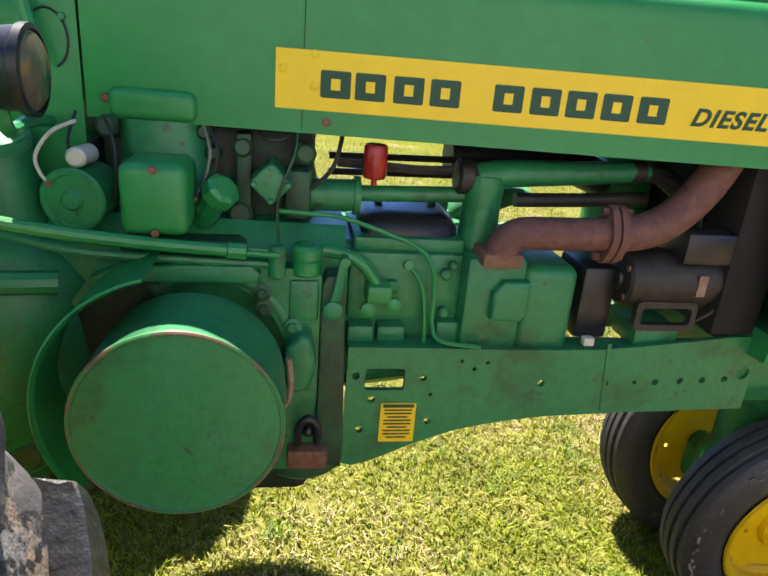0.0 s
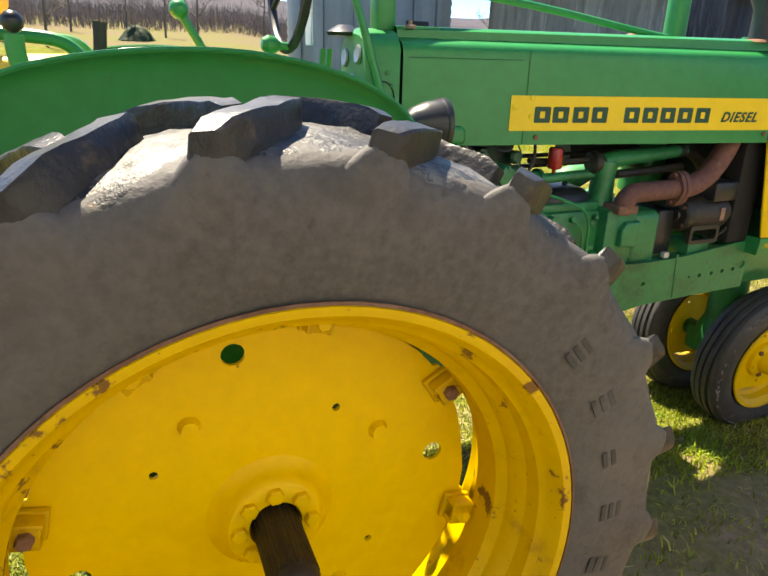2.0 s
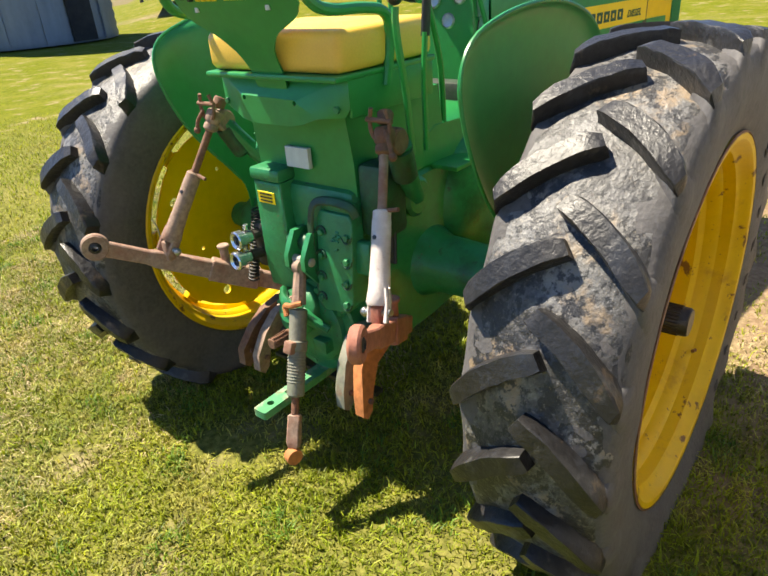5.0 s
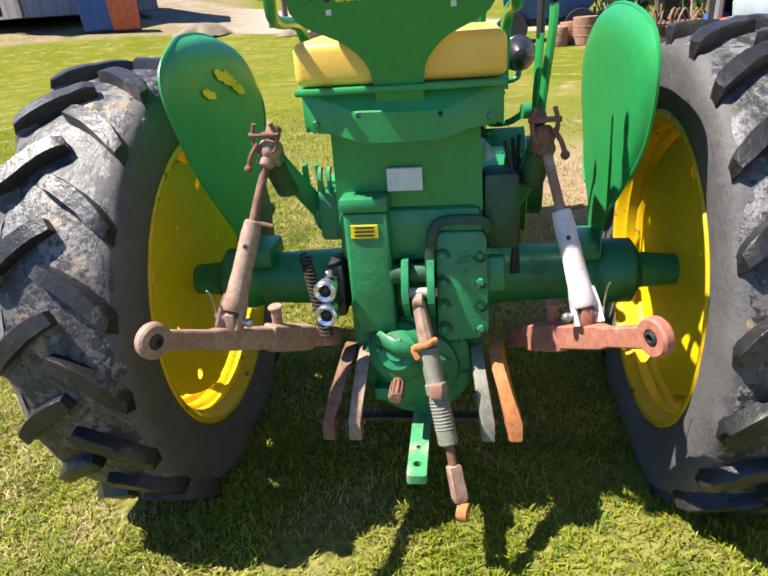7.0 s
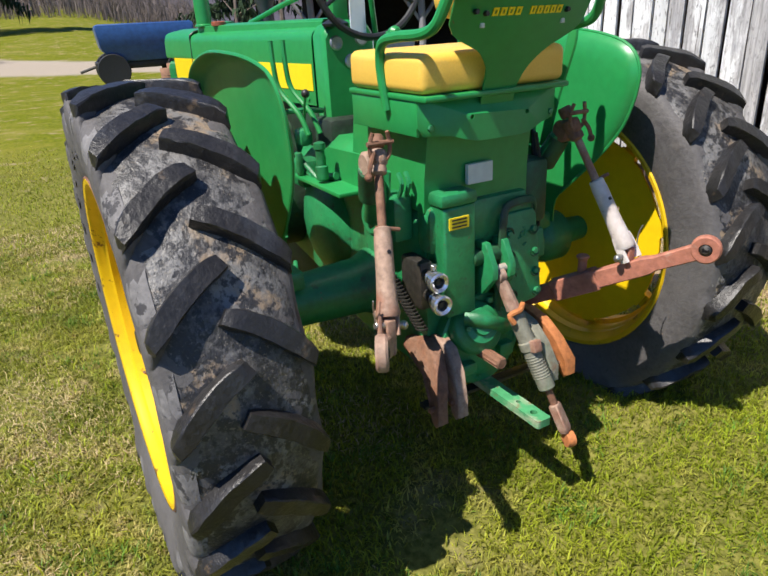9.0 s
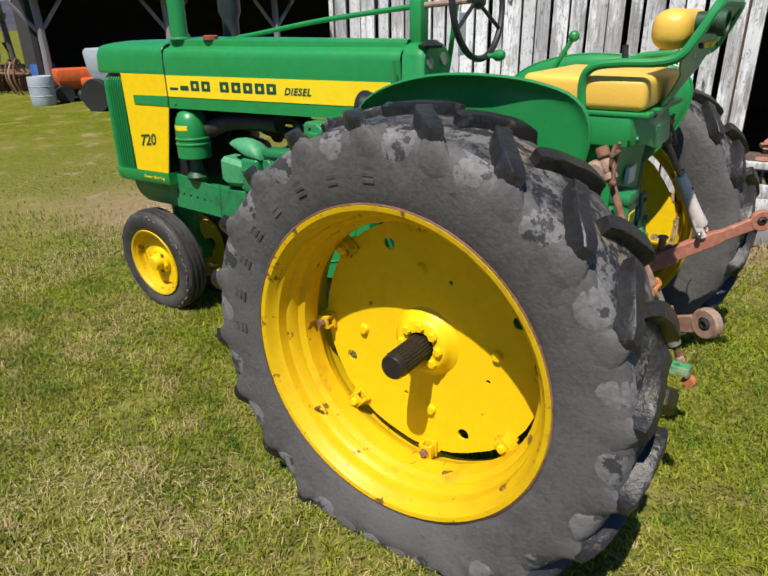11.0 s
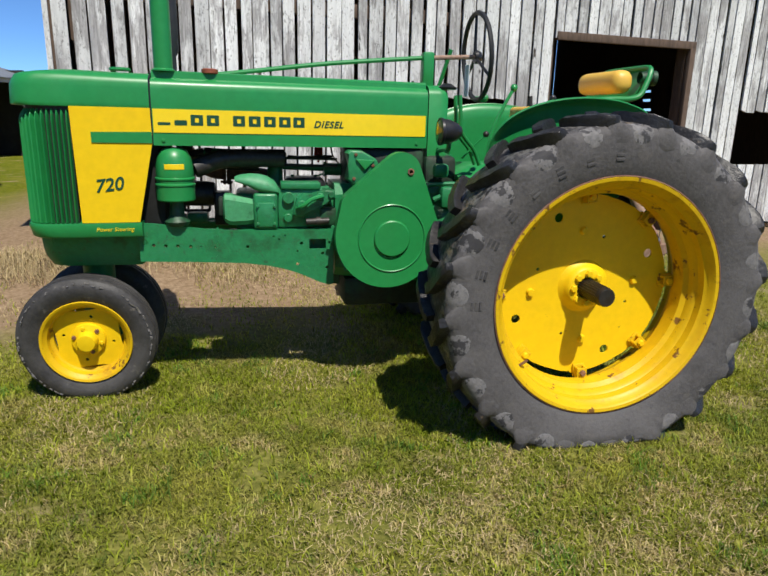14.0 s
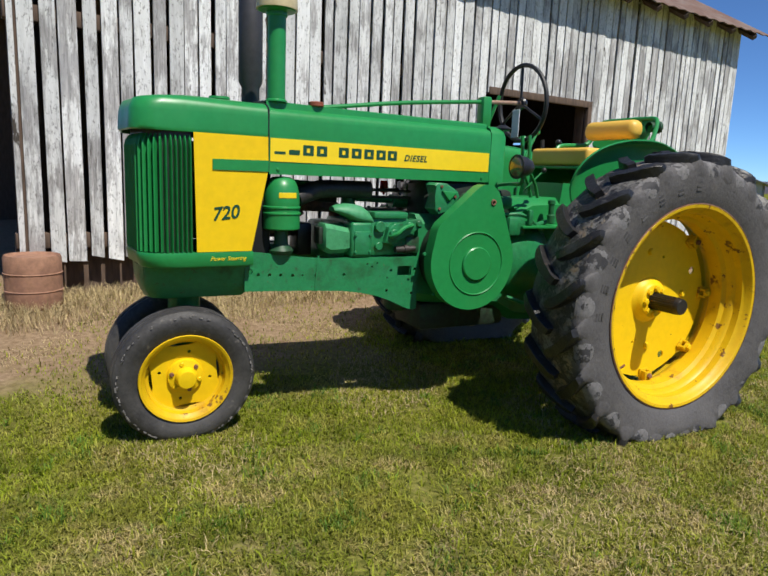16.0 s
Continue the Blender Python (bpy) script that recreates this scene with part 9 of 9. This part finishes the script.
# exhaust: foot, elbow, flanged joint and the bend up through the hood
bm = B()
tube(bm, [(1.362, -0.195, 1.005), (1.362, -0.20, 1.030), (1.374, -0.20, 1.052), (1.405, -0.20, 1.066), (1.50, -0.20, 1.069), (1.585, -0.20, 1.072)], 0.034, 18, 6)
EX = part("exhaust_pipe", bm, EXHAUST, TR, "rust-brown exhaust elbow pipe", smooth=60)
bm = B()
tube(bm, [(1.600, -0.20, 1.073), (1.66, -0.20, 1.082), (1.715, -0.197, 1.108), (1.765, -0.192, 1.155), (1.800, -0.187, 1.205), (1.83, -0.183, 1.27)], 0.038, 18, 6)
part("exhaust_bend", bm, EXHAUST, EX, smooth=60)
for x in (1.583, 1.603):
    bm = B()
    prism(bm, [(0.045 * math.cos(2 * math.pi * k / 24) * (1 - 0.25 * abs(math.sin(2 * math.pi * k / 24))), 0.062 * math.sin(2 * math.pi * k / 24)) for k in range(24)], lambda u, v, d: (x + d, -0.20 + u, 1.072 + v), -0.008, 0.008, bev=0.003)
    part("exhaust_flange", bm, EXHAUST, EX)
for dz in (-0.048, 0.048):
    bm = B()
    cyl(bm, (1.562, -0.20, 1.072 + dz), (1.625, -0.20, 1.073 + dz), 0.008, seg=6)
    part("flange_bolt", bm, EXHAUST, EX)
bm = B()
box(bm, 1.318, 1.402, -0.232, -0.15, 1.000, 1.030, bev=0.006)
part("manifold_foot", bm, RUSTM, TR)
# cooling pipe: upright neck, then a long taper forward under the hood
bm = B()
lathe(bm, [(0.045, 0), (0.042, 0.02), (0.040, 0.10), (0.043, 0.125), (0.040, 0.150)], (1.336, -0.11, 1.015), (0, 0, 1), 20)
tube(bm, [(1.320, -0.11, 1.155), (1.38, -0.11, 1.168), (1.52, -0.105, 1.176), (1.70, -0.10, 1.188)], 0.033, 14, 5, r_end=0.022)
part("water_outlet", bm, GREENCAST, TR)
bm = B()
lathe(bm, [(0.030, 0), (0.038, 0.006), (0.038, 0.030), (0.032, 0.036), (0.030, 0.075)], (1.275, -0.105, 1.158), (1, 0, 0), 14)
tube(bm, [(1.42, -0.08, 1.108), (1.56, -0.08, 1.114), (1.72, -0.08, 1.124)], 0.016, 12, 3)
lathe(bm, [(0.024, 0), (0.024, 0.03)], (1.66, -0.10, 1.185), (1, 0, 0.06), 14)
tube(bm, [(1.70, -0.10, 1.188), (1.76, -0.09, 1.17), (1.84, -0.08, 1.10), (1.86, -0.07, 1.0)], 0.022, 10, 4)
part("hose", bm, DARKGREASE, TR)
# generator on its bracket
bm = B()
lathe(bm, [(0.030, 0.0), (0.055, 0.002), (0.062, 0.008), (0.064, 0.030), (0.064, 0.032), (0.0665, 0.036), (0.0665, 0.195), (0.060, 0.200), (0.058, 0.222), (0.045, 0.230)], (1.652, -0.155, 0.965), (1, 0, 0.02), 28)
G = part("generator", bm, DARKGREASE, TR, "grimy brown generator")
bm = B()
lathe(bm, [(0.012, -0.006), (0.024, -0.004), (0.028, 0.004)], (1.650, -0.155, 0.965), (1, 0, 0.02), 16)
part("end_bearing", bm, BLACK, G)
for a in (40, 140, 220, 320):
    bm = B()
    bolt(bm, (1.656, -0.155 + 0.050 * math.cos(radians(a)), 0.965 + 0.050 * math.sin(radians(a))), (-1, 0, 0), 0.007, 0.006)
    part("bolt", bm, RUSTM, G)
bm = B()
box(bm, 1.752, 1.868, -0.225, -0.12, 1.018, 1.088, bev=0.010)
part("regulator_box", bm, BLACK, G)
bm = B()
plate(bm, rect2(1.682, 1.824, 0.862, 0.930, 0.012), [rect2(1.695, 1.812, 0.876, 0.915, 0.008)], XZs(-1), 0.195, 0.213)
part("generator_strap", bm, DARKGREASE, G)
bm = B()
prism(bm, rect2(1.802, 1.822, 0.948, 0.995), XZs(-1), 0.2215, 0.2235)
part("generator_tag", bm, RUSTLIGHT, G)
bm = B()
lathe(bm, [(0.05, 0), (0.058, 0.006), (0.045, 0.014), (0.058, 0.022), (0.05, 0.028)], (1.888, -0.155, 0.969), (1, 0, 0), 20)
part("generator_pulley", bm, BLACK, G)
bm = B()
box(bm, 1.695, 1.800, -0.205, -0.10, 0.815, 0.868, bev=0.008)
part("generator_bracket", bm, GREENCAST, TR)
cable("generator_wire", [(1.905, -0.18, 1.0), (1.90, -0.20, 0.955), (1.86, -0.205, 0.905), (1.83, -0.19, 0.875)], 0.006, BLACKRUB)
cable("generator_wire", [(1.80, -0.18, 1.085), (1.79, -0.19, 1.12), (1.81, -0.18, 1.16)], 0.005, BLACKRUB)
bm = B()
box(bm, 1.575, 1.655, -0.16, -0.02, 0.815, 0.985, bev=0.012)
part("coil_box", bm, BLACK, TR)
bm = B()
box(bm, 1.575, 1.600, -0.215, -0.195, 0.822, 0.842, bev=0.004)
part("rail_clip", bm, WHITEISH, TR)

# lower right: drain block, dark tap, oil pan
bm = B()
box(bm, 0.945, 1.030, -0.262, -0.20, 0.548, 0.594, bev=0.008)
part("drain_block", bm, RUSTM, TR)
bm = B()
tube(bm, [(0.966, -0.25, 0.606), (0.968, -0.262, 0.655), (0.987, -0.264, 0.676), (1.006, -0.262, 0.655), (1.006, -0.25, 0.610)], 0.009, 8, 4)
ball(bm, (0.987, -0.245, 0.635), 0.014, 10)
part("drain_tap", bm, BLACK, TR)
bm = B()
lathe(bm, [(0.10, 0), (0.10, 0.04), (0.08, 0.06)], (0.98, -0.12, 0.535), (0, 0, -1), 20)
part("oil_pan", bm, GRIMY, TR)

# ---- top of the tractor ----
bm = B()
lathe(bm, [(0.052, 0.0), (0.052, 0.006), (0.042, 0.012), (0.042, 0.37), (0.048, 0.375), (0.048, 0.39), (0.082, 0.395), (0.092, 0.41), (0.088, 0.475), (0.078, 0.49), (0.03, 0.498), (0.0, 0.498)], (1.84, 0.185, 1.560), (0, 0, 1), 28)
ST = part("air_intake", bm, GREEN, TR, "green air intake stack")
bm = B()
lathe(bm, [(0.093, 0.40), (0.0935, 0.405), (0.0900, 0.475), (0.080, 0.492), (0.0, 0.502)], (1.84, 0.185, 1.560), (0, 0, 1), 28)
part("precleaner_bowl", bm, mat("cloudy_amber_bowl", (0.50, 0.42, 0.24), 0.35, grain=(20, 0.15), spots=((6, 0.5, 0.7, (0.35, 0.27, 0.12), 0.6),)), ST, "cloudy amber pre-cleaner bowl")
bm = B()
lathe(bm, [(0.045, 0.0), (0.045, 0.10), (0.060, 0.13), (0.060, 0.62), (0.045, 0.66), (0.03, 0.68), (0.03, 0.80)], (1.862, -0.185, 1.555), (0, 0, 1), 24)
MU = part("muffler", bm, mat("dark_grey_muffler", (0.035, 0.035, 0.042), 0.55, grain=(30, 0.2), spots=((5, 0.5, 0.75, (0.07, 0.06, 0.06), 0.7),)), TR, "dark grey upright muffler")
bm = B()
lathe(bm, [(0.062, 0), (0.058, 0.006), (0.048, 0.010)], (1.862, -0.185, 1.556), (0, 0, 1), 20)
part("muffler_flange", bm, RUSTM, MU)
bm = B()
lathe(bm, [(0.030, 0), (0.038, 0.004), (0.038, 0.020), (0.030, 0.024), (0.0, 0.025)], (1.637, 0.165, 1.556), (0, 0, 1), 14)
part("fuel_cap", bm, BRASS, TR, "rusty red fuel cap")
bm = B()
lathe(bm, [(0.045, 0), (0.05, 0.004), (0.048, 0.014), (0.0, 0.018)], (2.06, 0.0, 1.566), (0, 0, 1), 20)
part("radiator_cap", bm, GREEN, TR)
bm = B()
lathe(bm, [(0.016, 0), (0.016, 0.008), (0.006, 0.012), (0.006, 0.022), (0, 0.022)], (0.60, -0.075, 1.553), (0, 0, 1), 10)
part("hood_latch", bm, RUSTLIGHT, TR)
# steering: post, rod, wheel
bm = B()
box(bm, 0.515, 0.575, -0.035, 0.035, 1.54, 1.715, bev=0.012)
part("steering_post", bm, GREEN, TR)
bm = B()
tube(bm, [(0.575, 0.0, 1.685), (1.05, 0.0, 1.640), (1.46, 0.0, 1.585), (1.62, 0, 1.565)], 0.0115, 10, 3)
part("steering_rod", bm, GREEN, TR)
bm = B()
cyl(bm, (0.53, 0, 1.688), (0.285, 0, 1.702), 0.012, seg=10)
part("steering_shaft", bm, RUSTLIGHT, TR)
bm = B()
cen, nrm = Vector((0.275, 0, 1.702)), Vector((1, 0, -0.07)).normalized()
e1 = Vector((0, 1, 0))
e2 = nrm.cross(e1)
loop = [cen + e1 * 0.215 * math.cos(2 * math.pi * k / 48) + e2 * 0.215 * math.sin(2 * math.pi * k / 48) for k in range(49)]
rings = []
for k in range(48):
    p = loop[k]
    r = (p - cen).normalized()
    rr = 0.0135 * (1.0 if k % 2 else 0.93)
    rings.append([p + (r * math.cos(2 * math.pi * q / 8) + nrm * math.sin(2 * math.pi * q / 8)) * rr for q in range(8)])
faces_of(bm, rings + [rings[0]], cap=False)
bmesh.ops.remove_doubles(bm, verts=bm.verts, dist=1e-5)
SW = part("steering_wheel", bm, BLACKRUB, TR, "ribbed black steering wheel")
bm = B()
lathe(bm, [(0.032, -0.015), (0.036, 0.0), (0.026, 0.02), (0.0, 0.025)], cen, -nrm, 16)
for a in (90, 210, 330):
    p = cen + e1 * 0.21 * math.cos(radians(a)) + e2 * 0.21 * math.sin(radians(a))
    tube(bm, [cen + nrm * 0.01, p], 0.008, 8, 1)
part("wheel_spokes", bm, BLACK, SW)
bm = B()
pk = cen + e1 * 0.215 * math.cos(radians(255)) + e2 * 0.215 * math.sin(radians(255))
lathe(bm, [(0.010, 0.0), (0.010, 0.03), (0.022, 0.045), (0.024, 0.065), (0.014, 0.08), (0, 0.082)], pk, -nrm, 14)
part("spinner_knob", bm, GREEN, SW, "green steering knob")
# round seam and bolts on the cowl's side
bm = B()
tube(bm, [(0.508 + 0.034 * math.cos(radians(a)), -hw(0.51) - 0.0015, 1.362 + 0.050 * math.sin(radians(a))) for a in range(-70, 200, 18)], 0.0022, 5, 2)
part("cowl_seam", bm, BLACK, TR)
for x, z in ((0.482, 1.405), (0.535, 1.40), (0.52, 1.435)):
    bm = B()
    bolt(bm, (x, -hw(0.51) - 0.001, z), (0, -1, 0), 0.007, 0.005)
    part("screw", bm, GREENCAST, TR)
# brace bar and gauges on the cowl
bm = B()
tube(bm, [(0.505, -0.145, 1.33), (0.46, -0.12, 1.50), (0.40, -0.06, 1.74)], 0.011, 8, 2)
part("brace_bar", bm, GREEN, TR)
for y, z in ((0.06, 1.47), (-0.05, 1.48), (0.0, 1.40)):
    bm = B()
    lathe(bm, [(0.026, 0), (0.028, 0.006), (0.022, 0.010), (0, 0.008)], (0.458, y, z), (-1, 0, 0.1), 16)
    part("gauge", bm, STEEL, TR)
bm = B()
box(bm, 0.33, 0.335, -0.01, 0.055, 1.50, 1.66, bev=0.002)
part("tag_card", bm, mat("white_card", (0.62, 0.68, 0.72), 0.6, grain=(20, 0.05)), TR, "white paper tag hanging from column", smooth=0)
bm = B()
lathe(bm, [(0.05, 0), (0.055, 0.01), (0.02, 0.03)], (0.45, 0.06, 1.53), (0, 0, 1), 8)
part("throttle_quadrant", bm, BLACK, TR)
# headlamps
for s in (1, -1):
    c = Vector((0.57, s * 0.365, 1.322))
    bm = B()
    lathe(bm, [(0.0, -0.112), (0.022, -0.107), (0.042, -0.085), (0.056, -0.048), (0.061, -0.014), (0.065, -0.010), (0.065, 0.002), (0.057, 0.004)], c, (1, 0, 0), 24, cap=False)
    lamp = part("headlamp", bm, BLACK, TR, "black bullet-shaped headlamp")
    bm = B()
    lathe(bm, [(0.0605, -0.002), (0.045, 0.008), (0.0, 0.012)], c, (1, 0, 0), 24)
    part("lens", bm, LAMPGLASS, lamp)
    bm = B()
    tube(bm, [c + Vector((-0.05, 0, -0.055)), c + Vector((-0.05, -s * 0.02, -0.09)), (0.50, s * 0.22, 1.23), (0.50, s * 0.12, 1.22)], 0.011, 8, 4)
    part("lamp_bracket", bm, GREENCAST, lamp)

# levers by the seat
bm = B()
tube(bm, [(-0.28, -0.345, 1.12), (-0.31, -0.355, 1.28), (-0.355, -0.367, 1.44), (-0.358, -0.369, 1.50)], 0.011, 8, 4, flat=(0.008, 0.018))
LV = part("lift_lever", bm, GREEN, TR)
bm = B()
ball(bm, (-0.358, -0.369, 1.523), 0.021, 12)
part("lever_ball", bm, BLACK, LV)
bm = B()
tube(bm, [(-0.21, -0.345, 1.12), (-0.22, -0.35, 1.30), (-0.215, -0.355, 1.43)], 0.011, 8, 4, flat=(0.008, 0.017))
LV = part("control_lever", bm, GREEN, TR)
bm = B()
tube(bm, [(-0.215, -0.355, 1.42), (-0.205, -0.358, 1.53)], 0.013, 10, 2, flat=(0.011, 0.013))
part("lever_grip", bm, BLACKRUB, LV)
bm = B()
for k in range(3):
    tube(bm, [(-0.33 + 0.03 * k, -0.26 - 0.02 * k, 1.18), (-0.34 + 0.02 * k, -0.29, 1.0), (-0.33, -0.28 - 0.01 * k, 0.80)], 0.006, 6, 4)
part("control_cable", bm, BLACKRUB, TR)
bm = B()
box(bm, -0.36, -0.25, -0.30, -0.20, 0.88, 1.10, bev=0.02)
lathe(bm, [(0.05, 0), (0.05, 0.06)], (-0.25, -0.24, 1.0), (-1, 0, 0), 14)
part("remote_valve", bm, GRIMY, TR)
bm = B()
box(bm, -0.30, -0.20, 0.20, 0.27, 0.90, 1.05, bev=0.015)
for y in (0.225, 0.25):
    tube(bm, [(-0.30, y, 1.05), (-0.32, y, 1.09), (-0.30, y, 1.12)], 0.008, 6, 3)
part("rockshaft_arm", bm, GREENCAST, TR)

# ---- barn boards, one by one ----


def build_boards():
    rs = random.Random(5)
    shapes = {}
    u = 0.0
    openings = [(on_wall(DOOR[0]), on_wall(DOOR[1]), -1.0, DOOR[2]), (on_wall(HATCH[0]), on_wall(HATCH[1]), HATCH[2], HATCH[3]), (on_wall(PANE[0]), on_wall(PANE[1]), PANE[2], PANE[3])]
    while u < LBARN - 0.03:
        w = rs.choice((0.112, 0.124, 0.136, 0.15))
        if u + w > LBARN:
            w = LBARN - u
        mid = u + w / 2
        x = X0B + mid * math.cos(ANG)
        foot = 0.47 + rs.uniform(-0.05, 0.03) if x > 1.2 else 0.20 + 0.25 * smooth01((x + 1.5) / 2.7) + rs.uniform(-0.03, 0.03)
        spans = [(foot, EAVE)]
        for a, c, z0, z1 in openings:
            if a - w * 0.4 < mid < c + w * 0.4:
                nxt = []
                for p, q in spans:
                    if z0 > p + 0.05:
                        nxt.append((p, z0))
                    if z1 < q:
                        nxt.append((z1 + rs.uniform(0, 0.02), q))
                spans = nxt
        if 0.995 * LBARN < mid:
            spans = [(p, min(q, EAVE)) for p, q in spans]
        for p, q in spans:
            bm = B()
            g = w - (rs.uniform(0.013, 0.026) if rs.random() < 0.82 else rs.uniform(0.028, 0.044))
            box(bm, 0, g, -0.012, 0.012, p, q)
            chip = rs.uniform(0.0, 0.035)
            lean = rs.uniform(-0.011, 0.011)
            for v in bm.verts:
                if v.co.z < p + 0.01 and v.co.x > 0.01:
                    v.co.z += chip
                if v.co.z > q - 0.01:
                    v.co.x += lean
            ob = part("board", bm, BOARD, barn, smooth=0)
            ob.location = (u, rs.uniform(-0.006, 0.006), 0)
            ob.rotation_euler = (0, radians(rs.uniform(-0.12, 0.12)), radians(rs.uniform(-0.8, 0.8)))
        u += w


build_boards()
